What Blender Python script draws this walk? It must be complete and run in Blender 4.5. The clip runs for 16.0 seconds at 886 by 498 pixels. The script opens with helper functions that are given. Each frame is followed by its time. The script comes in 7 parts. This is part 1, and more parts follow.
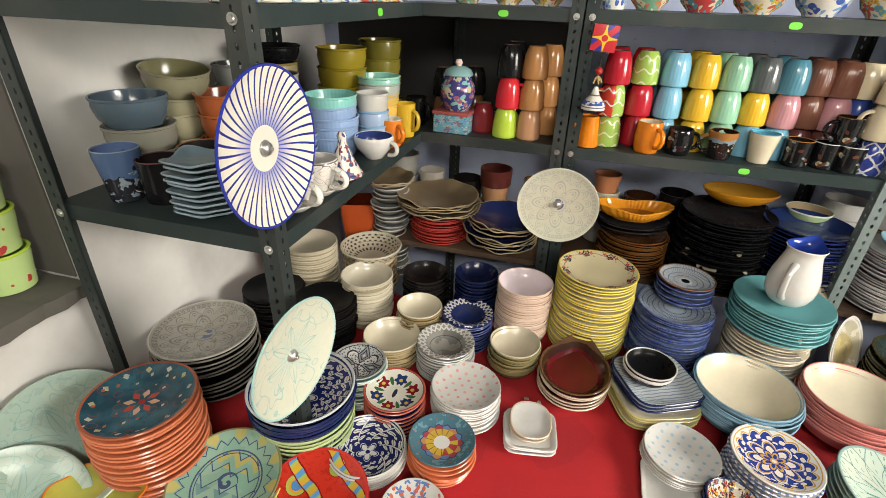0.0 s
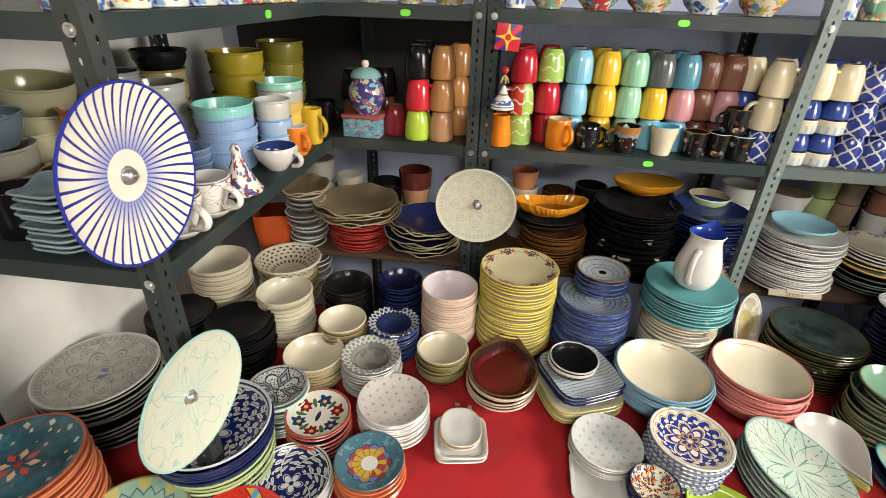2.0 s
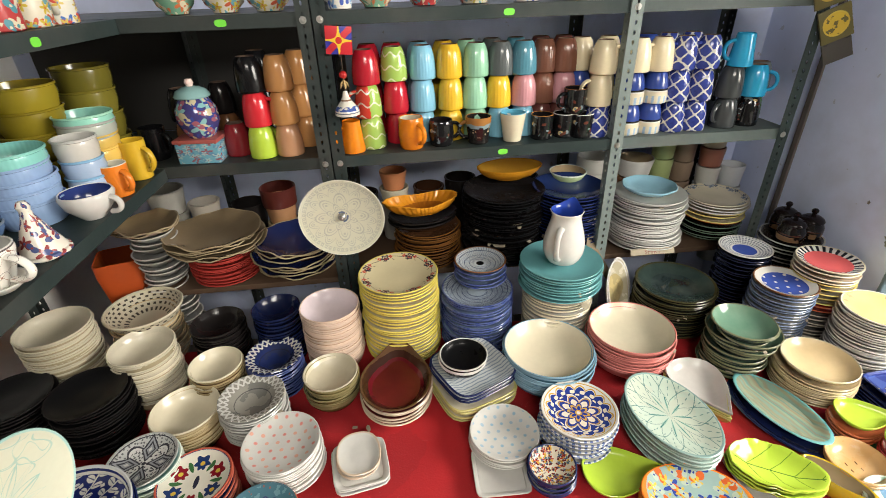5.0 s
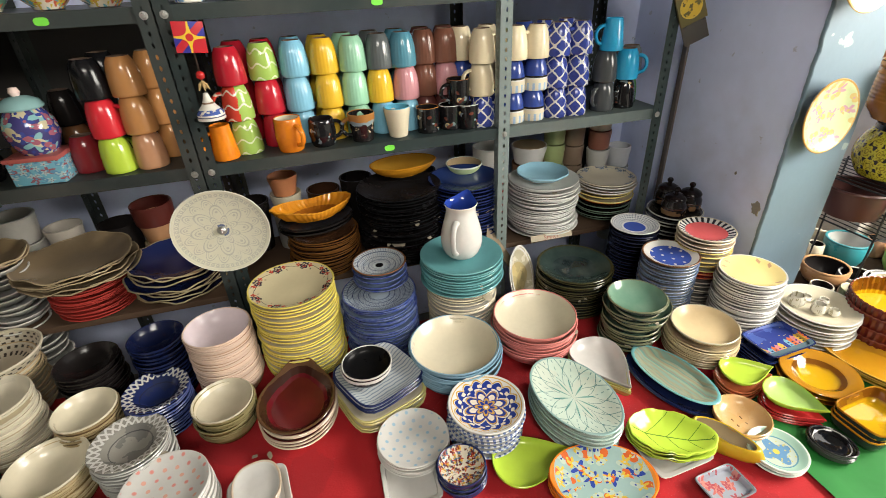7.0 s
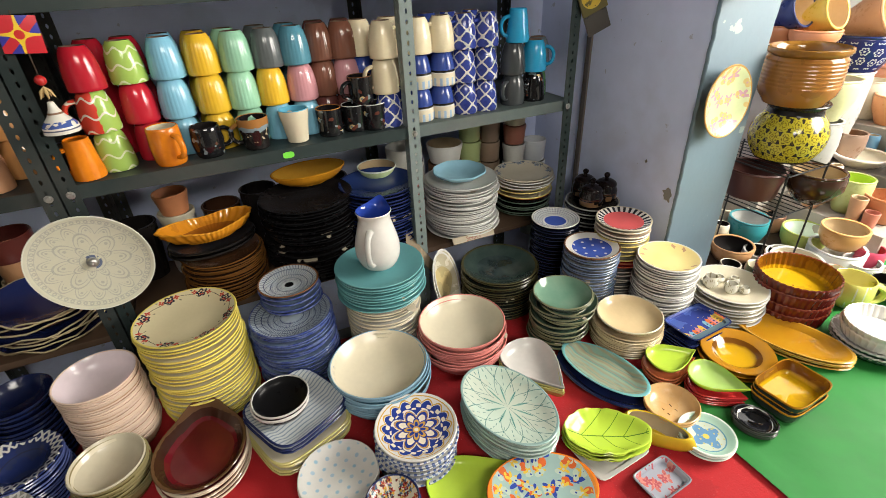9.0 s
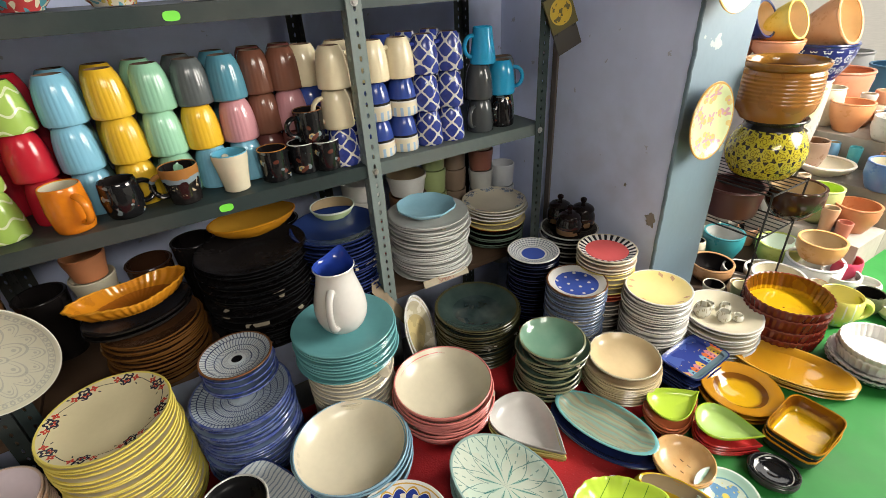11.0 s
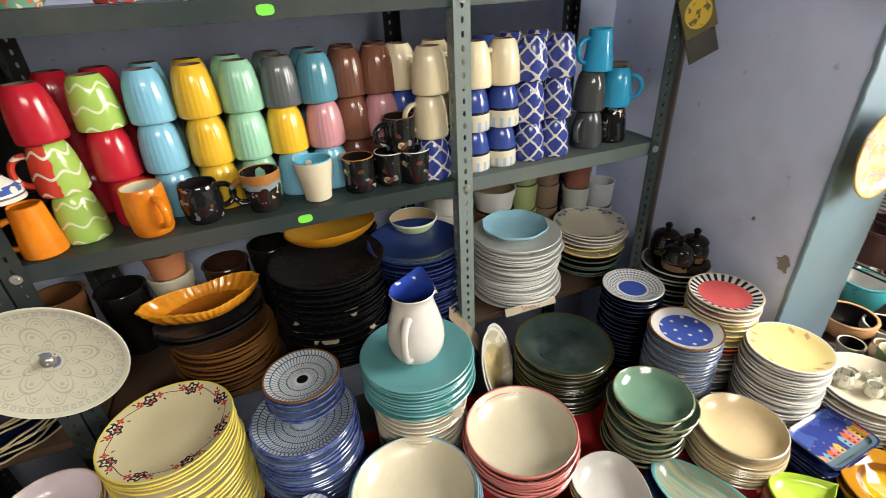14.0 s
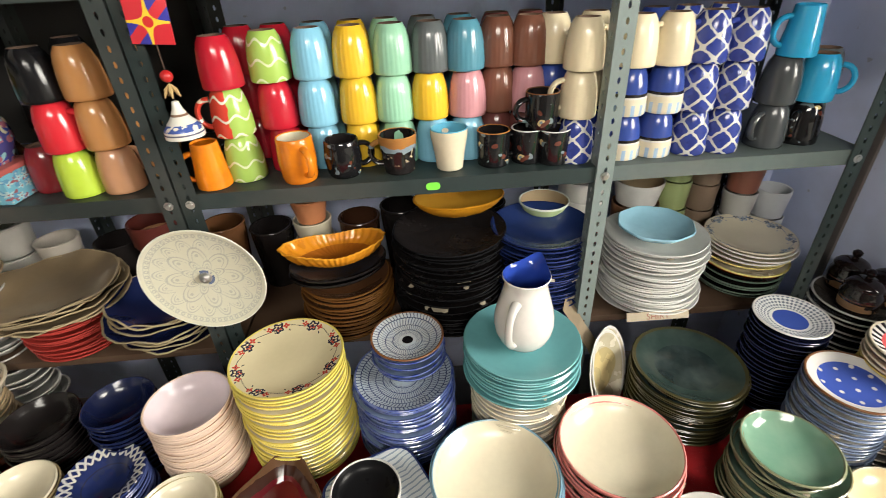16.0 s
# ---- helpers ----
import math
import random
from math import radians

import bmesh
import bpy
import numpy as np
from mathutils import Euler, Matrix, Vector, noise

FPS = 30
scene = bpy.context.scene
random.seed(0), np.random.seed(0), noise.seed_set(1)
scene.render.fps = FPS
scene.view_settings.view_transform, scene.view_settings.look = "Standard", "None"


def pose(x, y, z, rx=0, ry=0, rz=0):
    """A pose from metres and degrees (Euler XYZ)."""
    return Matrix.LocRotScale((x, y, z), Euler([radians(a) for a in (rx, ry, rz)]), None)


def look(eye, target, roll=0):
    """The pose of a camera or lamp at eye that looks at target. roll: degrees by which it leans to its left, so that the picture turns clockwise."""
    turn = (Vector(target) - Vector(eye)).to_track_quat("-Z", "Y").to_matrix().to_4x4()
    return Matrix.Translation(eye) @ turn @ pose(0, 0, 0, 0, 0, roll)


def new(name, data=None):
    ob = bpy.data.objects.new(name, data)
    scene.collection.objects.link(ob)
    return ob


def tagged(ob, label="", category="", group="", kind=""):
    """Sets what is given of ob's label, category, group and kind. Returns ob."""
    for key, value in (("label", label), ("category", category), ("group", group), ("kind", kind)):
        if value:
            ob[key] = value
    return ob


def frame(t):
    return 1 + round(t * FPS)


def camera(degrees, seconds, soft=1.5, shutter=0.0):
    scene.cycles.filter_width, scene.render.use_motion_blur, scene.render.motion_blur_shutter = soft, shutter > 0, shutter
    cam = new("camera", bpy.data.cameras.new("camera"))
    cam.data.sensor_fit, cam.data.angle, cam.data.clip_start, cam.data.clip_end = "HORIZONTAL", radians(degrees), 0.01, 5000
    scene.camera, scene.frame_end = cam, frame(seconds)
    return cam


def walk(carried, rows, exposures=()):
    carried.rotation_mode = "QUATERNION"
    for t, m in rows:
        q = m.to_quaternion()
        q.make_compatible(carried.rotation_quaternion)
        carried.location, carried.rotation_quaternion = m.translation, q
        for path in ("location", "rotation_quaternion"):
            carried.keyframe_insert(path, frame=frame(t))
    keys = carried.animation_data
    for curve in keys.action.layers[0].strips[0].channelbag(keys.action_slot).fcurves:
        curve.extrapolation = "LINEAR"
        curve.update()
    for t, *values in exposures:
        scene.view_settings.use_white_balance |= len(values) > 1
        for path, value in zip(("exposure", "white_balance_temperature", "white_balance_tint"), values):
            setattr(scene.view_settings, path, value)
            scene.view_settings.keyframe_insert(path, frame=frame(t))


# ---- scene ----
cam = camera(85.8, 16.0, soft=0.8, shutter=0.35)
METRES, EYE, TILT, LEAN, TURN = 0.92, 1.5, -28.0, -1.8, 16.1
ROWS = [
    (0.0, 0.0, 0.0, 0.0, 0.0, 0.0, -0.0),
    (0.5, 0.0104, 0.0078, 0.0041, -1.38, -0.21, 0.16),
    (1.0, 0.0287, 0.0202, 0.0195, -3.35, -0.45, 1.06),
    (1.5, 0.0462, 0.0301, 0.0304, -5.12, -0.6, 2.24),
    (2.0, 0.0723, 0.0417, 0.0435, -7.32, -1.01, 4.01),
    (2.5, 0.0967, 0.0493, 0.0534, -9.4, -1.35, 5.74),
    (3.0, 0.1224, 0.0593, 0.0643, -11.38, -1.9, 7.46),
    (3.5, 0.1402, 0.0601, 0.0727, -12.8, -2.2, 8.75),
    (4.0, 0.1641, 0.0622, 0.0806, -14.77, -2.69, 10.44),
    (6.5, 0.3106, 0.0723, 0.0642, -25.14, -5.71, 16.99),
    (7.0, 0.3482, 0.0769, 0.0545, -27.67, -6.57, 18.11),
    (7.5, 0.3735, 0.0838, 0.0508, -29.54, -7.24, 18.87),
    (8.0, 0.4009, 0.0991, 0.0494, -32.17, -8.14, 19.87),
    (8.5, 0.4304, 0.1232, 0.0473, -34.84, -9.05, 20.86),
    (9.0, 0.4518, 0.147, 0.0512, -36.86, -9.77, 21.58),
    (9.5, 0.4868, 0.1838, 0.0691, -39.34, -10.42, 22.53),
    (10.0, 0.5294, 0.2295, 0.1018, -41.51, -10.91, 23.55),
    (12.5, 0.6114, 0.4098, 0.1993, -43.69, -11.29, 24.53),
    (13.0, 0.6203, 0.429, 0.2024, -41.75, -10.58, 23.99),
    (13.5, 0.6371, 0.4552, 0.2059, -38.42, -9.41, 22.76),
    (14.0, 0.6512, 0.4708, 0.218, -33.85, -7.75, 20.75),
    (14.5, 0.6713, 0.4779, 0.2316, -29.29, -6.68, 19.0),
    (15.0, 0.6829, 0.4807, 0.2343, -25.59, -6.16, 17.56),
    (15.5, 0.6909, 0.4904, 0.223, -21.13, -5.85, 15.44),
    (16.0, 0.6894, 0.4878, 0.2133, -16.5, -5.5, 13.09),
]
walk(cam, [(t, pose(0, 0, EYE, TILT, LEAN, TURN) @ pose(METRES * x, METRES * y, METRES * z, 90 + pitch, roll, yaw)) for t, x, y, z, yaw, pitch, roll in ROWS],
     exposures=[(0.0, 0.06), (4.0, 0.09), (6.5, -0.02), (9.0, -0.18), (12.5, -0.27), (14.0, -0.04), (16.0, 0.25)])

# ---- light ----
world = bpy.data.worlds.new("world")
scene.world = world
world.use_nodes = True
wn = world.node_tree
sky = wn.nodes.new("ShaderNodeTexSky")
sky.sky_type, sky.sun_disc, sky.sun_elevation, sky.sun_rotation = "NISHITA", False, radians(47), radians(141)
wn.links.new(sky.outputs[0], wn.nodes["Background"].inputs[0])
wn.nodes["Background"].inputs[1].default_value = 0.022


def lamp(name, kind, m, energy, colour, **more):
    data = bpy.data.lights.new(name, kind)
    data.energy, data.color = energy, colour
    for key, value in more.items():
        if key == "size":
            data.size = value
        if key == "size_y":
            data.size_y = value
        if key == "shape":
            data.shape = value
        if key == "angle":
            data.angle = value
    ob = new(name, data)
    ob.matrix_world = m
    return ob


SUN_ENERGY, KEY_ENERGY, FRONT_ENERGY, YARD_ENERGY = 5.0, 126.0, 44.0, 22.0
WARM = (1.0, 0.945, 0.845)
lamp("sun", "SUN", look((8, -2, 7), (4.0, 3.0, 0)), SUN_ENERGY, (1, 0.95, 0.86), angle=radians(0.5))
# daylight lamp at the shop's open corner; front and yard lamps are added fill
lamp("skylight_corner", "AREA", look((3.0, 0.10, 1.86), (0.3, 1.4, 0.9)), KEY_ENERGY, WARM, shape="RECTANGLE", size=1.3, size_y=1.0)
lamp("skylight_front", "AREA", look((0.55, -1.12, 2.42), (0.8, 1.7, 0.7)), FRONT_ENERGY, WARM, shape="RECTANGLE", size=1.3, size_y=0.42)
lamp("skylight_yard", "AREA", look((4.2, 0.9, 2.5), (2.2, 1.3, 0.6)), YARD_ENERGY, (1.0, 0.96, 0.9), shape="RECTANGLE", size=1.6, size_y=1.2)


# ---- node helpers ----
class S:
    """A float socket with arithmetic."""

    def __init__(self, nt, sock):
        self.nt, self.sock = nt, sock

    def op(self, kind, *args):
        n = self.nt.nodes.new("ShaderNodeMath")
        n.operation = kind
        for i, a in enumerate((self, *args)):
            if isinstance(a, S):
                self.nt.links.new(a.sock, n.inputs[i])
            else:
                n.inputs[i].default_value = a
        return S(self.nt, n.outputs[0])

    def __add__(self, o): return self.op("ADD", o)
    def __radd__(self, o): return self.op("ADD", o)
    def __sub__(self, o): return self.op("SUBTRACT", o)
    def __rsub__(self, o): return (self * -1.0) + o
    def __mul__(self, o): return self.op("MULTIPLY", o)
    def __rmul__(self, o): return self.op("MULTIPLY", o)
    def __truediv__(self, o): return self.op("DIVIDE", o)
    def __gt__(self, o): return self.op("GREATER_THAN", o)
    def __lt__(self, o): return self.op("LESS_THAN", o)
    def sin(self): return self.op("SINE")
    def cos(self): return self.op("COSINE")
    def abs(self): return self.op("ABSOLUTE")
    def fract(self): return self.op("FRACT")
    def mod(self, o): return self.op("FLOORED_MODULO", o)
    def power(self, o): return self.op("POWER", o)
    def band(self, a, b): return (self > a) * (self < b)


def rgb(c):
    return (c[0], c[1], c[2], 1.0)


def material(name, base, rough=0.3, metal=0.0, var=0.12, grain=90.0, bump=0.15, layers=None, speck=0.0, coat=0.0, scale=1.0, dirt=0.0, aspect=1.0, wrap=0.0, spec=0.5):
    """A material of a base colour with two scales of variation, a fine bump, and painted layers given by masks in the object's own space."""
    m = bpy.data.materials.new(name)
    m.use_nodes = True
    nt = m.node_tree
    b = nt.nodes["Principled BSDF"]
    tc = nt.nodes.new("ShaderNodeTexCoord")
    obj = tc.outputs["Object"]

    def noise_at(size, detail=3.0, off=0.0):
        n = nt.nodes.new("ShaderNodeTexNoise")
        n.inputs["Scale"].default_value, n.inputs["Detail"].default_value = size, detail
        nt.links.new(obj, n.inputs["Vector"])
        return S(nt, n.outputs["Fac"])

    def mix(fac, a, c):
        n = nt.nodes.new("ShaderNodeMix")
        n.data_type = "RGBA"
        if isinstance(fac, S):
            nt.links.new(fac.sock, n.inputs[0])
        else:
            n.inputs[0].default_value = fac
        for sock, v in ((n.inputs[6], a), (n.inputs[7], c)):
            if isinstance(v, tuple):
                sock.default_value = rgb(v)
            else:
                nt.links.new(v, sock)
        return n.outputs[2]

    sep = nt.nodes.new("ShaderNodeSeparateXYZ")
    nt.links.new(obj, sep.inputs[0])
    x, y, z = [S(nt, sep.outputs[i]) for i in range(3)]
    x = x * (1.0 / aspect)
    if wrap:
        x, y = y.op("ARCTAN2", x) * wrap, z
    info = nt.nodes.new("ShaderNodeObjectInfo")
    rnd = S(nt, info.outputs["Random"])
    large, fine = noise_at(7 * scale), noise_at(grain * scale, 2.0)
    col = mix(0.0, tuple(base), tuple(base))
    if layers:
        r = (x * x + y * y).power(0.5)
        th = y.op("ARCTAN2", x)

        def cells(size, what="Distance", jitter=1.0):
            n = nt.nodes.new("ShaderNodeTexVoronoi")
            n.inputs["Scale"].default_value, n.inputs["Randomness"].default_value = size, jitter
            flat = nt.nodes.new("ShaderNodeCombineXYZ")
            nt.links.new(x.sock, flat.inputs[0])
            nt.links.new(y.sock, flat.inputs[1])
            nt.links.new(flat.outputs[0], n.inputs["Vector"])
            if what == "Distance":
                return S(nt, n.outputs[0])
            hub, tint = nt.nodes.new("ShaderNodeSeparateXYZ"), nt.nodes.new("ShaderNodeSeparateColor")
            nt.links.new(n.outputs["Position"], hub.inputs[0])
            nt.links.new(n.outputs["Color"], tint.inputs[0])
            dx, dy = x - S(nt, hub.outputs[0]), y - S(nt, hub.outputs[1])
            return dx, dy, S(nt, tint.outputs[0]), S(nt, tint.outputs[1])

        for mask, colour in layers(x, y, z, r, th, noise_at, cells):
            col = mix(mask, col, colour)
    # wear: broad tone, fine grain, each piece its own tone
    tone = (large - 0.5) * (2 * var) + (fine - 0.5) * var + (rnd - 0.5) * (var * 2.6) + 1.0
    hsv = nt.nodes.new("ShaderNodeHueSaturation")
    nt.links.new(col, hsv.inputs["Color"])
    nt.links.new(tone.sock, hsv.inputs["Value"])
    out = hsv.outputs[0]
    if speck:
        out = mix((noise_at(260, 1.0) > 0.68) * speck, out, (0.12, 0.09, 0.06))
    if dirt:
        out = mix((noise_at(3.2, 6.0) - 0.5).op("MAXIMUM", 0.0) * (dirt * 4), out, (0.16, 0.14, 0.12))
    nt.links.new(out, b.inputs["Base Color"])
    rg = (large - 0.5) * 0.18 + (fine - 0.5) * 0.08 + rough
    nt.links.new(rg.op("MAXIMUM", 0.04).sock, b.inputs["Roughness"])
    b.inputs["Metallic"].default_value = metal
    b.inputs["Specular IOR Level"].default_value = spec
    b.inputs["Coat Weight"].default_value = coat
    b.inputs["Coat Roughness"].default_value = 0.08
    if bump:
        bn = nt.nodes.new("ShaderNodeBump")
        bn.inputs["Strength"].default_value, bn.inputs["Distance"].default_value = bump, 0.004
        nt.links.new((large * 0.6 + fine * 0.4).sock, bn.inputs["Height"])
        nt.links.new(bn.outputs[0], b.inputs["Normal"])
    return m


GLAZES = {}


def glaze(c, rough=0.18, speck=0.0, **more):
    """Plain glazed earthenware of a colour, made once."""
    key = (tuple(c), rough, speck)
    if key not in GLAZES:
        GLAZES[key] = material("glaze", c, rough, var=0.10, grain=70, bump=0.12, speck=speck, spec=(0.12 if rough > 0.2 else 0.3) if max(c) < 0.03 else 0.5, **more)
    return GLAZES[key]


# colours of the glazes
WHITE, CREAM, BEIGE, PINK = (0.60, 0.59, 0.56), (0.61, 0.555, 0.42), (0.62, 0.50, 0.38), (0.72, 0.36, 0.36)
YELLOW, MUSTARD, ORANGE, RED = (0.74, 0.62, 0.14), (0.44, 0.19, 0.012), (0.75, 0.20, 0.02), (0.52, 0.03, 0.03)
MAROON, BROWN, DARK, BLACK = (0.14, 0.02, 0.02), (0.16, 0.07, 0.03), (0.013, 0.011, 0.011), (0.007, 0.007, 0.008)
NAVY, BLUE, LBLUE, SKY = (0.015, 0.025, 0.10), (0.04, 0.08, 0.35), (0.22, 0.42, 0.62), (0.30, 0.55, 0.68)
TEAL, MINT, LIME, OLIVE = (0.14, 0.37, 0.39), (0.33, 0.62, 0.48), (0.45, 0.62, 0.06), (0.22, 0.21, 0.10)
GREY, DGREEN, SAND, TERRA = (0.38, 0.38, 0.36), (0.05, 0.10, 0.08), (0.45, 0.34, 0.20), (0.55, 0.22, 0.10)
CORAL, STEEL, PALE, LILAC = (0.62, 0.17, 0.07), (0.24, 0.29, 0.36), (0.66, 0.74, 0.66), (0.72, 0.62, 0.66)


# ---- mesh helpers ----
def finish(name, bm, mats, smooth=True):
    me = bpy.data.meshes.new(name)
    bmesh.ops.recalc_face_normals(bm, faces=bm.faces[:])
    bm.to_mesh(me)
    bm.free()
    for m in (mats if isinstance(mats, (list, tuple)) else [mats]):
        me.materials.append(m)
    if smooth:
        me.polygons.foreach_set("use_smooth", [True] * len(me.polygons))
        me.set_sharp_from_angle(angle=radians(38))
    return me


def part(name, bm, mats, parent=None, label="", smooth=True):
    ob = new(name, finish(name, bm, mats, smooth))
    ob.parent = parent
    if label:
        ob["label"] = label
    return ob


def box(bm, x0, x1, y0, y1, z0, z1, mat=0, bevel=0.0):
    made = bmesh.ops.create_cube(bm, size=1.0)
    for v in made["verts"]:
        v.co = Vector(((x0 + x1) / 2 + v.co.x * (x1 - x0), (y0 + y1) / 2 + v.co.y * (y1 - y0), (z0 + z1) / 2 + v.co.z * (z1 - z0)))
    faces = {f for v in made["verts"] for f in v.link_faces}
    for f in faces:
        f.material_index = mat
    if bevel:
        edges = {e for f in faces for e in f.edges}
        bmesh.ops.bevel(bm, geom=list(edges), offset=bevel, segments=2, affect="EDGES", profile=0.6)
    return bm


def boxes(*rows, bevel=0.0):
    bm = bmesh.new()
    for row in rows:
        box(bm, *row, bevel=bevel)
    return bm


def tube(bm, points, radius, sides=8, mat=0, flat=1.0):
    """A tube along points; radius may be a list."""
    rings = []
    n = len(points)
    pts = [Vector(p) for p in points]
    side = None
    for i, p in enumerate(pts):
        d = (pts[min(i + 1, n - 1)] - pts[max(i - 1, 0)]).normalized()
        if side is None:
            side = d.cross(Vector((0, 0, 1)) if abs(d.z) < 0.9 else Vector((0, 1, 0)))
        side = (side - d * side.dot(d)).normalized()
        up = side.cross(d)
        r = radius[i] if isinstance(radius, (list, tuple)) else radius
        rings.append([bm.verts.new(p + (side * math.cos(a) * flat + up * math.sin(a)) * r) for a in [2 * math.pi * k / sides for k in range(sides)]])
    for a, b in zip(rings, rings[1:]):
        for k in range(sides):
            f = bm.faces.new((a[k], a[(k + 1) % sides], b[(k + 1) % sides], b[k]))
            f.material_index = mat
    bm.faces.new(rings[0][::-1]).material_index = mat
    bm.faces.new(rings[-1]).material_index = mat
    return bm


def circle(th):
    return 1.0


def oval(a, b):
    return lambda th: 1.0 / math.sqrt((math.cos(th) / a) ** 2 + (math.sin(th) / b) ** 2)


def square(p=5.0, a=1.0, b=1.0):
    return lambda th: (abs(math.cos(th) / a) ** p + abs(math.sin(th) / b) ** p) ** (-1.0 / p)


def drop(length=1.0, width=0.75, sharp=1.3, shift=-0.18):
    """A teardrop outline with its tip on +x, as a radius for each angle."""
    table = []
    for k in range(241):
        t = 2 * math.pi * k / 240
        px, py = length * math.cos(t) - shift * length - 0.1, width * 1.25 * math.sin(t) * abs(math.sin(t / 2)) ** sharp
        table.append((math.atan2(py, px) % (2 * math.pi), math.hypot(px, py)))
    table.sort()
    angles, radii = [a for a, q in table], [q for a, q in table]
    return lambda th: float(np.interp(th % (2 * math.pi), angles, radii, period=2 * math.pi))


def leaf(k=0.35, w=0.85):
    def f(th):
        return oval(1.0, w)(th) + k * max(0.0, math.cos(th)) ** 9 + 0.12 * max(0.0, -math.cos(th)) ** 9 + 0.012 * math.sin(17 * th)
    return f


def wavy(n, amp):
    return lambda th: 1.0 + amp * math.cos(n * th)


def turned(profile, segs=40, shape=circle, lift=None, bm=None, closed=False):
    """A dish: the profile (radius, height, slot, keep) turned round z; keep = 1 lets the outline's shape act in full."""
    bm = bm or bmesh.new()
    rings = []
    wide = max(row[0] for row in profile)
    for row in profile:
        r, z = row[0], row[1]
        keep = row[3] if len(row) > 3 else 1.0
        if r < 1e-6:
            rings.append([bm.verts.new((0, 0, z))])
            continue
        ring = []
        for k in range(segs):
            th = 2 * math.pi * k / segs
            q = r * (1 + (shape(th) - 1) * keep)
            ring.append(bm.verts.new((q * math.cos(th), q * math.sin(th), z + (lift(th) * keep * (max(0.0, r / wide - 0.55) / 0.45) ** 1.5 if lift else 0.0))))
        rings.append(ring)
    pairs = list(zip(rings, rings[1:], profile[1:]))
    if closed:
        pairs.append((rings[-1], rings[0], profile[0]))
    for a, b, row in pairs:
        slot = row[2] if len(row) > 2 else 0
        for k in range(segs):
            j = (k + 1) % segs
            if len(a) == 1 and len(b) == 1:
                continue
            if len(a) == 1:
                f = bm.faces.new((a[0], b[j], b[k]))
            elif len(b) == 1:
                f = bm.faces.new((a[k], a[j], b[0]))
            else:
                f = bm.faces.new((a[k], a[j], b[j], b[k]))
            f.material_index = slot
    return bm


def plate_profile(r, h=0.022, foot=0.6, t=0.0045, rim=0.0):
    """Slots: 0 inside, 1 rim, 2 outside."""
    b = foot * r
    return [(0, 0.004, 2), (b * 0.9, 0.003, 2), (b * 0.95, 0, 2), (b, 0.001, 2), (r * 0.86, h * 0.55, 2), (r - t * 0.3, h - t, 2), (r, h - t * 0.4, 1), (r - t * 0.4, h, 1),
            (r - t * 1.3, h - 0.001, 1), (r * 0.84, h * 0.62 + t * 0.55, 0), (b * 1.02, t + 0.001, 0), (b * 0.5, t, 0), (0, t, 0)]


def bowl_profile(r, h, foot=0.45, t=0.005):
    b = foot * r
    return [(0, 0.004, 2), (b * 0.85, 0.004, 2), (b * 0.92, 0, 2), (b, 0.001, 2), (b * 1.04, 0.006, 2), (r * (foot + (1 - foot) * 0.55), h * 0.3, 2), (r * (foot + (1 - foot) * 0.86), h * 0.66, 2), (r - 0.0042, h - t * 1.5, 2), (r - 0.0005, h - t * 1.1, 2),
            (r, h - t * 0.3, 1), (r - t * 0.5, h, 1), (r - t, h - t * 0.4, 1), (r * (foot + (1 - foot) * 0.86) - t, h * 0.66, 0), (r * (foot + (1 - foot) * 0.5) - t, h * 0.31 + t * 0.5, 0), (b * 0.95, t * 1.9, 0), (b * 0.4, t, 0), (0, t, 0)]


def rimmed_profile(r, h, t=0.005):
    """A soup bowl with a broad, gently rising rim."""
    return [(0, 0.004, 2), (r * 0.36, 0.004, 2), (r * 0.40, 0, 2), (r * 0.43, 0.002, 2), (r * 0.60, h * 0.40, 2), (r * 0.69, h * 0.68, 2), (r * 0.96, h - t * 1.4, 2), (r, h - t * 0.5, 1), (r - t * 0.4, h, 1), (r - t, h - t * 0.2, 1),
            (r * 0.70, h * 0.74 + t * 0.3, 0), (r * 0.64, h * 0.66, 0), (r * 0.52, h * 0.30 + t * 0.5, 0), (r * 0.38, t * 1.4, 0), (0, t, 0)]


def cup_profile(r0, r1, h, t=0.004, belly=0.0):
    """r0 foot, r1 rim."""
    mid = (r0 + r1) / 2 + belly
    return [(0, 0.004, 2), (r0 * 0.86, 0.004, 2), (r0 * 0.92, 0, 2), (r0 * 0.99, 0.002, 2), (r0 * 1.02 + belly * 0.4, h * 0.12, 2), (mid, h * 0.5, 2), (r1 + belly * 0.25, h * 0.85, 2), (r1, h - t * 0.5, 2),
            (r1 - t * 0.4, h, 1), (r1 - t, h - t * 0.4, 1), (r1 + belly * 0.2 - t, h * 0.82, 0), (mid - t, h * 0.5, 0), (r0 * 0.95, h * 0.08, 0), (0, h * 0.06, 0)]


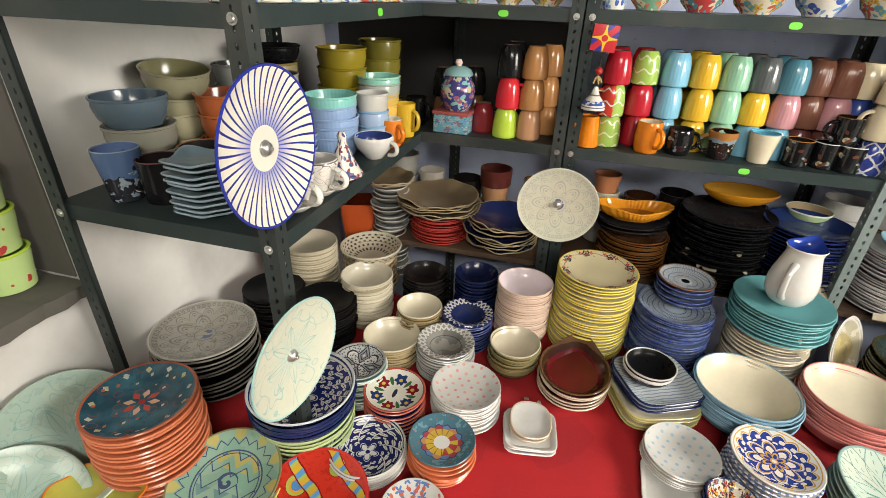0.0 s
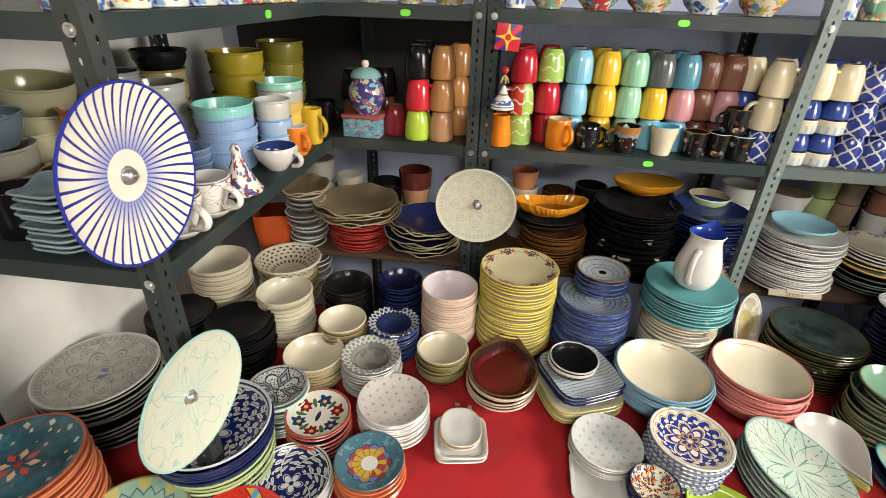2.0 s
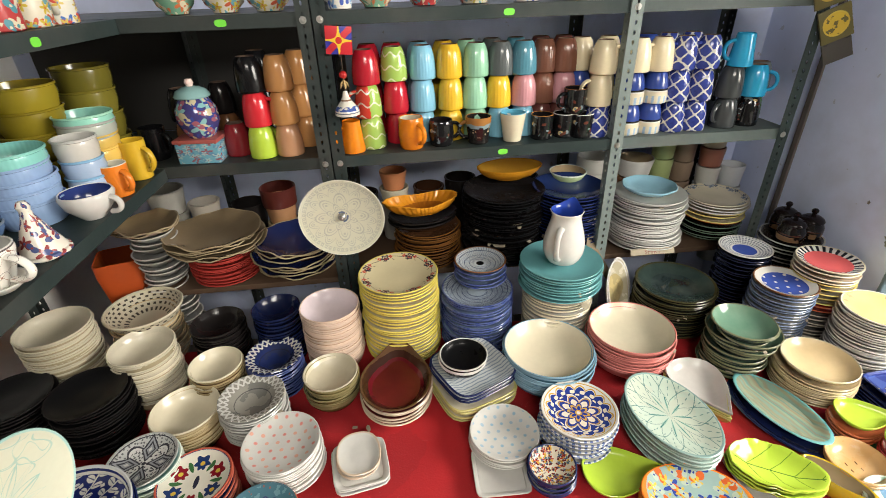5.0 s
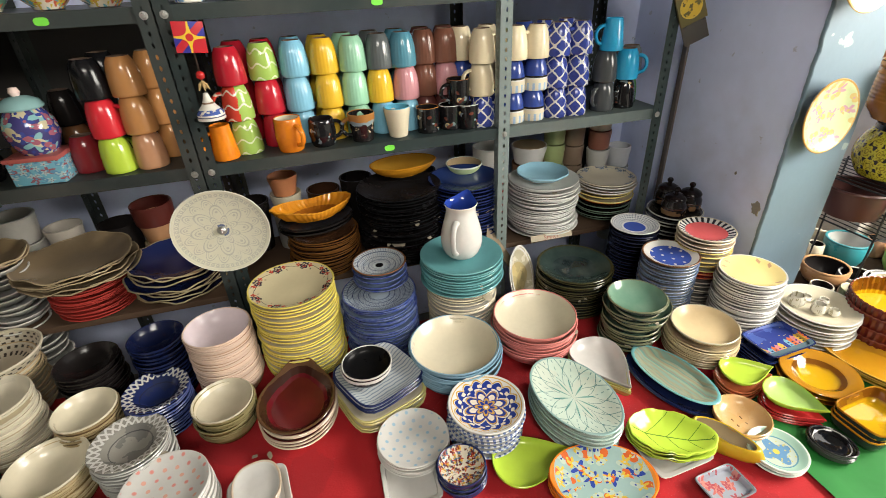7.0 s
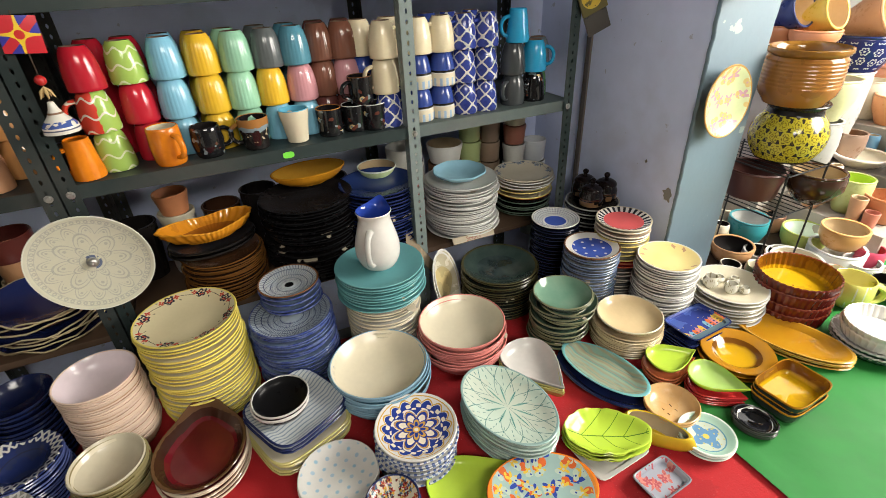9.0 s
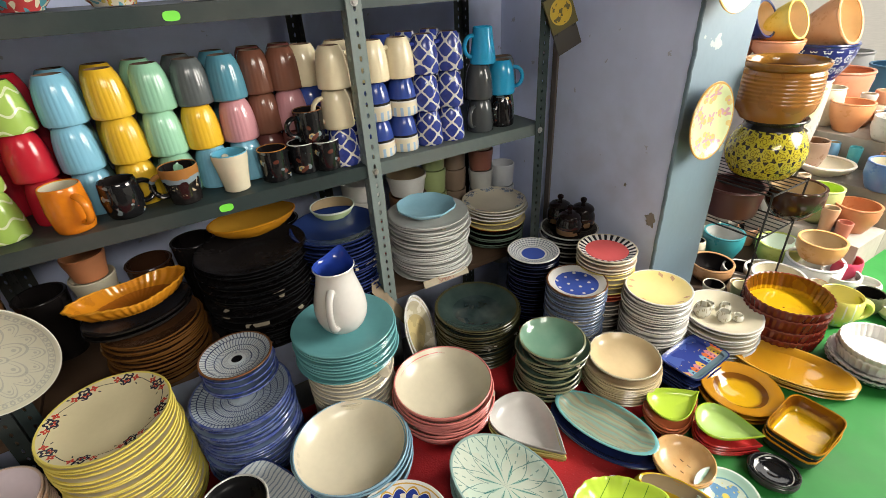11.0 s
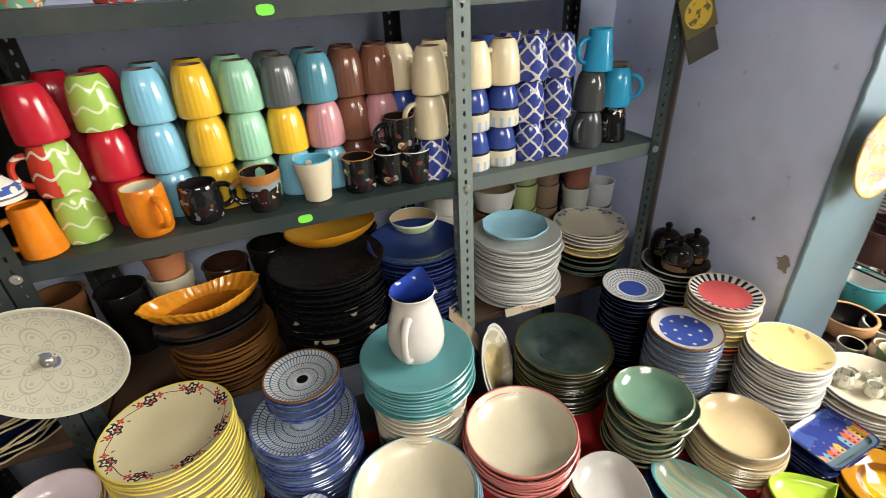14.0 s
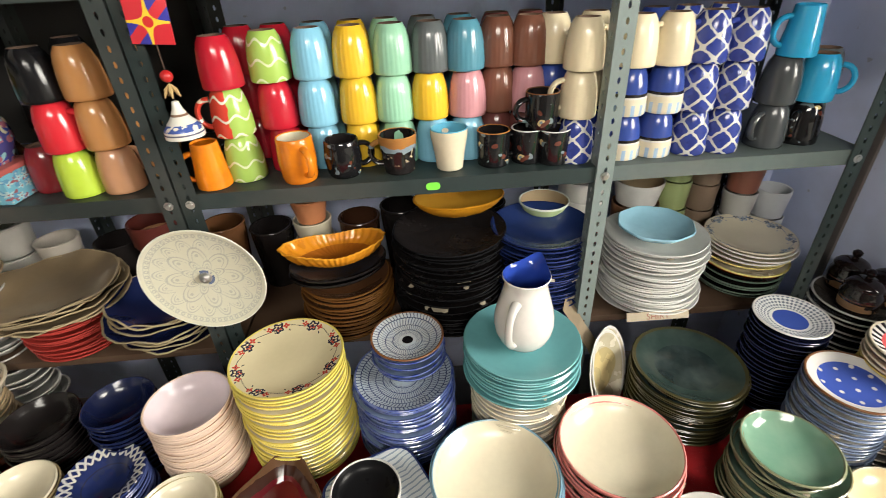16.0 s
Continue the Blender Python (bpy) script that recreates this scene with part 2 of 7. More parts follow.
def tulip_profile(r0, r1, h, t=0.004):
    """A mug that rises steep from its rounded foot."""
    out = [(r0, 0.002), (r0 * 1.02, h * 0.03), (r0 + (r1 - r0) * 0.36, h * 0.12), (r0 + (r1 - r0) * 0.66, h * 0.28), (r0 + (r1 - r0) * 0.88, h * 0.50), (r1, h * 0.76), (r1 * 1.005, h * 0.92), (r1, h - t * 0.5)]
    prof = [(0, 0.005, 3, 0), (r0 * 0.80, 0.005, 3, 0), (r0 * 0.86, 0, 3, 0), (r0 * 0.95, 0, 3, 0)] + [(r, z, 2, min(1.0, max(0.0, z / h * 5 - 0.3)) * (1 if z < h * 0.93 else 0.4)) for r, z in out]
    return prof + [(r1 - t * 0.4, h, 1, 0), (r1 - t, h - t * 0.4, 1, 0), (r1 - t, h * 0.75, 0, 0), (r0 + (r1 - r0) * 0.7 - t, h * 0.3, 0, 0), (r0 * 0.9, h * 0.07, 0, 0), (0, h * 0.06, 0, 0)]


Z_TABLE, Z_LOW, Z_MID, Z_TOP = 0.39, 0.60, 1.072, 1.478


def place(me, name, x, y, z, label, category, group="", rz=None, rx=0.0, ry=0.0):
    ob = new(name, me)
    ob.matrix_world = pose(x, y, z, rx, ry, random.uniform(0, 360) if rz is None else rz)
    return tagged(ob, label, category, group)


JITTER = 1.5


def stack(name, label, x, y, z0, z1, n, profile, mats, top=None, shape=circle, lift=None, rz=None, category="plate", jitter=0.0025, segs=36, top_label="", tilt=(0, 0), lean=(0, 0)):
    """n alike dishes piled from z0 to the rim of the last at z1; the top one may have a look of its own. lean: how far the pile drifts sideways."""
    prof = profile
    h = max(row[1] for row in prof)
    me = finish(name, turned(prof, segs, shape, lift), mats)
    me_top = finish(name, turned(prof, max(64, segs), shape, lift), top or mats)
    step = (z1 - z0 - h) / max(1, n - 1)
    label = label if len(label.split()) > 3 else label + (" standing in a pile" if n > 1 else " on display")
    group = "pile of " + label.split(" with ")[0][:40] if n > 1 else ""
    made = []
    for i in range(n):
        last = i == n - 1
        f = i / max(1, n - 1)
        sag = 0.0 if last or i == 0 else random.uniform(-0.16, 0.16) * step
        ang = (random.uniform(0, 360) if rz is None else rz + random.uniform(-2.5, 2.5)) if not last else (rz or 0.0)
        j = 0 if last else jitter * JITTER
        made.append(place(me_top if last else me, name, x + lean[0] * (f - 1) + random.uniform(-j, j), y + lean[1] * (f - 1) + random.uniform(-j, j), z0 + step * i + sag if n > 1 else z1 - h,
                          (top_label or label) if last else label, category, group, ang, tilt[0] * f + random.uniform(-0.5, 0.5) * (not last), tilt[1] * f + random.uniform(-0.5, 0.5) * (not last)))
    return made


def handle(bm, r, z0, z1, reach=0.03, thick=0.006, mat=0, ang=0.0, flat=1.3):
    pts = []
    for k in range(15):
        a = math.pi * k / 14
        q = r - 0.003 + reach * math.sin(a) ** 0.8
        z = (z0 + z1) / 2 - (z1 - z0) / 2 * math.cos(a)
        pts.append((q * math.cos(ang), q * math.sin(ang), z))
    return tube(bm, pts, thick, 10, mat, flat)


MUGS = {}


def mug(x, y, z, mats, r0, r1, h, label, up=True, turn=-90.0, shape=circle, belly=0.0, name="mug", reach=0.028, group="mugs on the shelf", key=""):
    """A mug with its handle; turned over (up=False) it stands on its rim."""
    k = (r0, r1, h, belly, key, tuple(m.name for m in mats))
    if k not in MUGS:
        mats = list(mats) + [M_CLAY]
        MUGS[k] = (finish("mug", turned(tulip_profile(r0, r1, h) if key else cup_profile(r0, r1, h, belly=belly), 78 if key == "r" else 40, shape), mats),
                   finish("handle", handle(bmesh.new(), (r0 + r1) / 2 + belly, h * 0.22, h * 0.8, reach), mats[2]))
    body, grip = MUGS[k]
    ob = new(name, body)
    ob.matrix_world = pose(x, y, z, 0, 0, turn) if up else pose(x, y, z + h, 180, 0, turn)
    tagged(ob, label, "mug", group)
    g = new("handle", grip)
    g.parent = ob
    return ob


# ---- materials of the setting ----
M_WALL = material("lilac_plaster", (0.60, 0.67, 0.90), 0.7, var=0.09, grain=22, bump=0.5, dirt=0.35, layers=lambda x, y, z, r, th, noise_at, cells: [((noise_at(1.6, 5.0) > 0.56) * 0.45, (0.53, 0.58, 0.80)), ((noise_at(23, 5.0) > 0.71) * 0.5, (0.28, 0.28, 0.32))])
M_WHITE = material("white_plaster", (0.78, 0.76, 0.72), 0.8, var=0.06, grain=40, bump=0.35, dirt=0.35)
M_BLUEWALL = material("blue_distemper", (0.135, 0.195, 0.24), 0.5, var=0.10, grain=30, bump=0.35, dirt=0.3,
                      layers=lambda x, y, z, r, th, noise_at, cells: [((noise_at(11, 6.0) > 0.675) * 0.8, (0.34, 0.40, 0.38)), ((noise_at(26, 4.0) > 0.74) * 0.8, (0.20, 0.22, 0.24))])
M_RED = material("red_cloth", (0.37, 0.011, 0.015), 0.92, var=0.20, grain=220, bump=0.6, layers=lambda x, y, z, r, th, noise_at, cells: [((noise_at(3.0, 5.0) > 0.54) * 0.35, (0.22, 0.008, 0.012)), ((noise_at(310.0, 1.0) > 0.73) * 0.35, (0.42, 0.16, 0.15))])
M_GREEN = material("green_sheet", (0.026, 0.235, 0.042), 0.62, spec=0.3, var=0.14, grain=25, bump=0.5, dirt=0.15)
# rack steel in four base tones, picked rack by rack and post by post
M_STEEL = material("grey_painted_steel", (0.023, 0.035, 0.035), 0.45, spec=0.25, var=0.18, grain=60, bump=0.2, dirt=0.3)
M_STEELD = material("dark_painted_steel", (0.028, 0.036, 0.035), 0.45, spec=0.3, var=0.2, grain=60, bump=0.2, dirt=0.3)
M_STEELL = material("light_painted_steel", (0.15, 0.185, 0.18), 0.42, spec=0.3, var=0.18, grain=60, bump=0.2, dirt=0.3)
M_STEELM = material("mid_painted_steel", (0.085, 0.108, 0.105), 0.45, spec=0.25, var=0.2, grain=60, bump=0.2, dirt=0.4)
M_BOLT = material("zinc_bolt", (0.5, 0.5, 0.48), 0.35, metal=0.9, var=0.2)
M_CONCRETE = material("concrete", (0.20, 0.19, 0.17), 0.85, var=0.2, grain=50, bump=0.5, dirt=0.4)
# base darkened for the shade where the boards lie under the racks
M_WOOD = material("worn_wood", (0.085, 0.05, 0.03), 0.65, var=0.25, grain=45, bump=0.4)
# ceiling colour set dark to cut bounced light
M_CEIL = material("dark_ceiling", (0.09, 0.085, 0.08), 0.8, var=0.05)
M_WIRE = material("black_wire", (0.02, 0.02, 0.022), 0.4, metal=0.4)
M_CLAY = material("bare_clay", (0.10, 0.06, 0.04), 0.85, var=0.3, grain=60, bump=0.4)
M_TAG = material("green_sticker", (0.18, 0.70, 0.06), 0.5, var=0.03, bump=0.0)


def setting(name, bm, mat, label, smooth=False):
    ob = part(name, bm, mat, None, "", smooth)
    return tagged(ob, label, name.split("_")[0], kind="structure")


# ---- the room ----
setting("floor", boxes((-2.2, 3.45, -3.2, 6.5, -0.1, 0)), M_CONCRETE, "worn grey concrete shop floor")
setting("wall_north", boxes((-1.35, 1.96, 2.10, 2.25, 0, 2.7)), M_WALL, "lilac-white plastered back wall behind the racks")
setting("wall_west", boxes((-1.35, -1.15, 0.74, 2.10, 0, 2.7), (-1.35, -1.15, -1.4, 0.74, 0, 0.83), (-1.75, -1.60, -1.4, 0.74, 0, 2.7), (-1.60, -1.35, 0.74, 0.86, 0, 2.7)), M_WHITE,
        "off-white plastered side wall with a deep niche")
def rough_sill(x0, x1, y0, y1, z0, z1):
    """A cement sill with a ragged edge and an uneven top."""
    bm = bmesh.new()
    nx, ny = 14, 90
    top = [[bm.verts.new((x0 + (x1 - x0) * i / nx + (0.016 * noise.noise(Vector((j * 0.35, 2, 0))) + random.uniform(-0.003, 0.003) if i == nx else 0.0), y0 + (y1 - y0) * j / ny, z1 + 0.004 * noise.noise(Vector((i * 0.6, j * 0.5, 1))))) for i in range(nx + 1)] for j in range(ny + 1)]
    low = [bm.verts.new((row[-1].co.x - 0.010, row[-1].co.y, z0 + 0.012 * noise.noise(Vector((5, k * 0.4, 3))))) for k, row in enumerate(top)]
    for p, q in zip(top, top[1:]):
        for i in range(nx):
            bm.faces.new((p[i], p[i + 1], q[i + 1], q[i]))
    for k in range(ny):
        bm.faces.new((top[k][-1], low[k], low[k + 1], top[k + 1][-1]))
    return bm


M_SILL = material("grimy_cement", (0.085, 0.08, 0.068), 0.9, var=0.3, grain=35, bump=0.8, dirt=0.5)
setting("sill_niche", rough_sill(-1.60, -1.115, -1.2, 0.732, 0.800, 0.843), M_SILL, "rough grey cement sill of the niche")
# niche's end face carries a darker grey-brown skin than the wall
setting("niche_jamb", boxes((-1.598, -1.152, 0.734, 0.7395, 0.847, 2.698)), material("grey_brown_plaster", (0.13, 0.12, 0.11), 0.85, var=0.15, grain=30, bump=0.4, dirt=0.5), "grey-brown plaster jamb of the niche")
setting("pillar_side", boxes((1.705, 1.96, 1.275, 2.098, 0, 2.7)), M_WALL, "lilac plastered flank of the wall pillar")


def chipped_face(x0, x1, y0, y1, z1, n=300):
    """A coat of paint with ragged, chipped edges."""
    bm = bmesh.new()
    rows = []
    for i in range(n + 1):
        z = z1 * i / n
        a = 0.004 * noise.noise(Vector((0, 0, z * 26))) + 0.012 * max(0.0, noise.noise(Vector((3, 1, z * 9))) - 0.25) + random.uniform(0, 0.0018)
        b = 0.004 * noise.noise(Vector((7, 0, z * 22))) + 0.010 * max(0.0, noise.noise(Vector((9, 4, z * 8))) - 0.3)
        rows.append([bm.verts.new(p) for p in ((x0 + a, y1, z), (x0 + a, y0 + 0.003, z), (x0 + a + 0.003, y0, z), (x1 - b - 0.003, y0, z), (x1 - b, y0 + 0.003, z), (x1 - b, y1, z))])
    for p, q in zip(rows, rows[1:]):
        for k in range(6):
            bm.faces.new((p[k], p[(k + 1) % 6], q[(k + 1) % 6], q[k]))
    return bm


setting("pillar_face", chipped_face(1.702, 1.965, 1.262, 1.274, 2.7), M_BLUEWALL, "pale blue painted pillar face with chipped paint")
def broken_plaster(y, z, size, seed):
    """A ragged hole in the flank's plaster, down to dark cement."""
    bm = bmesh.new()
    ring = []
    for k in range(22):
        a = 2 * math.pi * k / 22
        q = size * (0.6 + 0.7 * abs(noise.noise(Vector((math.cos(a) * 1.7, math.sin(a) * 1.7, seed)))) + 0.12 * math.sin(5 * a))
        ring.append((q * math.cos(a) * 0.8, q * math.sin(a) * 1.1))
    lip = [bm.verts.new((1.7028, y + u, z + v)) for u, v in ring]
    rim = [bm.verts.new((1.7043, y + u * 1.12, z + v * 1.12)) for u, v in ring]
    mid = bm.verts.new((1.7042, y, z))
    for k in range(22):
        bm.faces.new((rim[k], rim[(k + 1) % 22], lip[(k + 1) % 22], lip[k]))
        bm.faces.new((lip[k], lip[(k + 1) % 22], mid))
    setting("plaster_chip", bm, M_CONCRETE, "patch of bare grey cement in chipped lilac plaster")


broken_plaster(1.303, 0.772, 0.026, 2.0)
broken_plaster(1.42, 0.86, 0.007, 5.0)
# unseen front wall; its high opening is added to hold the front fill lamp
setting("wall_south", boxes((-1.60, 1.5, -1.40, -1.25, 0, 2.12), (-1.60, -0.2, -1.40, -1.25, 2.12, 2.7), (1.4, 1.5, -1.40, -1.25, 2.12, 2.7)), M_CONCRETE, "unseen grey cement front wall, opening added for the fill lamp")
# unseen ceiling, added dark and reaching out to keep sun off the goods
setting("ceiling", boxes((-1.75, 3.3, -1.40, 2.25, 2.7, 2.8)), M_CEIL, "unseen grey ceiling, dark to cut bounced light")
setting("yard_wall", boxes((1.9, 7.2, 5.4, 5.6, 0, 2.1)), M_WHITE, "sunlit pale wall of the yard")
# glowing sheets added far off, in place of bright daylight
M_GLARE = bpy.data.materials.new("daylight_glow")
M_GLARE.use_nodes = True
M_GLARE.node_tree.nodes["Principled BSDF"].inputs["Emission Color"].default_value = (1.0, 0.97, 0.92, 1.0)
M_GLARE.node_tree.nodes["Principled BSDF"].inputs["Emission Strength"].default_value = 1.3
# ground base kept light so the far end comes out bright
setting("ground", boxes((-60, 3.45, 6.5, 80, -0.12, 0), (3.45, 80, -60, 80, -0.12, 0)), material("pale_ground", (0.55, 0.52, 0.46), 0.9, var=0.15, grain=4, bump=0.3), "pale open ground in the sun")
setting("backdrop", boxes((64, 64.2, -40, 64, -0.1, 16), (-10, 64, 64, 64.2, -0.1, 16)), M_GLARE, "glowing sheet standing in for far daylight")


# ---- the display platform and its cloths ----
def platform():
    top = tagged(new("display_platform"), "low wooden display platform covered with cloth", "platform", kind="structure")
    part("deck", boxes((-1.13, 3.4, 0.28, 1.57, 0.33, 0.375)), M_WOOD, top)
    part("deck", boxes((1.98, 3.4, 1.572, 2.6, 0.33, 0.375)), M_WOOD, top)
    for x in (-1.0, 0.2, 1.3, 2.4, 3.3):
        for y in (0.36, 1.48):
            part("leg", boxes((x - 0.03, x + 0.03, y - 0.03, y + 0.03, 0.0, 0.33), bevel=0.004), M_WOOD, top)


platform()


def cloth(name, x0, x1, y0, y1, z, mat, label, amp, seam=None, drop_front=True):
    bm = bmesh.new()
    nx, ny = int((x1 - x0) / 0.025), int((y1 - y0) / 0.025)
    grid = []
    for j in range(ny + 1):
        row = []
        for i in range(nx + 1):
            x, y = x0 + (x1 - x0) * i / nx, y0 + (y1 - y0) * j / ny
            w = noise.noise(Vector((x * 5, y * 5, z * 9))) * amp + noise.noise(Vector((x * 17, y * 17, 3.0))) * amp * 0.4
            zz = z + abs(w)
            if seam:
                d = abs(x - seam - 0.02 * math.sin(y * 6))
                zz -= 0.006 * max(0.0, 1 - d / 0.02)
            row.append(bm.verts.new((x, y, zz)))
        grid.append(row)
    for a, b in zip(grid, grid[1:]):
        for i in range(nx):
            bm.faces.new((a[i], a[i + 1], b[i + 1], b[i]))
    if drop_front:
        low = [bm.verts.new((v.co.x, v.co.y - 0.012 - 0.01 * math.sin(v.co.x * 30), 0.12)) for v in grid[0]]
        for i in range(nx):
            bm.faces.new((low[i], low[i + 1], grid[0][i + 1], grid[0][i]))
    ob = part(name, bm, mat)
    return tagged(ob, label, "cloth")


cloth("red_cloth", -1.13, 1.40, 0.27, 1.57, Z_TABLE - 0.006, M_RED, "deep red felt cloth spread over the platform", 0.003, seam=0.25)
cloth("green_cloth", 1.335, 2.9, 0.265, 0.98, Z_TABLE + 0.002, M_GREEN, "bright green plastic sheet over the platform's end", 0.011, seam=1.76)


# ---- slotted-angle racks ----
def flange(bm, o, u, v, length, width=0.038, pitch=0.027):
    """One leaf of a slotted angle from o, up along z, across along u, v its thickness."""
    o, u, v = Vector(o), Vector(u), Vector(v)
    n = int(length / pitch)
    up = Vector((0, 0, 1))

    def corner(a, b, d):
        return bm.verts.new(o + u * a + up * b + v * d)

    for i in range(n):
        b0, b1 = i * pitch, (i + 1) * pitch
        outer = [(0, b0), (width / 2, b0), (width, b0), (width, (b0 + b1) / 2), (width, b1), (width / 2, b1), (0, b1), (0, (b0 + b1) / 2)]
        c, d, hw, hh = width * 0.52, (b0 + b1) / 2, 0.0036, 0.0068
        inner = [(c - hw * 0.7, d - hh * 0.7), (c, d - hh), (c + hw * 0.7, d - hh * 0.7), (c + hw, d), (c + hw * 0.7, d + hh * 0.7), (c, d + hh), (c - hw * 0.7, d + hh * 0.7), (c - hw, d)]
        fo, fi = [corner(a, b, 0) for a, b in outer], [corner(a, b, 0) for a, b in inner]
        bi, bo = [corner(a, b, 0.0025) for a, b in inner], [corner(a, b, 0.0025) for a, b in outer]
        for k in range(8):
            j = (k + 1) % 8
            for a, b in ((fo, fi), (fi, bi), (bi, bo)):
                bm.faces.new((a[k], a[j], b[j], b[k]))
    return bm


def angle_post(parent, x, y, sx, sy, mat, z1=2.3):
    bm = bmesh.new()
    flange(bm, (x, y, 0), (sx, 0, 0), (0, sy, 0), z1)
    flange(bm, (x, y, 0), (0, sy, 0), (sx, 0, 0), z1)
    bmesh.ops.remove_doubles(bm, verts=bm.verts[:], dist=0.0003)
    return part("post", bm, mat, parent, smooth=False)


def tray(parent, x0, x1, y0, y1, z, mat, lip=0.036):
    bm = bmesh.new()
    loops = []
    for d, zz in ((0.0, z - lip), (0.0, z), (0.002, z - 0.002), (0.002, z - lip)):
        loops.append([bm.verts.new((px, py, zz)) for px, py in ((x0 + d, y0 + d), (x1 - d, y0 + d), (x1 - d, y1 - d), (x0 + d, y1 - d))])
    for a, b in ((0, 1), (2, 3), (3, 0)):
        for k in range(4):
            bm.faces.new((loops[a][k], loops[a][(k + 1) % 4], loops[b][(k + 1) % 4], loops[b][k]))
    bm.faces.new(loops[1])
    bm.faces.new(loops[2][::-1])
    return part("shelf", bm, mat, parent, smooth=False)


def bolt(parent, x, y, z, axis="y", r=0.0065):
    bm = bmesh.new()
    turned([(0, 0), (r, 0), (r, 0.003), (r * 0.8, 0.0048), (0, 0.0052)], 10, bm=bm)
    turned([(0, 0), (r * 1.5, 0), (r * 1.5, 0.0012), (0, 0.0013)], 12, bm=bm)
    ob = part("bolt", bm, M_BOLT, parent)
    ob.matrix_world = pose(x, y, z, 90, 0, 0) if axis == "y" else pose(x, y, z, 0, 90, 0)


def rack(label, x0, x1, y0, y1, levels, mats, posts):
    top = tagged(new("steel_rack"), label, "rack")
    top.location = (0, 0, 0)
    for i, z in enumerate(levels):
        tray(top, x0 + 0.003, x1 - 0.003, y0 + 0.003, y1 - 0.003, z, mats[1])
    for (x, y, sx, sy, m) in posts:
        angle_post(top, x, y, sx, sy, m)
        for z in levels:
            if sy > 0:
                bolt(top, x + sx * 0.02, y - 0.0005, z - 0.02)
    return top


LEVELS = (Z_MID, Z_TOP)
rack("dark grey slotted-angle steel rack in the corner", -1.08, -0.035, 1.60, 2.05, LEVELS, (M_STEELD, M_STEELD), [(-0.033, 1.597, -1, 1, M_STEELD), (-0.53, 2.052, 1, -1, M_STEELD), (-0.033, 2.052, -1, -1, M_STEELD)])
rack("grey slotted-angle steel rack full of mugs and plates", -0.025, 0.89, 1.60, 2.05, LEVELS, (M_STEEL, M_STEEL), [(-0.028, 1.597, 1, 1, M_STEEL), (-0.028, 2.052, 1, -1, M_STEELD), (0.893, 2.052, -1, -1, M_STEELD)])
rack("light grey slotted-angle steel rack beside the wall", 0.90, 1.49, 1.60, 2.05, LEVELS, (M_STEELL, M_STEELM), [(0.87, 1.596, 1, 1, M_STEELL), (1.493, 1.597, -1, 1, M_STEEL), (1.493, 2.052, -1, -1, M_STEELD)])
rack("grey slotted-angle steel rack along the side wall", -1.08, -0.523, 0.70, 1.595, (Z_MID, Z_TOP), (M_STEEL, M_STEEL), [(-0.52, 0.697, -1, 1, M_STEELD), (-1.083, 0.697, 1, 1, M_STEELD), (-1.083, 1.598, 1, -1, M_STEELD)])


def plank(name, x0, x1, y0, y1, z):
    bm = boxes((x0, x1, y0, y1, z - 0.022, z), bevel=0.003)
    tagged(part(name, bm, M_WOOD), "rough brown wooden board across the racks' foot", "board", "boards under the plates")


plank("shelf_board", -0.70, -0.036, 1.655, 2.04, Z_LOW)
plank("shelf_board", -0.03, 0.886, 1.655, 2.04, Z_LOW)
plank("shelf_board", 0.90, 1.486, 1.655, 2.04, Z_LOW)


# dark panel added in place of the shade at the corner bay's back
back = part("back_panel", boxes((-1.06, -0.04, 2.056, 2.066, Z_MID, Z_TOP - 0.04)), material("dark_panel", (0.018, 0.017, 0.016), 0.7, var=0.2))
tagged(back, "dark panel in place of shade behind the corner rack's middle shelf", "board", kind="structure")


def sticker(x, y, z, rz=0.0):
    bm = bmesh.new()
    turned([(0, 0), (0.012, 0), (0.012, 0.0006), (0, 0.0006)], 24, square(3.0, 1.3, 0.75), bm=bm)
    ob = part("price_sticker", bm, M_TAG)
    ob.matrix_world = pose(x, y, z, 90, 0, rz)
    tagged(ob, "small bright green price sticker on the shelf's edge", "sticker", "price stickers")


for sx, sz in ((-0.27, Z_TOP - 0.02), (0.51, Z_MID - 0.018), (0.515, Z_TOP - 0.02)):
    sticker(sx, 1.602, sz)
sticker(-0.525, 1.25, Z_TOP - 0.02, 90)


# ---- painted glazes ----
def painted(name, base, layers, **more):
    more.setdefault("rough", 0.18)
    return material(name, base, var=0.07, bump=0.1, layers=layers, **more)


def dots(colour_a, colour_b, pitch=0.028, size=0.0055):
    def f(x, y, z, r, th, noise_at, cells):
        row = (y / (pitch * 0.87)).op("FLOOR")
        u = ((x + row * (pitch * 0.5)) / pitch).fract() - 0.5
        v = (y / (pitch * 0.87)).fract() - 0.5
        d = (u * u + v * v * 0.76).power(0.5) * pitch
        soft = 1.0 - (d / size).op("MINIMUM", 1.0).power(4.0)
        pick = ((x * 9 + row * 0.37).fract() > 0.5)
        return [(soft * (r < 0.2), colour_a), (soft * pick, colour_b)]
    return f


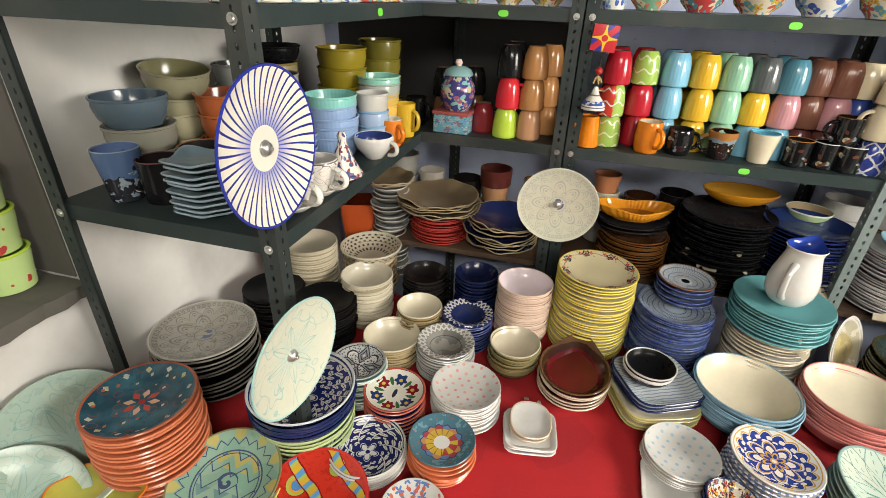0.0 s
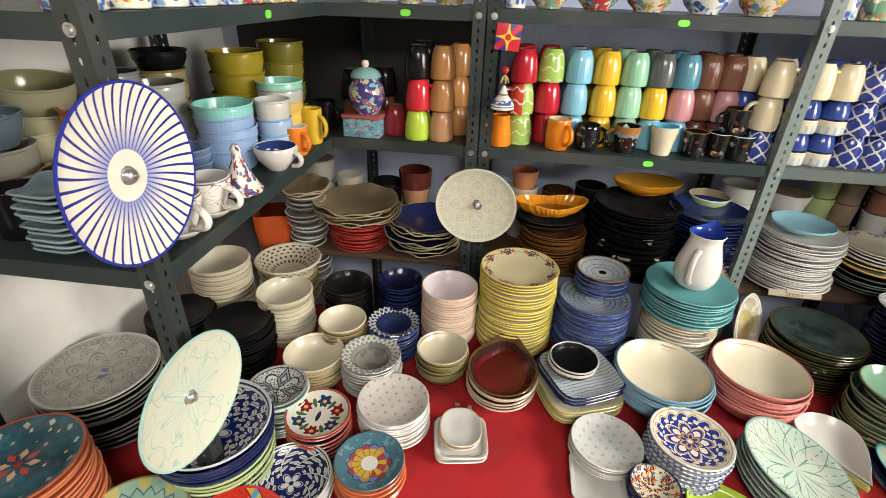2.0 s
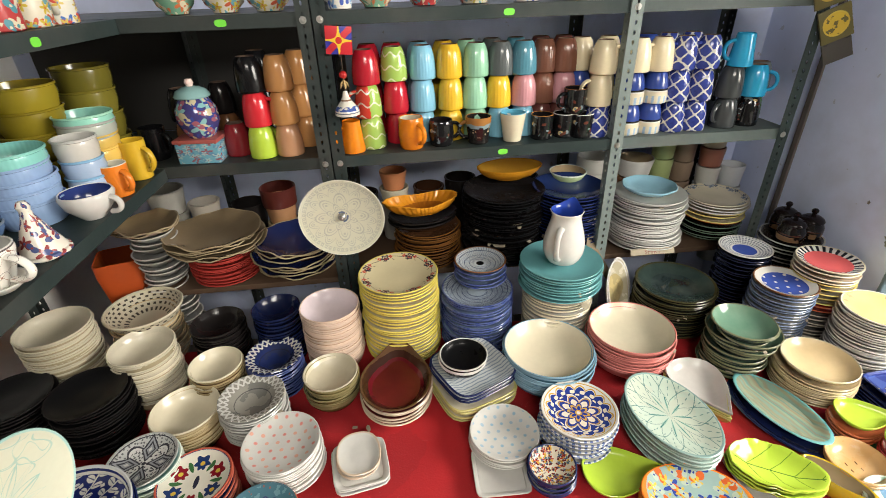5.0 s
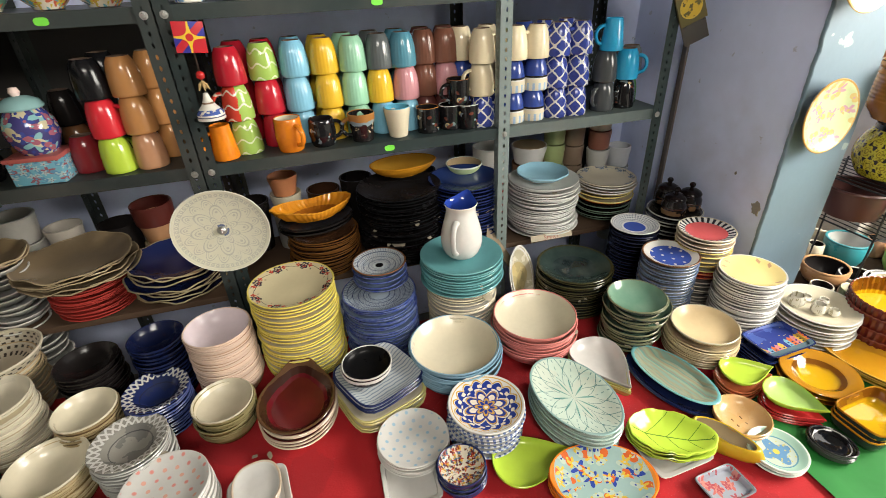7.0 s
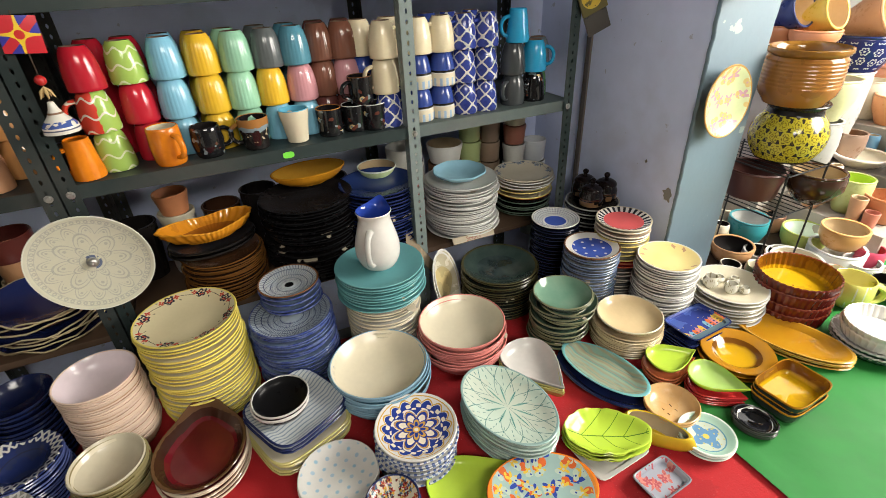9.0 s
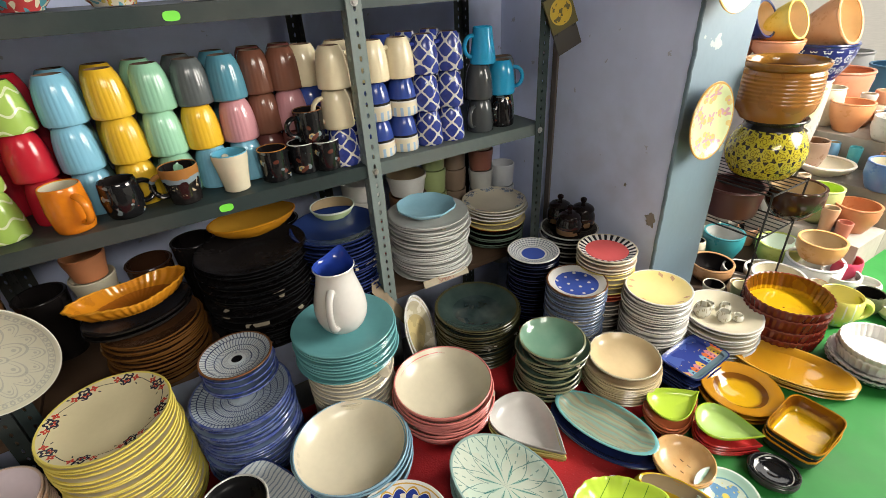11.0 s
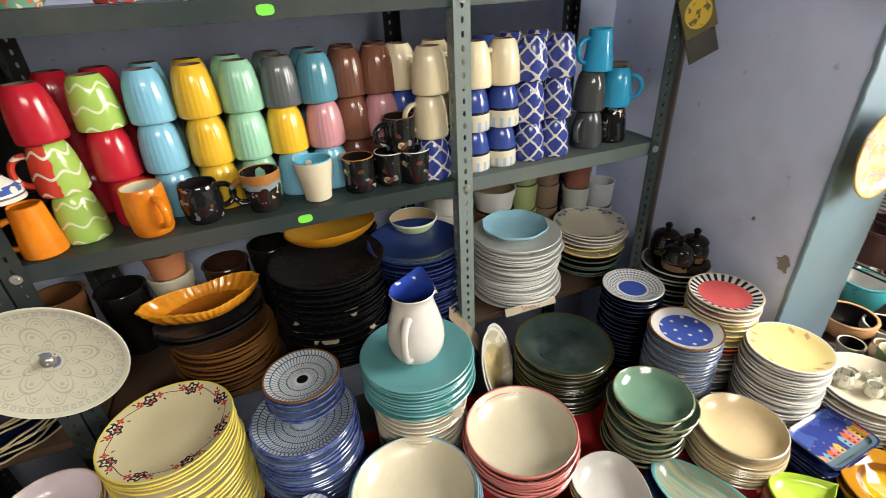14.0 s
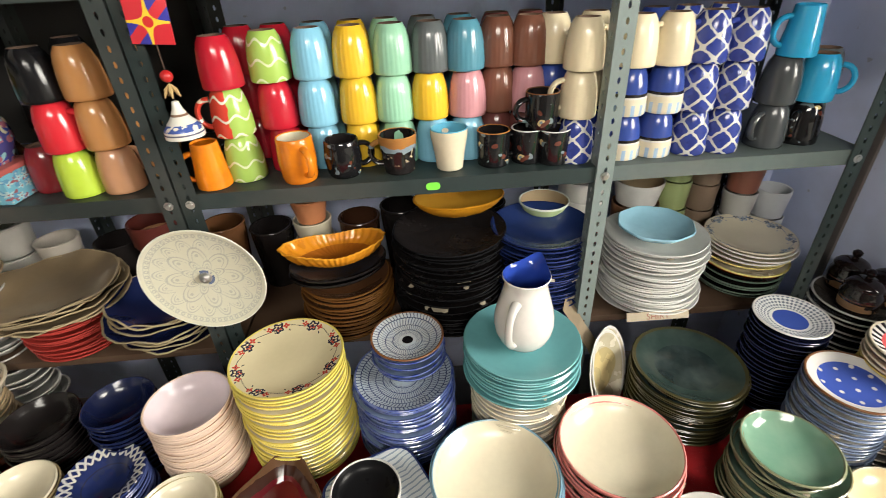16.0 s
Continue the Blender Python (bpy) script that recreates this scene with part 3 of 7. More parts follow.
def mandala(R, blue, gold):
    """Eight outlined petals inside a ring of lobes, white and gold on blue."""
    def f(x, y, z, r, th, noise_at, cells):
        q = r * (1 / R)
        pale = (0.64, 0.60, 0.50)
        lobe, petal, small = (th * 8).cos().abs() * 0.10 + 0.72, (th * 4).cos().abs() * 0.22 + 0.36, (th * 4).sin().abs() * 0.14 + 0.16
        scale = ((th * 16).sin() * (q * 34).sin() > 0.1) * q.band(0.60, 0.74)
        return [(lobe > q, blue), ((q - lobe - 0.035).abs() < 0.018, gold), (scale, pale), ((q - petal - 0.035).abs() < 0.022, pale), ((q - petal + 0.015).abs() < 0.016, gold), ((petal - 0.05 > q) * (petal - 0.12 < q), blue),
                (petal - 0.12 > q, pale), (small + 0.05 > q, blue), (small > q, gold), (small - 0.07 > q, blue), (q < 0.09, gold), (q < 0.05, pale), (q.band(0.90, 0.925), gold)]
    return f


def leaf_star(R, line):
    """A many-pointed star of narrow leaves in a net of curved lines."""
    def f(x, y, z, r, th, noise_at, cells):
        q = r * (1 / R)
        a, b = (th * 6 + q * 4.4).sin().abs(), (th * 6 - q * 4.4).sin().abs()
        petal = ((th * 5).sin().abs() < (0.56 - q) * 1.5 * (q * 3.4).op("MINIMUM", 1.0)) * (q < 0.56)
        vein = ((th * 5).sin().abs() < 0.09) * (q < 0.5)
        dash = ((th * 12).sin().abs() < 0.16) * ((q * 7).fract() < 0.5) * q.band(0.55, 0.92)
        return [((noise_at(8.0) > 0.5) * 0.35, (0.45, 0.62, 0.54)), (q.band(0.3, 0.97) * (a < 0.075).op("MAXIMUM", b < 0.075) * 0.75, line), (dash * 0.7, line), (petal * 0.85, (0.22, 0.40, 0.33)), (vein, line), (q > 0.955, line)]
    return f


def star_drawing(R, line):
    """An eight-pointed star with pale leaves and curling line blossoms round it."""
    def f(x, y, z, r, th, noise_at, cells):
        q = r * (1 / R)
        saw, saw2 = ((th * (8 / 6.28318)).fract() - 0.5).abs() * 2.0, ((th * (8 / 6.28318) + 0.5).fract() - 0.5).abs() * 2.0
        pts, pts2 = saw * 0.42 + 0.16, saw2 * saw2 * 0.36 + 0.12
        curl = ((noise_at(19.0, 0.0) - 0.5).abs() < 0.012).op("MAXIMUM", (noise_at(27.0, 0.0) - 0.46).abs() < 0.012) * q.band(0.5, 0.93)
        return [((pts2 > q) * 0.28, (0.36, 0.56, 0.52)), (((q - pts).abs() < 0.013) * 0.75, line), (((q - pts2 * 1.25).abs() < 0.009) * 0.5, line), ((pts > q) * (saw > 0.93) * 0.6, line), (curl * 0.55, line), (q > 0.965, (0.36, 0.56, 0.52))]
    return f


def wreath(R, n, q0, size, inks, eye=(0.60, 0.42, 0.06), leafy=(0.05, 0.14, 0.05)):
    """n round flowers in a ring with leaves between them."""
    def f(x, y, z, r, th, noise_at, cells):
        k = th * (n / 6.28318) + 10.0
        u, v = (k.fract() - 0.5) * (6.28318 / n * q0 * R), r - q0 * R
        d, a = (u * u + v * v).power(0.5), v.op("ARCTAN2", u)
        flower = ((a * 6).cos() * (0.16 * size) + 0.84 * size) > d
        odd = (k.op("FLOOR").mod(2.0) > 0.5)
        w = ((k + 0.5).fract() - 0.5) * (6.28318 / n * q0 * R)
        lf = (w * w * 7.0 + (v + 0.004) * (v + 0.004)).power(0.5) < size * 0.75
        mid = (x * x * 9.0 + y * y).power(0.5) < 0.2 * R
        return [(lf, leafy), (mid, (0.03, 0.03, 0.05)), (flower, inks[0]), (flower * odd, inks[1]), ((d < size * 0.28), eye), ((r - 0.93 * R).abs() < 0.012 * R, inks[1])]
    return f


def rim_flowers(R, a, b, start=0.72, n=8):
    """A garland round the rim: big open flowers, small red ones between, a waving stem with leaves."""
    def f(x, y, z, r, th, noise_at, cells):
        mid = (start + 0.97) / 2 * R
        arc = 6.28318 / n * mid
        k = th * (n / 6.28318) + 20.0
        wave = (th * n).sin() * (0.022 * R)
        u, v = (k.fract() - 0.5) * arc, r - mid
        d, an = (u * u + v * v).power(0.5), v.op("ARCTAN2", u)
        size = 0.098 * R
        lobe = (an * 5).cos() * (0.18 * size) + size
        big = (lobe > d) * ((lobe - d) < size * 0.42) + (d < size * 0.30)
        out = [((v - wave).abs() < 0.006 * R, a)]
        for off, up in ((0.27, 0.4), (0.5, -0.5), (0.73, 0.5)):
            w = ((k - 0.5 - off).fract() - 0.5) * arc
            t = v - up * 0.05 * R
            e, ea = (w * w + t * t).power(0.5), t.op("ARCTAN2", w)
            out.append(((((ea * 4).cos() * 0.015 + 0.048) * R > e) * (e > 0.012 * R), b))
        for off, up in ((0.18, -1.1), (0.38, 1.2), (0.62, -1.0), (0.82, 1.1)):
            w = ((k - 0.5 - off).fract() - 0.5) * arc
            t = v - up * 0.075 * R
            out.append((((w + t) * (w + t) * 0.35 + (w - t) * (w - t) * 2.2).power(0.5) < 0.024 * R, a))
        out.append((big, a))
        return out
    return f


def lotus(R, ink):
    """Engraved rows of petals, each with an inner line and a dot, and a beaded border."""
    def f(x, y, z, r, th, noise_at, cells):
        q = r * (1 / R)
        out = [((noise_at(9.0, 4.0) > 0.55) * 0.25, (0.52, 0.52, 0.44))]
        for n, q0, dq, off in ((8, 0.12, 0.24, 0.0), (8, 0.34, 0.28, 0.5), (16, 0.60, 0.20, 0.0)):
            u = ((th * (n / 6.28318) + 20.0 + off).fract() - 0.5) * 2.0
            v = (q - q0) * (1 / dq)
            hoop = (v + u * u - 1.0).abs() < 0.07
            inner = ((v + u * u * 1.8 - 0.72).abs() < 0.055) * (v > 0.12)
            dot = (u * u + (v - 0.42) * (v - 0.42) * 2.0) < 0.025
            out.append((hoop.op("MAXIMUM", inner).op("MAXIMUM", dot) * v.band(0.0, 1.08) * 0.62, ink))
        w, t = ((th * (54 / 6.28318) + 20.0).fract() - 0.5) * 0.105, q - 0.875
        ring = ((w * w + t * t).power(0.5) - 0.026).abs() < 0.011
        out.append((ring * 0.6, ink))
        out.append(((((q - 0.835).abs() < 0.006).op("MAXIMUM", (q - 0.915).abs() < 0.006)) * 0.55, ink))
        out.append((((q - 0.20).abs() < 0.008) * 0.6, ink))
        out.append(((noise_at(70.0, 1.0) > 0.56) * (q < 0.15), (0.12, 0.15, 0.24)))
        return out
    return f


def moorish(R, ink):
    """Four hatched lozenges and four lobed petals within a double line."""
    def f(x, y, z, r, th, noise_at, cells):
        q = r * (1 / R)
        u, v = x * (1 / R), y * (1 / R)
        loz = ((u.abs() - 0.5).abs() * 0.9 + v.abs() * 1.5).op("MINIMUM", (v.abs() - 0.5).abs() * 0.9 + u.abs() * 1.5)
        lobe = (th * 2).sin().abs() * 0.52 + 0.22
        dx, dy, pick, turn = cells(110.0, "cells", 0.8)
        spot = ((dx * dx + dy * dy).power(0.5) * 110.0) < 0.26
        return [((lobe > q) * 1.0, (0.60, 0.60, 0.58)), ((lobe - q).abs() < 0.03, ink), ((lobe - 0.1 > q) * spot, ink), (loz < 0.36, (0.30, 0.31, 0.33)), ((loz - 0.36).abs() < 0.035, ink), ((loz - 0.2).abs() < 0.035, ink), (loz < 0.08, (0.58, 0.58, 0.56)),
                ((lobe < q) * (loz > 0.4) * spot * 0.8, ink), (q > 0.94, (0.20, 0.20, 0.22)), ((q - 0.89).abs() < 0.014, ink), (q < 0.06, ink)]
    return f


def braided(R, ink, bands=5.0, hub=0.14, strokes=58):
    """Rings of slanted strokes that turn about from ring to ring."""
    def f(x, y, z, r, th, noise_at, cells):
        q = r * (1 / R)
        k = q * bands
        way = (k.op("FLOOR").mod(2.0) - 0.5) * 2.0
        stroke = ((th * strokes + k.fract() * way * 3.4).sin() > 0.62) * (q > 0.24)
        line = ((k.fract() - 0.5).abs() > 0.435) * (q > 0.24)
        return [((noise_at(20.0, 3.0) > 0.55) * 0.3, (0.40, 0.50, 0.62)), (stroke * 0.8, ink), (line * 0.85, ink), (q < hub, BLACK)]
    return f


def blotches(R, colours, size=38.0, edge=None):
    """Strewn flowers of several colours with leaves between, each with its own turn and size."""
    def f(x, y, z, r, th, noise_at, cells):
        q = r * (1 / R)
        out = []
        for i, c in enumerate(colours):
            dx, dy, pick, turn = cells(size * (0.75 + 0.22 * i), "cells", 0.8)
            dx, dy = dx + 0.0003 * i, dy - 0.0002 * i
            d = (dx * dx + dy * dy).power(0.5) * (size * (0.75 + 0.22 * i))
            a = dy.op("ARCTAN2", dx) + turn * 6.3
            n = 5.0 if i % 2 == 0 else 2.0
            out.append(((((a * n).cos() * 0.13 + 0.27) > d) * (pick > 0.25) * (q < 0.92), c))
            out.append(((d < 0.07) * (q < 0.9) * (pick > 0.25), colours[(i + 1) % len(colours)]))
        if edge:
            out.append((q > 0.94, edge))
        return out
    return f


def scroll(R, ink, size=46.0):
    """White vine leaves in pairs along curved stems round a lobed bud, on a dark ground."""
    pale = (0.60, 0.61, 0.58)
    n = max(7, int(size * R * 2.1))

    def f(x, y, z, r, th, noise_at, cells):
        q = r * (1 / R)
        u = (th * (n / 6.28318) + q * 1.5 + 20.0).fract() - 0.5
        out = [(q < 0.95, ink), ((u.abs() < 0.035) * q.band(0.34, 0.90), pale)]
        for off, side in ((0.0, 1.0), (0.5, -1.0)):
            k = q * 6.5 + off
            v = k.fract() - 0.5
            a, b = u * side - 0.22, v + 0.15 - (u * side) * 0.7
            leaf_mask = (a * a * 26.0 + b * b * 11.0) < 1.0
            out.append((leaf_mask * ((b - 0.02).abs() > 0.035) * q.band(0.36, 0.90), pale))
        berry = ((u.abs() - 0.5).abs() * 1.4 + ((q * 4.5).fract() - 0.5).abs()) < 0.16
        bud = (th * 2.5).cos().abs() * 0.20 + 0.11
        out += [(berry * q.band(0.4, 0.9), pale), (bud > q, pale), ((bud - 0.04 - q).abs() < 0.018, ink), (q < 0.06, ink), (q.band(0.905, 0.93), pale)]
        return out
    return f


def stripes_radial(R, ink, n=44, hub=0.27):
    def f(x, y, z, r, th, noise_at, cells):
        q = r * (1 / R)
        s = (th * n + q * q * 3.0).sin()
        w = 0.52 + noise_at(9.0, 1.0) * 0.06 + (q - 0.4) * 0.3
        fade = (1.0 - (q - hub) * 3.2).op("MAXIMUM", 0.0) * 0.75
        return [(q.band(hub, 0.97) * (s > w), ink), (q.band(hub, 0.62) * fade, (0.10, 0.13, 0.42)), (q > 0.965, ink)]
    return f


def checker_rim(R, ink, start=0.66, n=14, pool=None):
    def f(x, y, z, r, th, noise_at, cells):
        q = r * (1 / R)
        a = (th * n + q * 34).sin() * (th * n - q * 34).sin()
        out = [((q > start) * (a > 0.12), ink)]
        if pool:
            out.append((q < start - 0.05, pool))
        return out
    return f


def net_rim(R, ink, start=0.6, n=13):
    """One row of lozenges round the rim, between crossing lines."""
    def f(x, y, z, r, th, noise_at, cells):
        q = r * (1 / R)
        v = (q - start) * (1 / (0.985 - start))
        saw = ((th * (n / 6.28318) + 20.0).fract() - 0.5).abs() * 2.0
        saw2 = ((th * (n / 6.28318) + 20.5).fract() - 0.5).abs() * 2.0
        line = ((v - saw).abs() < 0.17).op("MAXIMUM", (v - saw2).abs() < 0.17)
        return [(line * (v > 0.0), ink), ((q < start) * (noise_at(22.0, 3.0) > 0.54) * 0.4, (0.03, 0.035, 0.05)), (((q - start + 0.14).abs() < 0.012) * 0.6, (0.02, 0.02, 0.03))]
    return f


def stained(c2, size=6.0, amount=0.55):
    return lambda x, y, z, r, th, noise_at, cells: [((noise_at(size, 4.0) - 0.35).op("MAXIMUM", 0.0) * (amount * 3), c2)]


def streaks(colours):
    def f(x, y, z, r, th, noise_at, cells):
        out = []
        for i, c in enumerate(colours):
            s = (y * (130 + 83 * i) + noise_at(5.0 + 3 * i, 3.0) * 9 + 1.7 * i).sin()
            out.append((((s - 0.1) * 1.6).op('MAXIMUM', 0.0).op('MINIMUM', 1.0) * 0.6, c))
        return out
    return f


def g3(inside, rim, outside, **k):
    return [glaze(inside, **k), glaze(rim, **k), glaze(outside, **k)]


def ruffled(th):
    return 1.0 + 0.012 * math.sin(7 * th + 1) + 0.009 * math.sin(11 * th + 2) + 0.02 * math.cos(2 * th)


def ruffle_lift(th):
    return 0.004 * math.sin(5 * th) + 0.003 * math.sin(9 * th + 1) + 0.004 * math.sin(2 * th)


P = plate_profile
B = bowl_profile
T = Z_TABLE
W = g3(WHITE, WHITE, WHITE)

# ---- piles on the platform's red cloth, back row ----
m_yel = g3(CREAM, YELLOW, YELLOW)
stack("dinner_plate", "cream dinner plate with yellow underside", 0.143, 1.49, T, 0.705, 25, P(0.132, 0.022), m_yel,
      [painted("floral_rim", (0.66, 0.58, 0.37), rim_flowers(0.132, (0.03, 0.03, 0.05), (0.50, 0.06, 0.04))), m_yel[1], m_yel[2]], top_label="cream dinner plate with painted floral rim")
m_blu = [glaze((0.20, 0.27, 0.42)), painted("blue_edge", (0.030, 0.055, 0.26), stained((0.22, 0.27, 0.40), 60.0, 0.6), rough=0.1), glaze((0.012, 0.025, 0.18))]
stack("dinner_plate", "dark blue stoneware plate with brown edge", 0.408, 1.488, T, 0.62, 22, P(0.122, 0.024), m_blu,
      [painted("dashed_rings", (0.34, 0.40, 0.46), braided(0.122, NAVY, 7.0, 0.0, 74)), m_blu[1], m_blu[2]], jitter=0.005)
stack("side_plate", "small dark blue plate with brown edge", 0.424, 1.522, 0.625, 0.708, 5, P(0.089, 0.022), m_blu,
      [painted("ringed_saucer", (0.50, 0.54, 0.56), braided(0.089, (0.02, 0.03, 0.09), 5.0, 0.15, 54)), glaze(BROWN), m_blu[2]], top_label="small ringed saucer with dark centre", jitter=0.004)
m_teal = g3(TEAL, TEAL, TEAL)
stack("dinner_plate", "white dinner plate with paper slips between", 0.697, 1.488, T, 0.600, 17, P(0.120, 0.02), g3(WHITE, CREAM, (0.62, 0.55, 0.48)), jitter=0.004)
stack("dinner_plate", "glossy teal dinner plate", 0.695, 1.482, 0.600, 0.707, 9, P(0.138, 0.022), m_teal, jitter=0.004)
# outside coloured darker than the rim, putting shade between the piled bowls
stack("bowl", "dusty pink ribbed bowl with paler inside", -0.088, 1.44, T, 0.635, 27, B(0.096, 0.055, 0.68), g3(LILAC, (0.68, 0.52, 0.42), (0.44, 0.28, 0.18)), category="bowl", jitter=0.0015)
# lighter mottling paints the gloss reflection into the glaze colour
stack("dinner_plate", "near-black glossy plate with green sheen", 1.139, 1.49, T, 0.565, 18, P(0.138, 0.024), [painted("green_black_sheen", (0.014, 0.024, 0.026), lambda x, y, z, r, th, noise_at, cells: [((noise_at(11.0, 4.0) - 0.42).op("MAXIMUM", 0.0).op("MULTIPLY", 3.0).op("MINIMUM", 0.8), (0.05, 0.072, 0.070)), ((r > 0.08) * 0.5, (0.035, 0.058, 0.048)), (r.band(0.128, 0.14), (0.05, 0.045, 0.02))], rough=0.05), glaze((0.05, 0.045, 0.02)), glaze(BLACK)], jitter=0.004)
stack("side_plate", "deep navy small plate", 1.396, 1.515, T, 0.672, 20, P(0.088, 0.02), g3((0.01, 0.014, 0.04), (0.012, 0.016, 0.045), (0.006, 0.008, 0.02)),
      [painted("checker_saucer", (0.62, 0.64, 0.64), checker_rim(0.088, (0.16, 0.18, 0.22), 0.5, 22, BLUE)), glaze(WHITE), glaze(NAVY)], top_label="small checkered plate with blue centre")
stack("side_plate", "blue and white dotted side plate", 1.398, 1.313, T, 0.655, 22, P(0.094, 0.02), [glaze(WHITE), glaze((0.13, 0.17, 0.27)), glaze((0.045, 0.06, 0.12))],
      [painted("blue_dotted", BLUE, lambda x, y, z, r, th, noise_at, cells: [(r > 0.066, WHITE)] + dots(WHITE, WHITE, 0.037, 0.0055)(x, y, z, r, th, noise_at, cells)), glaze(BROWN), glaze(STEEL)],
      top_label="blue side plate with white dots and rim")
stack("side_plate", "grey and brown side plate low in the pile", 1.557, 1.341, T, 0.535, 9, P(0.093, 0.02), g3(GREY, (0.42, 0.38, 0.32), (0.16, 0.12, 0.09)), jitter=0.005)
stack("side_plate", "brick red side plate within the pile", 1.558, 1.340, 0.53, 0.572, 2, P(0.094, 0.02), g3(RED, (0.46, 0.10, 0.04), (0.40, 0.06, 0.03)), jitter=0.005)
stack("side_plate", "yellow-edged cream side plate", 1.556, 1.341, 0.565, 0.655, 5, P(0.094, 0.02), g3(CREAM, (0.60, 0.50, 0.16), (0.56, 0.42, 0.14)), jitter=0.005)
stack("side_plate", "cream and orange striped side plate", 1.557, 1.341, 0.645, 0.705, 4, P(0.095, 0.02), g3(CREAM, CREAM, (0.60, 0.25, 0.10)),
      [painted("pink_stripe_rim", (0.62, 0.10, 0.10), lambda x, y, z, r, th, noise_at, cells: [(r > 0.068, WHITE), ((r > 0.068) * ((th * 26).sin() > 0.1), BLACK)]), glaze(CREAM), glaze(CREAM)],
      top_label="red side plate with black and white striped rim")
# undersides coloured darker for the shaded gaps between plates
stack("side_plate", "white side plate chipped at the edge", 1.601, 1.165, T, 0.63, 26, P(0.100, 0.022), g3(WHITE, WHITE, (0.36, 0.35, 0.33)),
      [painted("yellow_floral", (0.74, 0.60, 0.24), lambda x, y, z, r, th, noise_at, cells: [(((th * 14).sin() > 0.35) * ((th * 3.5).sin() > 0.1) * ((r - 0.082 + (th * 14).cos() * 0.004).abs() < 0.0055), (0.50, 0.30, 0.16))]), glaze(WHITE), glaze(WHITE)],
      top_label="pale yellow side plate with faint floral rim", jitter=0.004)
stack("platter", "large white round platter", 1.79, 1.05, T, 0.525, 9, P(0.118, 0.022), g3(CREAM, WHITE, WHITE), jitter=0.004)
stack("dinner_plate", "dark plate beneath the jars", 1.60, 1.552, T, 0.682, 16, P(0.104, 0.02), g3((0.05, 0.045, 0.04), (0.40, 0.40, 0.38), BLACK))

# ---- middle row ----
stack("serving_bowl", "wide cream bowl glazed grey-blue outside", 0.598, 1.262, T, 0.525, 15, B(0.141, 0.062, 0.55), [glaze(CREAM, 0.2), glaze((0.20, 0.34, 0.44)), glaze((0.09, 0.22, 0.33))], category="bowl", jitter=0.005)
stack("serving_bowl", "wide cream bowl glazed rose pink outside", 0.884, 1.294, T, 0.544, 15, B(0.135, 0.06, 0.55), [glaze(CREAM, 0.2), glaze((0.60, 0.20, 0.18)), glaze((0.50, 0.17, 0.16))], category="bowl", jitter=0.005)
stack("square_plate", "squarish cream plate with mustard edge", 0.345, 1.235, T, 0.452, 5, P(0.118, 0.02, 0.7), g3(CREAM, (0.58, 0.52, 0.20), (0.40, 0.34, 0.08)), shape=square(4.5), rz=20, jitter=0.005)
stack("square_plate", "squarish plate with blue crackle glaze", 0.35, 1.24, 0.452, 0.50, 3, P(0.112, 0.02, 0.7), g3((0.5, 0.55, 0.58), NAVY, NAVY),
      [painted("crackle", (0.52, 0.56, 0.58), lambda x, y, z, r, th, noise_at, cells: [((y * 520 + noise_at(30) * 5).sin() > 0.55, STEEL)]), glaze(NAVY), glaze(CREAM)], shape=square(4.5), rz=26, top_label="squarish plate with fine blue crackle lines")
stack("ramekin", "black ramekin with white rim", 0.322, 1.235, 0.498, 0.552, 3, B(0.074, 0.034, 0.7), [glaze(BLACK, 0.3), glaze(WHITE), glaze(BLACK)], category="bowl")
M_SHELL = painted("maroon_shell", (0.125, 0.008, 0.014), lambda x, y, z, r, th, noise_at, cells: [((noise_at(9, 3.0) - 0.4).op("MAXIMUM", 0.0) * 2.5, (0.17, 0.012, 0.016)), (z + (noise_at(24) - 0.5) * 0.010 > 0.016, (0.045, 0.016, 0.010)), (z + (noise_at(60) - 0.5) * 0.006 > 0.031, (0.12, 0.06, 0.03))], rough=0.10)
stack("leaf_dish", "dark maroon leaf-shaped dish with blue edge", 0.111, 1.225, T, 0.487, 6, P(0.116, 0.034, 0.66), g3(MAROON, BEIGE, BEIGE), [M_SHELL, M_SHELL, glaze(NAVY)],
      shape=lambda th: oval(1.08, 0.95)(th) + 0.30 * max(0.0, math.cos(th)) ** 14 + 0.006 * math.sin(34 * th) * max(0.0, math.cos(th)) ** 4, lift=lambda th: 0.016 * max(0.0, math.cos(th)) ** 10, rz=84, category="dish", segs=120)
stack("bowl", "small cream bowl with olive outside", -0.086, 1.261, T, 0.512, 13, B(0.083, 0.045, 0.6), g3(CREAM, (0.22, 0.19, 0.09), (0.10, 0.085, 0.03)), g3(CREAM, CREAM, (0.12, 0.11, 0.04)), category="bowl")
stack("green_bowl", "small sea-green glossy bowl", 1.21, 1.22, T, 0.585, 15, B(0.094, 0.040, 0.55), [painted("sea_green", (0.12, 0.24, 0.17), stained((0.20, 0.30, 0.22), 12.0, 0.6), rough=0.08), glaze((0.16, 0.17, 0.10)), glaze((0.045, 0.06, 0.055))], category="bowl", jitter=0.009)
stack("bowl", "beige bowl with grey outside", 1.385, 1.10, T, 0.490, 13, P(0.110, 0.032, 0.55), g3((0.68, 0.55, 0.34), (0.5, 0.4, 0.24), (0.26, 0.25, 0.23)), category="bowl")
stack("bowl", "shallow beige bowl on the pile", 1.390, 1.100, 0.468, 0.513, 1, B(0.102, 0.04, 0.55), g3((0.74, 0.58, 0.34), CREAM, SAND), category="bowl")

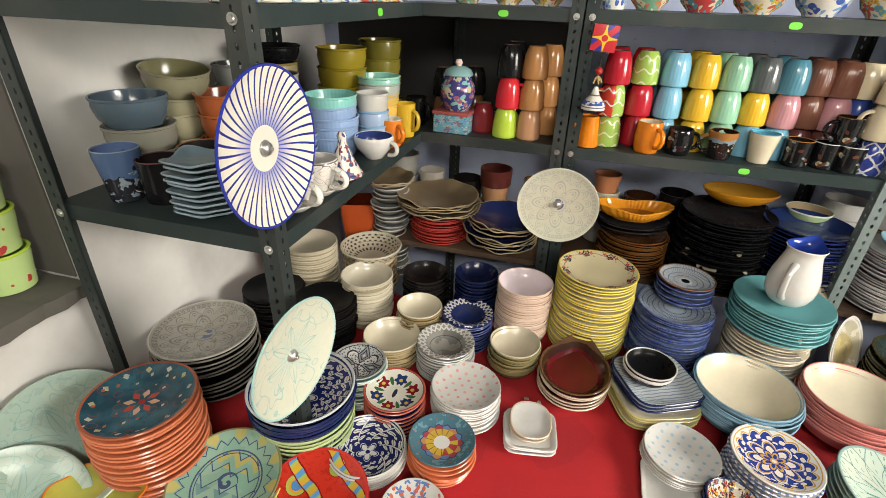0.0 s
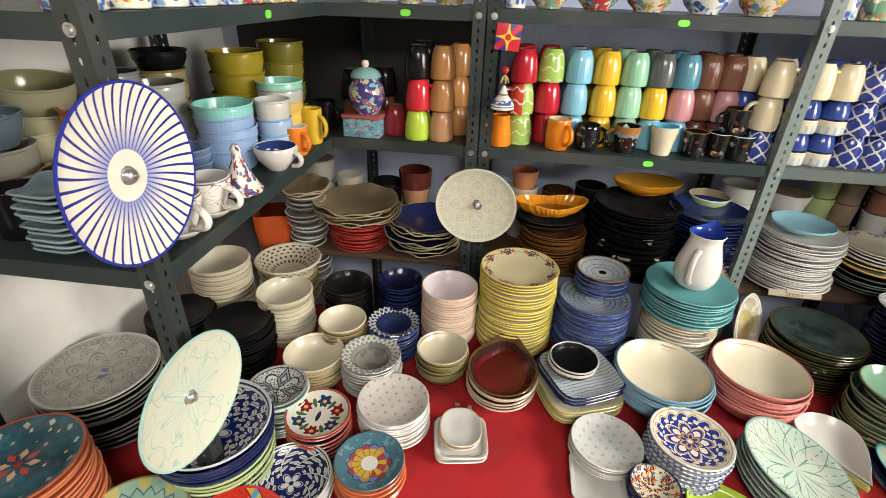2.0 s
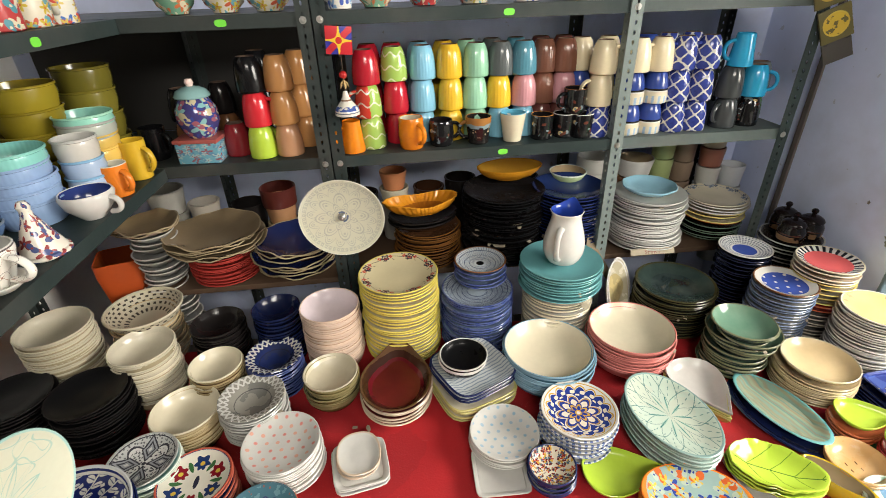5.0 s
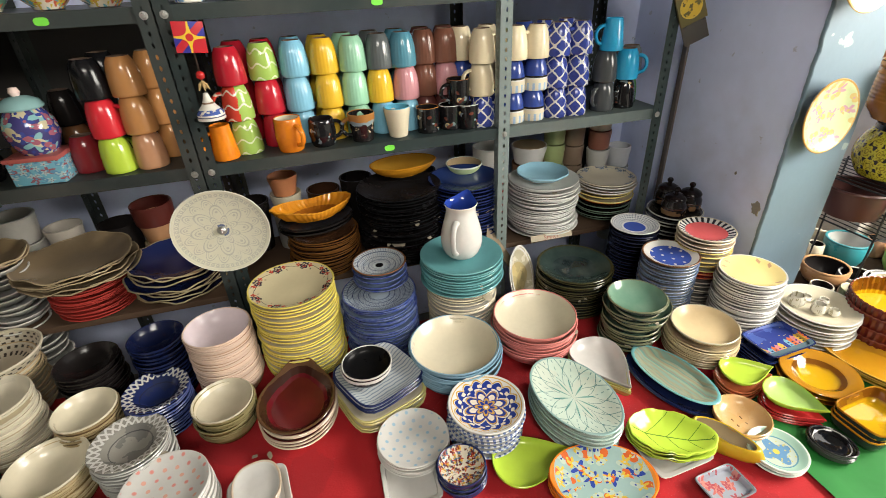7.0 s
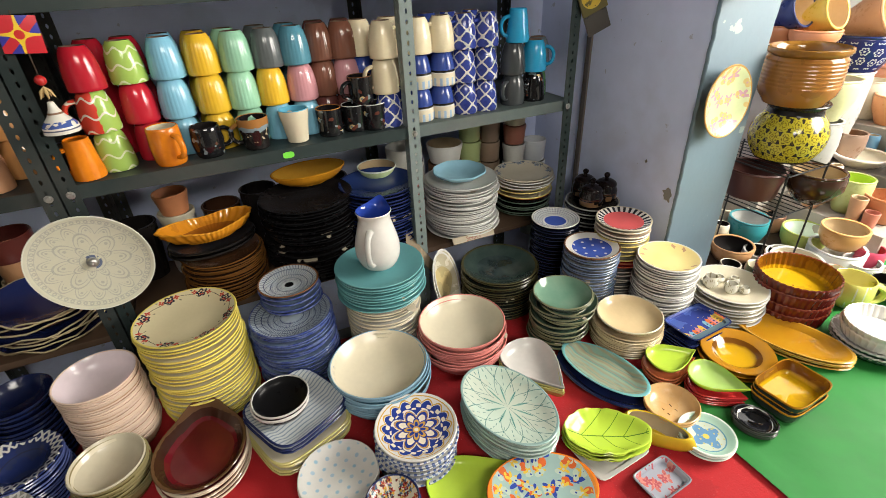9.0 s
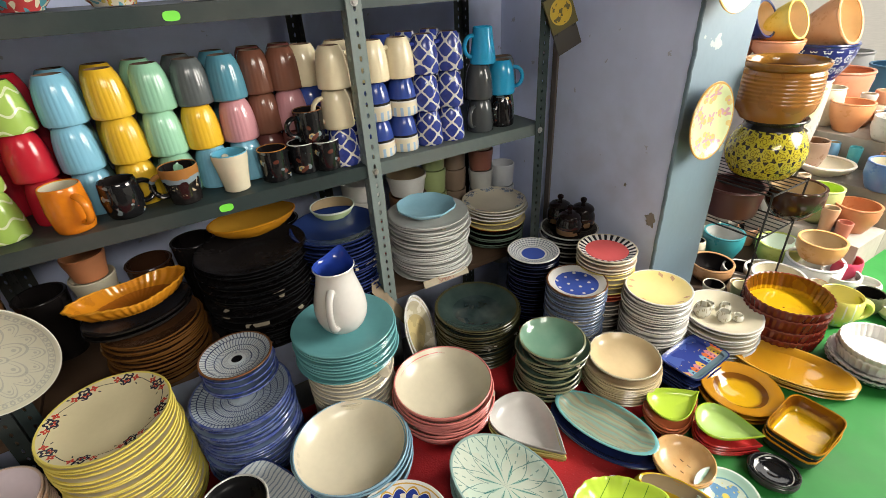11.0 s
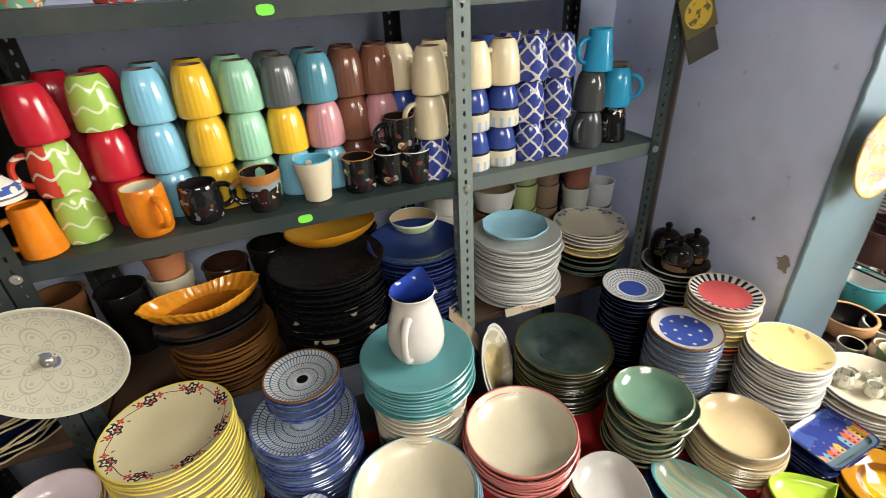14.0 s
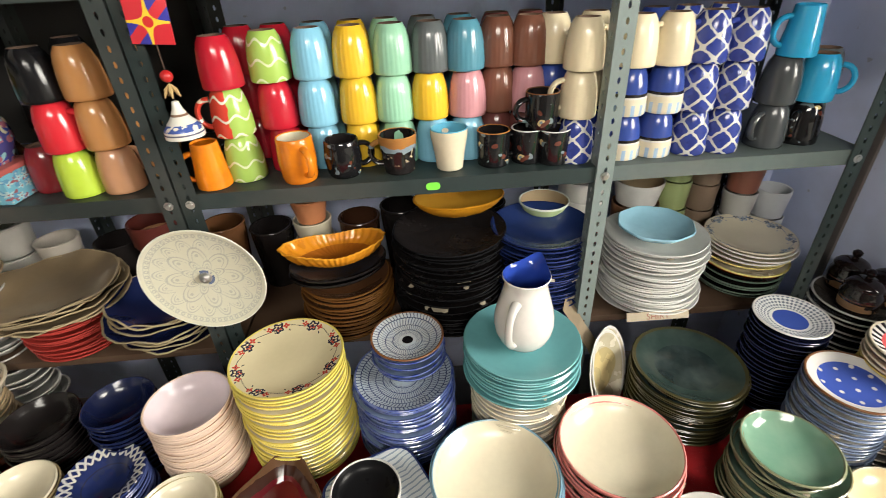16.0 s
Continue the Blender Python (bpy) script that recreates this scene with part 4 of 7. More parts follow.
# ---- front row ----
stack("side_plate", "white side plate with pink dots", -0.193, 1.025, T, 0.505, 13, P(0.101, 0.024), W, [painted("pink_dots", WHITE, dots((0.72, 0.26, 0.22), (0.74, 0.40, 0.30))), glaze(WHITE), glaze(WHITE)], top_label="white side plate with soft pink dots")
stack("square_tray", "small square white tray with blue edge", 0.006, 0.992, T, 0.428, 3, P(0.073, 0.017, 0.75), g3(WHITE, WHITE, (0.25, 0.27, 0.42)), shape=square(6), rz=8, category="tray")
stack("saucer", "small round white saucer", 0.003, 1.006, 0.426, 0.450, 2, P(0.064, 0.014, 0.7), g3(WHITE, BEIGE, BEIGE), shape=square(2.4, 0.92, 1.08), rz=8)
stack("side_plate", "white side plate with pale blue dots", 0.404, 1.024, T, 0.449, 5, P(0.097, 0.022), W, [painted("blue_dots", WHITE, dots((0.28, 0.46, 0.58), (0.36, 0.48, 0.58))), glaze(WHITE), glaze(WHITE)], top_label="white side plate with soft blue dots")
stack("side_plate", "white and blue side plate", 0.613, 1.026, T, 0.502, 9, P(0.105, 0.024), [glaze(WHITE), painted("blue_rim_marks", (0.52, 0.54, 0.56), lambda x, y, z, r, th, noise_at, cells: [((th * 40).sin() > 0.1, (0.10, 0.14, 0.30))]), glaze((0.14, 0.18, 0.32))], [painted("mandala", WHITE, mandala(0.105, (0.02, 0.04, 0.22), (0.50, 0.30, 0.06))), glaze(WHITE), glaze(WHITE)],
      top_label="white side plate with blue and gold mandala", jitter=0.005)
stack("patchwork_bowl", "small bowl painted with a colourful patchwork", 0.498, 0.895, T, 0.462, 5, B(0.062, 0.03, 0.6), g3(WHITE, NAVY, NAVY),
      [painted("patchwork", (0.66, 0.60, 0.48), blotches(0.062, [(0.45, 0.05, 0.03), (0.60, 0.36, 0.05), (0.06, 0.14, 0.22), (0.10, 0.02, 0.02)], 60)), glaze(NAVY), glaze(NAVY)], category="bowl")
stack("square_plate", "small plain white square plate", 0.373, 0.93, T, 0.412, 1, P(0.072, 0.016, 0.8), W, shape=square(9), rz=-2)
m_pale = painted("leaf_lattice", (0.50, 0.56, 0.47), leaf_star(0.105, (0.05, 0.16, 0.16)), aspect=1.45)
stack("oval_platter", "pale green oval platter with painted flower lattice", 0.859, 0.985, T, 0.498, 6, P(0.105, 0.026, 0.62), [glaze(PALE), glaze((0.3, 0.4, 0.36)), glaze((0.22, 0.32, 0.32))],
      [m_pale, glaze((0.24, 0.36, 0.34)), glaze((0.2, 0.3, 0.3))], shape=oval(1.45, 1.0), rz=-79)
stack("drop_bowl", "white teardrop-shaped bowl", 1.03, 1.105, T, 0.462, 4, B(0.118, 0.045, 0.6), g3(WHITE, (0.60, 0.58, 0.20), (0.52, 0.50, 0.12)), g3(WHITE, WHITE, WHITE), shape=drop(1.0, 0.78), rz=-84, category="bowl")
stack("long_platter", "dark blue long oval platter", 1.205, 0.998, T, 0.415, 2, P(0.080, 0.02, 0.7), g3(NAVY, NAVY, NAVY), shape=oval(1.95, 1.0), rz=-74)
stack("long_platter", "long oval platter streaked teal and brown", 1.212, 1.006, 0.412, 0.442, 1, P(0.074, 0.022, 0.7), g3(TEAL, TEAL, NAVY),
      [painted("streaked", (0.20, 0.31, 0.25), streaks([(0.33, 0.27, 0.16), (0.11, 0.23, 0.21), (0.28, 0.36, 0.24), (0.30, 0.22, 0.14)])), glaze(TEAL), glaze(NAVY)], shape=oval(1.95, 1.0), rz=-74, top_label="long oval platter streaked teal and brown")
stack("drop_dish", "lime green teardrop dish", 0.685, 0.885, T, 0.420, 1, B(0.112, 0.03, 0.65), g3(LIME, LIME, LIME), shape=drop(1.0, 0.74), rz=-4, category="dish")
m_pea = painted("birds_and_flowers", (0.28, 0.40, 0.38), blotches(0.125, [(0.03, 0.06, 0.30), (0.58, 0.12, 0.03), (0.62, 0.42, 0.05), (0.40, 0.48, 0.40)], 21, (0.60, 0.20, 0.03)))
stack("painted_platter", "oval platter painted with flowers, orange rim", 0.822, 0.772, T, 0.442, 3, P(0.122, 0.02, 0.7), g3(CREAM, ORANGE, ORANGE), [m_pea, glaze(ORANGE), glaze(ORANGE)], shape=oval(1.08, 0.78), rz=-16)
stack("square_plate", "plain white square plate", 1.052, 0.818, T, 0.408, 1, P(0.088, 0.015, 0.82), W, shape=square(9, 1.0, 0.9), rz=4)
m_leaf = painted("veined_leaf", LIME, lambda x, y, z, r, th, noise_at, cells: [((y.abs() < 0.0014), (0.10, 0.22, 0.02)), ((((x - y.abs() * 0.9) * 19).fract() < 0.045), (0.12, 0.26, 0.02))])
stack("leaf_dish", "lime green leaf-shaped dish with veins", 1.04, 0.822, 0.400, 0.463, 4, P(0.086, 0.03, 0.5), g3(LIME, LIME, (0.25, 0.36, 0.05)), [m_leaf, glaze(LIME), glaze((0.25, 0.36, 0.05))],
      shape=lambda th: leaf(0.42, 0.86)(th) + 0.008 * math.sin(9 * th), lift=lambda th: 0.005 * math.sin(3 * th) + 0.002 * math.sin(7 * th), rz=-30, segs=72, category="dish")
stack("square_dish", "small square dish painted pink, dark edge", 1.104, 0.678, T, 0.412, 1, P(0.060, 0.02, 0.78), g3((0.3, 0.3, 0.36), (0.2, 0.22, 0.26), STEEL),
      [painted("pink_scene", (0.34, 0.36, 0.42), blotches(0.07, [(0.55, 0.16, 0.14), (0.60, 0.24, 0.20), (0.42, 0.10, 0.12)], 26)), glaze((0.22, 0.24, 0.28)), glaze(STEEL)], shape=square(9, 1.0, 0.72), rz=4, category="dish")
stack("tan_bowl", "small tan bowl with speckled inside", 1.283, 0.818, T, 0.440, 2, B(0.073, 0.036, 0.6), [painted("slit_bowl", (0.62, 0.38, 0.16), lambda x, y, z, r, th, noise_at, cells: [((((x.abs() - 0.014).abs() < 0.0016) * ((y.abs() - 0.010).abs() < 0.0045)), (0.10, 0.05, 0.02)), ((noise_at(25.0, 3.0) > 0.55) * 0.3, (0.66, 0.46, 0.24))]), glaze((0.6, 0.36, 0.15)), glaze((0.62, 0.38, 0.18))], category="bowl")
stack("drop_dish", "red teardrop dish under the lime one", 1.398, 0.930, T, 0.435, 3, B(0.085, 0.022, 0.6), g3(CORAL, CORAL, CORAL), shape=drop(1.0, 0.78), rz=-11, category="dish")
stack("drop_dish", "small lime green teardrop dish", 1.402, 0.933, 0.432, 0.463, 1, B(0.080, 0.028, 0.6), g3(LIME, LIME, LIME), shape=drop(1.0, 0.78), rz=-11, category="dish")
stack("drop_dish", "dark red teardrop dish in a small pile", 1.436, 0.806, T, 0.440, 4, B(0.078, 0.022, 0.6), g3(RED, RED, BROWN), shape=drop(1.0, 0.8), rz=-62, category="dish")
stack("drop_dish", "small pale lime teardrop dish", 1.440, 0.812, 0.438, 0.468, 1, B(0.080, 0.028, 0.6), g3((0.40, 0.58, 0.16), LIME, LIME), shape=drop(1.0, 0.8), rz=-62, category="dish")
stack("side_plate", "small teal plate with blue and yellow flower", 1.295, 0.712, T, 0.425, 3, P(0.071, 0.018, 0.65), g3((0.28, 0.50, 0.44), PALE, TEAL),
      [painted("blue_flower", (0.36, 0.56, 0.46), lambda x, y, z, r, th, noise_at, cells: [(r < 0.047, (0.46, 0.54, 0.46)), ((((th * 4).cos() * 0.009 + 0.032) > r), (0.12, 0.26, 0.44)), ((cells(95.0) < 0.24) * (r < 0.046), (0.50, 0.48, 0.16)), ((r - 0.047).abs() < 0.0016, (0.12, 0.28, 0.36)), (r < 0.008, (0.6, 0.5, 0.1))]), glaze(PALE), glaze(TEAL)])
stack("dipping_bowl", "small black oval bowl with white line", 1.442, 0.684, T, 0.430, 5, B(0.055, 0.02, 0.6), g3(BLACK, (0.05, 0.05, 0.05), BLACK), [painted("lined_black", BLACK, lambda x, y, z, r, th, noise_at, cells: [((r - 0.041).abs() < 0.0012, (0.45, 0.45, 0.42))], rough=0.06), glaze((0.04, 0.04, 0.04)), glaze(BLACK)], shape=oval(1.0, 0.82), rz=-67, category="bowl")
def village(x, y, z, r, th, noise_at, cells):
    """Bright house fronts under a dark blue sky with small stars."""
    k = (x * 62).op("FLOOR")
    h = (k * 12.9).sin() * 0.010 - 0.004
    u = (x * 62).fract() - 0.5
    out = [((noise_at(16, 2.0) > 0.55) * (y > 0) * 0.7, (0.07, 0.12, 0.38)), ((cells(70.0) < 0.12) * (y > 0.0), (0.58, 0.46, 0.12))]
    for i, c in enumerate([(0.55, 0.13, 0.04), (0.60, 0.40, 0.06), (0.16, 0.34, 0.44), (0.50, 0.20, 0.22)]):
        out.append(((y < h - u.abs() * 0.018) * (((k * 0.618).fract() * 4 - i).band(0.0, 1.0)), c))
    out.append(((y < h - 0.014) * (u.abs() < 0.2) * ((y * 90).fract() < 0.45), (0.03, 0.04, 0.12)))
    out.append((y < -0.036, (0.10, 0.16, 0.20)))
    return out


MUST_IN = painted("amber_glaze", (0.19, 0.066, 0.006), lambda x, y, z, r, th, noise_at, cells: [((0.021 - z + (noise_at(30) - 0.5) * 0.008).op("MAXIMUM", 0.0).op("MULTIPLY", 160.0).op("MINIMUM", 1.0), (0.60, 0.35, 0.008)), ((noise_at(16, 4.0) > 0.60) * 0.35, (0.40, 0.19, 0.012))], rough=0.07)
MUST_RIM = painted("mustard_rim", (0.17, 0.06, 0.006), lambda x, y, z, r, th, noise_at, cells: [(z > 0.025, (0.42, 0.19, 0.012)), ((0.015 - z + (noise_at(30) - 0.5) * 0.006).op("MAXIMUM", 0.0).op("MULTIPLY", 200.0).op("MINIMUM", 1.0), (0.56, 0.32, 0.008))], rough=0.07)
stack("round_dish", "round mustard-brown dish with pooled glaze", 1.604, 0.864, T, 0.454, 3, rimmed_profile(0.104, 0.036), [MUST_RIM, glaze(MUSTARD, 0.08), glaze(BROWN)], category="dish")
stack("square_dish", "deep square mustard dish with rounded corners", 1.601, 0.700, T, 0.470, 3, B(0.092, 0.05, 0.8), [MUST_IN, glaze(MUSTARD, 0.08), glaze((0.03, 0.042, 0.036), 0.08)], shape=square(5.5, 1.0, 0.72), rz=4, category="dish")
stack("oval_platter", "long oval mustard platter", 1.83, 0.84, T, 0.437, 4, P(0.086, 0.022, 0.7), [painted("mustard_sheen", (0.42, 0.19, 0.010), stained((0.50, 0.27, 0.012), 9.0, 0.5), rough=0.08), glaze((0.60, 0.34, 0.06)), glaze((0.66, 0.52, 0.30))], shape=oval(1.95, 1.0), rz=-68)
stack("square_plate", "small navy square plate", 1.582, 1.0, T, 0.45, 5, P(0.092, 0.018, 0.8), g3(NAVY, NAVY, NAVY), shape=square(9, 1.0, 0.68), rz=3)
stack("square_plate", "square plate painted with a colourful village", 1.588, 1.0, 0.45, 0.476, 1, P(0.094, 0.016, 0.8), g3(BLUE, NAVY, NAVY),
      [painted("village", (0.03, 0.05, 0.24), village), glaze(NAVY), glaze(NAVY)], shape=square(9, 1.0, 0.68), rz=3)
stack("fluted_bowl", "fluted bowl, mustard inside and brick red outside", 1.99, 0.96, T, 0.565, 4, cup_profile(0.113, 0.124, 0.066, 0.006), [MUST_IN, glaze((0.16, 0.03, 0.014)), glaze((0.11, 0.014, 0.010))], shape=wavy(40, 0.016), category="bowl", segs=160, jitter=0.0008)
stack("fluted_bowl", "fluted white bowl over dark green ones", 2.04, 0.715, T, 0.45, 3, B(0.115, 0.04, 0.6), g3(WHITE, GREY, DGREEN), shape=wavy(36, 0.016), category="bowl", segs=144)
stack("fluted_bowl", "fluted white bowl with scalloped edge", 2.045, 0.712, 0.435, 0.497, 2, cup_profile(0.088, 0.102, 0.045, 0.005), W, shape=wavy(36, 0.016), category="bowl", segs=144)

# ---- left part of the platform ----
# both white piles: outsides darkened in colour, as shade beneath each rim
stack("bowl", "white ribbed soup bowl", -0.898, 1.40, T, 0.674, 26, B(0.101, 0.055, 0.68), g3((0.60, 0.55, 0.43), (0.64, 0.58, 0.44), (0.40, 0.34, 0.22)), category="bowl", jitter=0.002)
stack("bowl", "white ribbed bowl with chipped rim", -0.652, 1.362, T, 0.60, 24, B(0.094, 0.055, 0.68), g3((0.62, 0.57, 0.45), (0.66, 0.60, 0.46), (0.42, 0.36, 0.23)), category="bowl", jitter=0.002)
stack("bowl", "dark brown-black bowl", -0.462, 1.47, T, 0.585, 12, B(0.085, 0.05, 0.5), g3(DARK, DARK, DARK), category="bowl")
stack("bowl", "deep navy bowl", -0.268, 1.475, T, 0.618, 14, B(0.078, 0.05, 0.5), g3((0.006, 0.010, 0.04), (0.010, 0.016, 0.06), (0.004, 0.006, 0.025)), category="bowl")
stack("dinner_plate", "matt black plate", -0.742, 1.208, T, 0.575, 17, P(0.102, 0.024), g3(BLACK, DARK, BLACK, rough=0.35), jitter=0.005)
stack("dinner_plate", "matt black plate leaning on the pile", -0.945, 1.212, T, 0.578, 16, P(0.103, 0.024), g3(BLACK, DARK, BLACK, rough=0.35), jitter=0.005)
stack("bowl", "small cream bowl with brown underside", -0.432, 1.309, T, 0.546, 13, B(0.079, 0.045, 0.6), g3(CREAM, (0.34, 0.26, 0.14), (0.16, 0.10, 0.05)), g3(CREAM, CREAM, (0.2, 0.14, 0.07)), category="bowl")
m_wv = painted("blue_wave_rim", NAVY, net_rim(0.085, WHITE, 0.70), rough=0.08)
stack("scalloped_bowl", "cobalt blue bowl with white wavy rim", -0.262, 1.332, T, 0.540, 12, rimmed_profile(0.087, 0.040), [glaze(NAVY), glaze((0.05, 0.07, 0.2)), glaze(NAVY)], [m_wv, m_wv, glaze(NAVY)], shape=wavy(12, 0.008), category="bowl")
stack("bowl", "cream bowl with brown stripes outside", -0.478, 1.162, T, 0.52, 10, B(0.093, 0.055, 0.6), g3(CREAM, (0.44, 0.35, 0.20), (0.26, 0.18, 0.08)), g3(CREAM, CREAM, SAND), category="bowl")
m_ck = painted("grey_check_rim", (0.26, 0.25, 0.22), net_rim(0.090, WHITE, 0.70), rough=0.1)
stack("scalloped_bowl", "grey-brown bowl with white checkered rim", -0.297, 1.172, T, 0.530, 12, rimmed_profile(0.092, 0.040), [glaze(GREY), glaze((0.42, 0.42, 0.40)), glaze((0.06, 0.06, 0.065))], [m_ck, m_ck, glaze((0.10, 0.10, 0.11))], shape=wavy(12, 0.008), category="bowl")
m_bw = painted("tile_pattern", (0.46, 0.47, 0.46), moorish(0.083, (0.05, 0.05, 0.06)))
stack("side_plate", "pale teal side plate", -0.518, 0.992, T, 0.535, 12, P(0.083, 0.022), g3((0.30, 0.46, 0.44), PALE, (0.22, 0.38, 0.38)), [m_bw, glaze(GREY), glaze(TEAL)], top_label="side plate with grey moorish tile pattern", jitter=0.004)
m_rf = painted("red_flowers", (0.70, 0.66, 0.56), wreath(0.088, 6, 0.58, 0.0205, [(0.22, 0.012, 0.02), (0.02, 0.04, 0.13)]))
stack("side_plate", "navy side plate under the flowered one", -0.381, 0.938, T, 0.513, 8, P(0.088, 0.022), g3(NAVY, (0.5, 0.12, 0.08), NAVY), [m_rf, glaze((0.5, 0.1, 0.06)), glaze(NAVY)], top_label="side plate painted with red flowers, red rim")
m_sc = painted("blue_scroll", (0.70, 0.70, 0.66), scroll(0.10, (0.015, 0.02, 0.10), 38.0))
stack("serving_bowl", "white bowl with dark blue scrollwork", -0.392, 0.77, T, 0.475, 9, B(0.10, 0.035, 0.55), g3(WHITE, WHITE, DARK), [m_sc, glaze(WHITE), glaze(DARK)], category="bowl")
def sunflower(x, y, z, r, th, noise_at, cells):
    k = th * (14 / 6.28318)
    odd, third = (k.mod(2.0) > 1.0), (k.mod(3.0) > 2.0)
    out = ((k.fract() - 0.5).abs() * -0.012 + 0.058)
    return [((cells(80.0) < 0.2) * (r > 0.058), (0.30, 0.12, 0.10)), ((noise_at(50) > 0.6) * 0.6, (0.20, 0.36, 0.40)), (r < out, (0.05, 0.06, 0.16)), (r < out - 0.003, (0.34, 0.06, 0.07)), ((r < out - 0.003) * odd, (0.14, 0.20, 0.36)), ((r < out - 0.003) * third, (0.46, 0.24, 0.10)),
            (r < 0.042, (0.58, 0.38, 0.05)), ((r < 0.042) * (x > 0.012) * odd, (0.40, 0.05, 0.05)), ((r < 0.042) * (k.fract() < 0.12), (0.16, 0.08, 0.05)), (r < 0.021, (0.70, 0.68, 0.64)), (r > 0.083, (0.30, 0.08, 0.05))]


m_os = painted("sun_flower", (0.07, 0.17, 0.22), sunflower)
stack("side_plate", "orange earthenware side plate", -0.210, 0.832, T, 0.492, 12, P(0.087, 0.02), g3(CORAL, CORAL, CORAL), [m_os, glaze((0.08, 0.16, 0.2)), glaze(CORAL)], top_label="side plate painted with a sunflower on blue", jitter=0.004)
m_bwb = painted("cobalt_leaves", (0.66, 0.68, 0.70), scroll(0.138, (0.01, 0.02, 0.13), 50.0))
stack("platter", "lime and white stacked bowl", -0.585, 0.80, T, 0.525, 7, B(0.130, 0.05, 0.55), g3(WHITE, (0.46, 0.56, 0.28), (0.36, 0.46, 0.20)), category="bowl")
stack("serving_bowl", "cobalt blue bowl with white leaf pattern", -0.585, 0.80, 0.495, 0.60, 6, B(0.138, 0.05, 0.6), g3(NAVY, NAVY, (0.015, 0.03, 0.18)), [m_bwb, m_bwb, glaze((0.015, 0.03, 0.18))], category="bowl")
m_gl = painted("grey_lotus", (0.36, 0.335, 0.29), lambda x, y, z, r, th, noise_at, cells: [((noise_at(7.0, 3.0) > 0.52) * 0.5, (0.26, 0.24, 0.21))] + lotus(0.152, (0.13, 0.13, 0.13))(x, y, z, r, th, noise_at, cells))
stack("platter", "large grey platter with dark underside", -0.998, 0.93, T, 0.585, 12, P(0.152, 0.03, 0.5), g3(DARK, (0.26, 0.24, 0.21), (0.010, 0.009, 0.008)), [m_gl, glaze((0.55, 0.52, 0.46)), glaze((0.05, 0.045, 0.04))], top_label="large grey platter with engraved lotus", jitter=0.008)
def mosaic(x, y, z, r, th, noise_at, cells):
    u, v = (th * (8 / 6.28318)).fract() - 0.5, (r - 0.026) * 42.0
    bloom = (u.abs() * 1.6 + v.abs()) < 0.62
    alt = (th * (4 / 6.28318)).fract() > 0.5
    w, s = (th * (13 / 6.28318)).fract() - 0.5, (r - 0.102) * 48.0
    gem = (w.abs() * 2.2 + s.abs()) < 0.34
    dx, dy, pick, turn = cells(26.0, "cells", 0.9)
    tiny = ((dx.abs() * 1.5 + dy.abs()) < 0.0055) * (pick > 0.3) * (r > 0.05)
    ring = ((dx * dx + dy * dy).power(0.5) - 0.010).abs() < 0.0012
    return [((noise_at(11, 4.0) - 0.42).op("MAXIMUM", 0.0) * 4.0, (0.055, 0.16, 0.21)), ((noise_at(60, 2.0) > 0.6) * 0.5, (0.03, 0.07, 0.10)), (ring * (pick < 0.45) * 0.6, (0.18, 0.06, 0.05)), (gem, (0.45, 0.44, 0.24)), (gem * ((th * (6.5 / 6.28318)).fract() > 0.5), (0.50, 0.50, 0.44)),
            (tiny, (0.50, 0.46, 0.34)), (tiny * (turn > 0.6), (0.42, 0.12, 0.07)), (bloom, (0.56, 0.36, 0.24)), (bloom * alt, (0.45, 0.07, 0.05)), (r < 0.008, (0.30, 0.03, 0.03))]


m_ob = painted("blue_mosaic", (0.020, 0.062, 0.092), mosaic)
stack("dinner_plate", "orange-red earthenware plate", -0.880, 0.598, T, 0.655, 19, P(0.124, 0.024, 0.7, 0.006), g3(CORAL, (0.60, 0.19, 0.09), (0.54, 0.12, 0.05)), [m_ob, glaze((0.35, 0.10, 0.05)), glaze(CORAL)], top_label="orange plate with blue mosaic painting", jitter=0.003)
def zigzags(x, y, z, r, th, noise_at, cells):
    zig = (((x * 20).fract() - 0.5).abs() * 1.4 + y * 24).fract()
    rim = (((th * (22 / 6.28318)).fract() - 0.5).abs() * 0.03 + 0.094 - r).abs()
    navy = (0.05, 0.09, 0.18)
    return [((noise_at(9.0, 3.0) > 0.5) * 0.4, (0.34, 0.50, 0.40)), ((r < 0.078) * (zig < 0.10), navy), ((r < 0.078) * (y > 0.03) * (zig > 0.55), (0.48, 0.44, 0.14)), ((r < 0.078) * (y < -0.02) * (zig > 0.62), (0.16, 0.30, 0.30)), ((r < 0.026) * ((th * 0.8 + r * 260).sin() > 0.3), navy),
            (((r - 0.081).abs() < 0.0018), navy), (((r - 0.074).abs() < 0.0012), navy), ((rim < 0.0016) * (r > 0.082), navy), ((r > 0.10) * (rim > 0.006) * ((th * 11).sin() > 0.3), (0.50, 0.46, 0.16)), (r > 0.127, (0.42, 0.44, 0.12))]


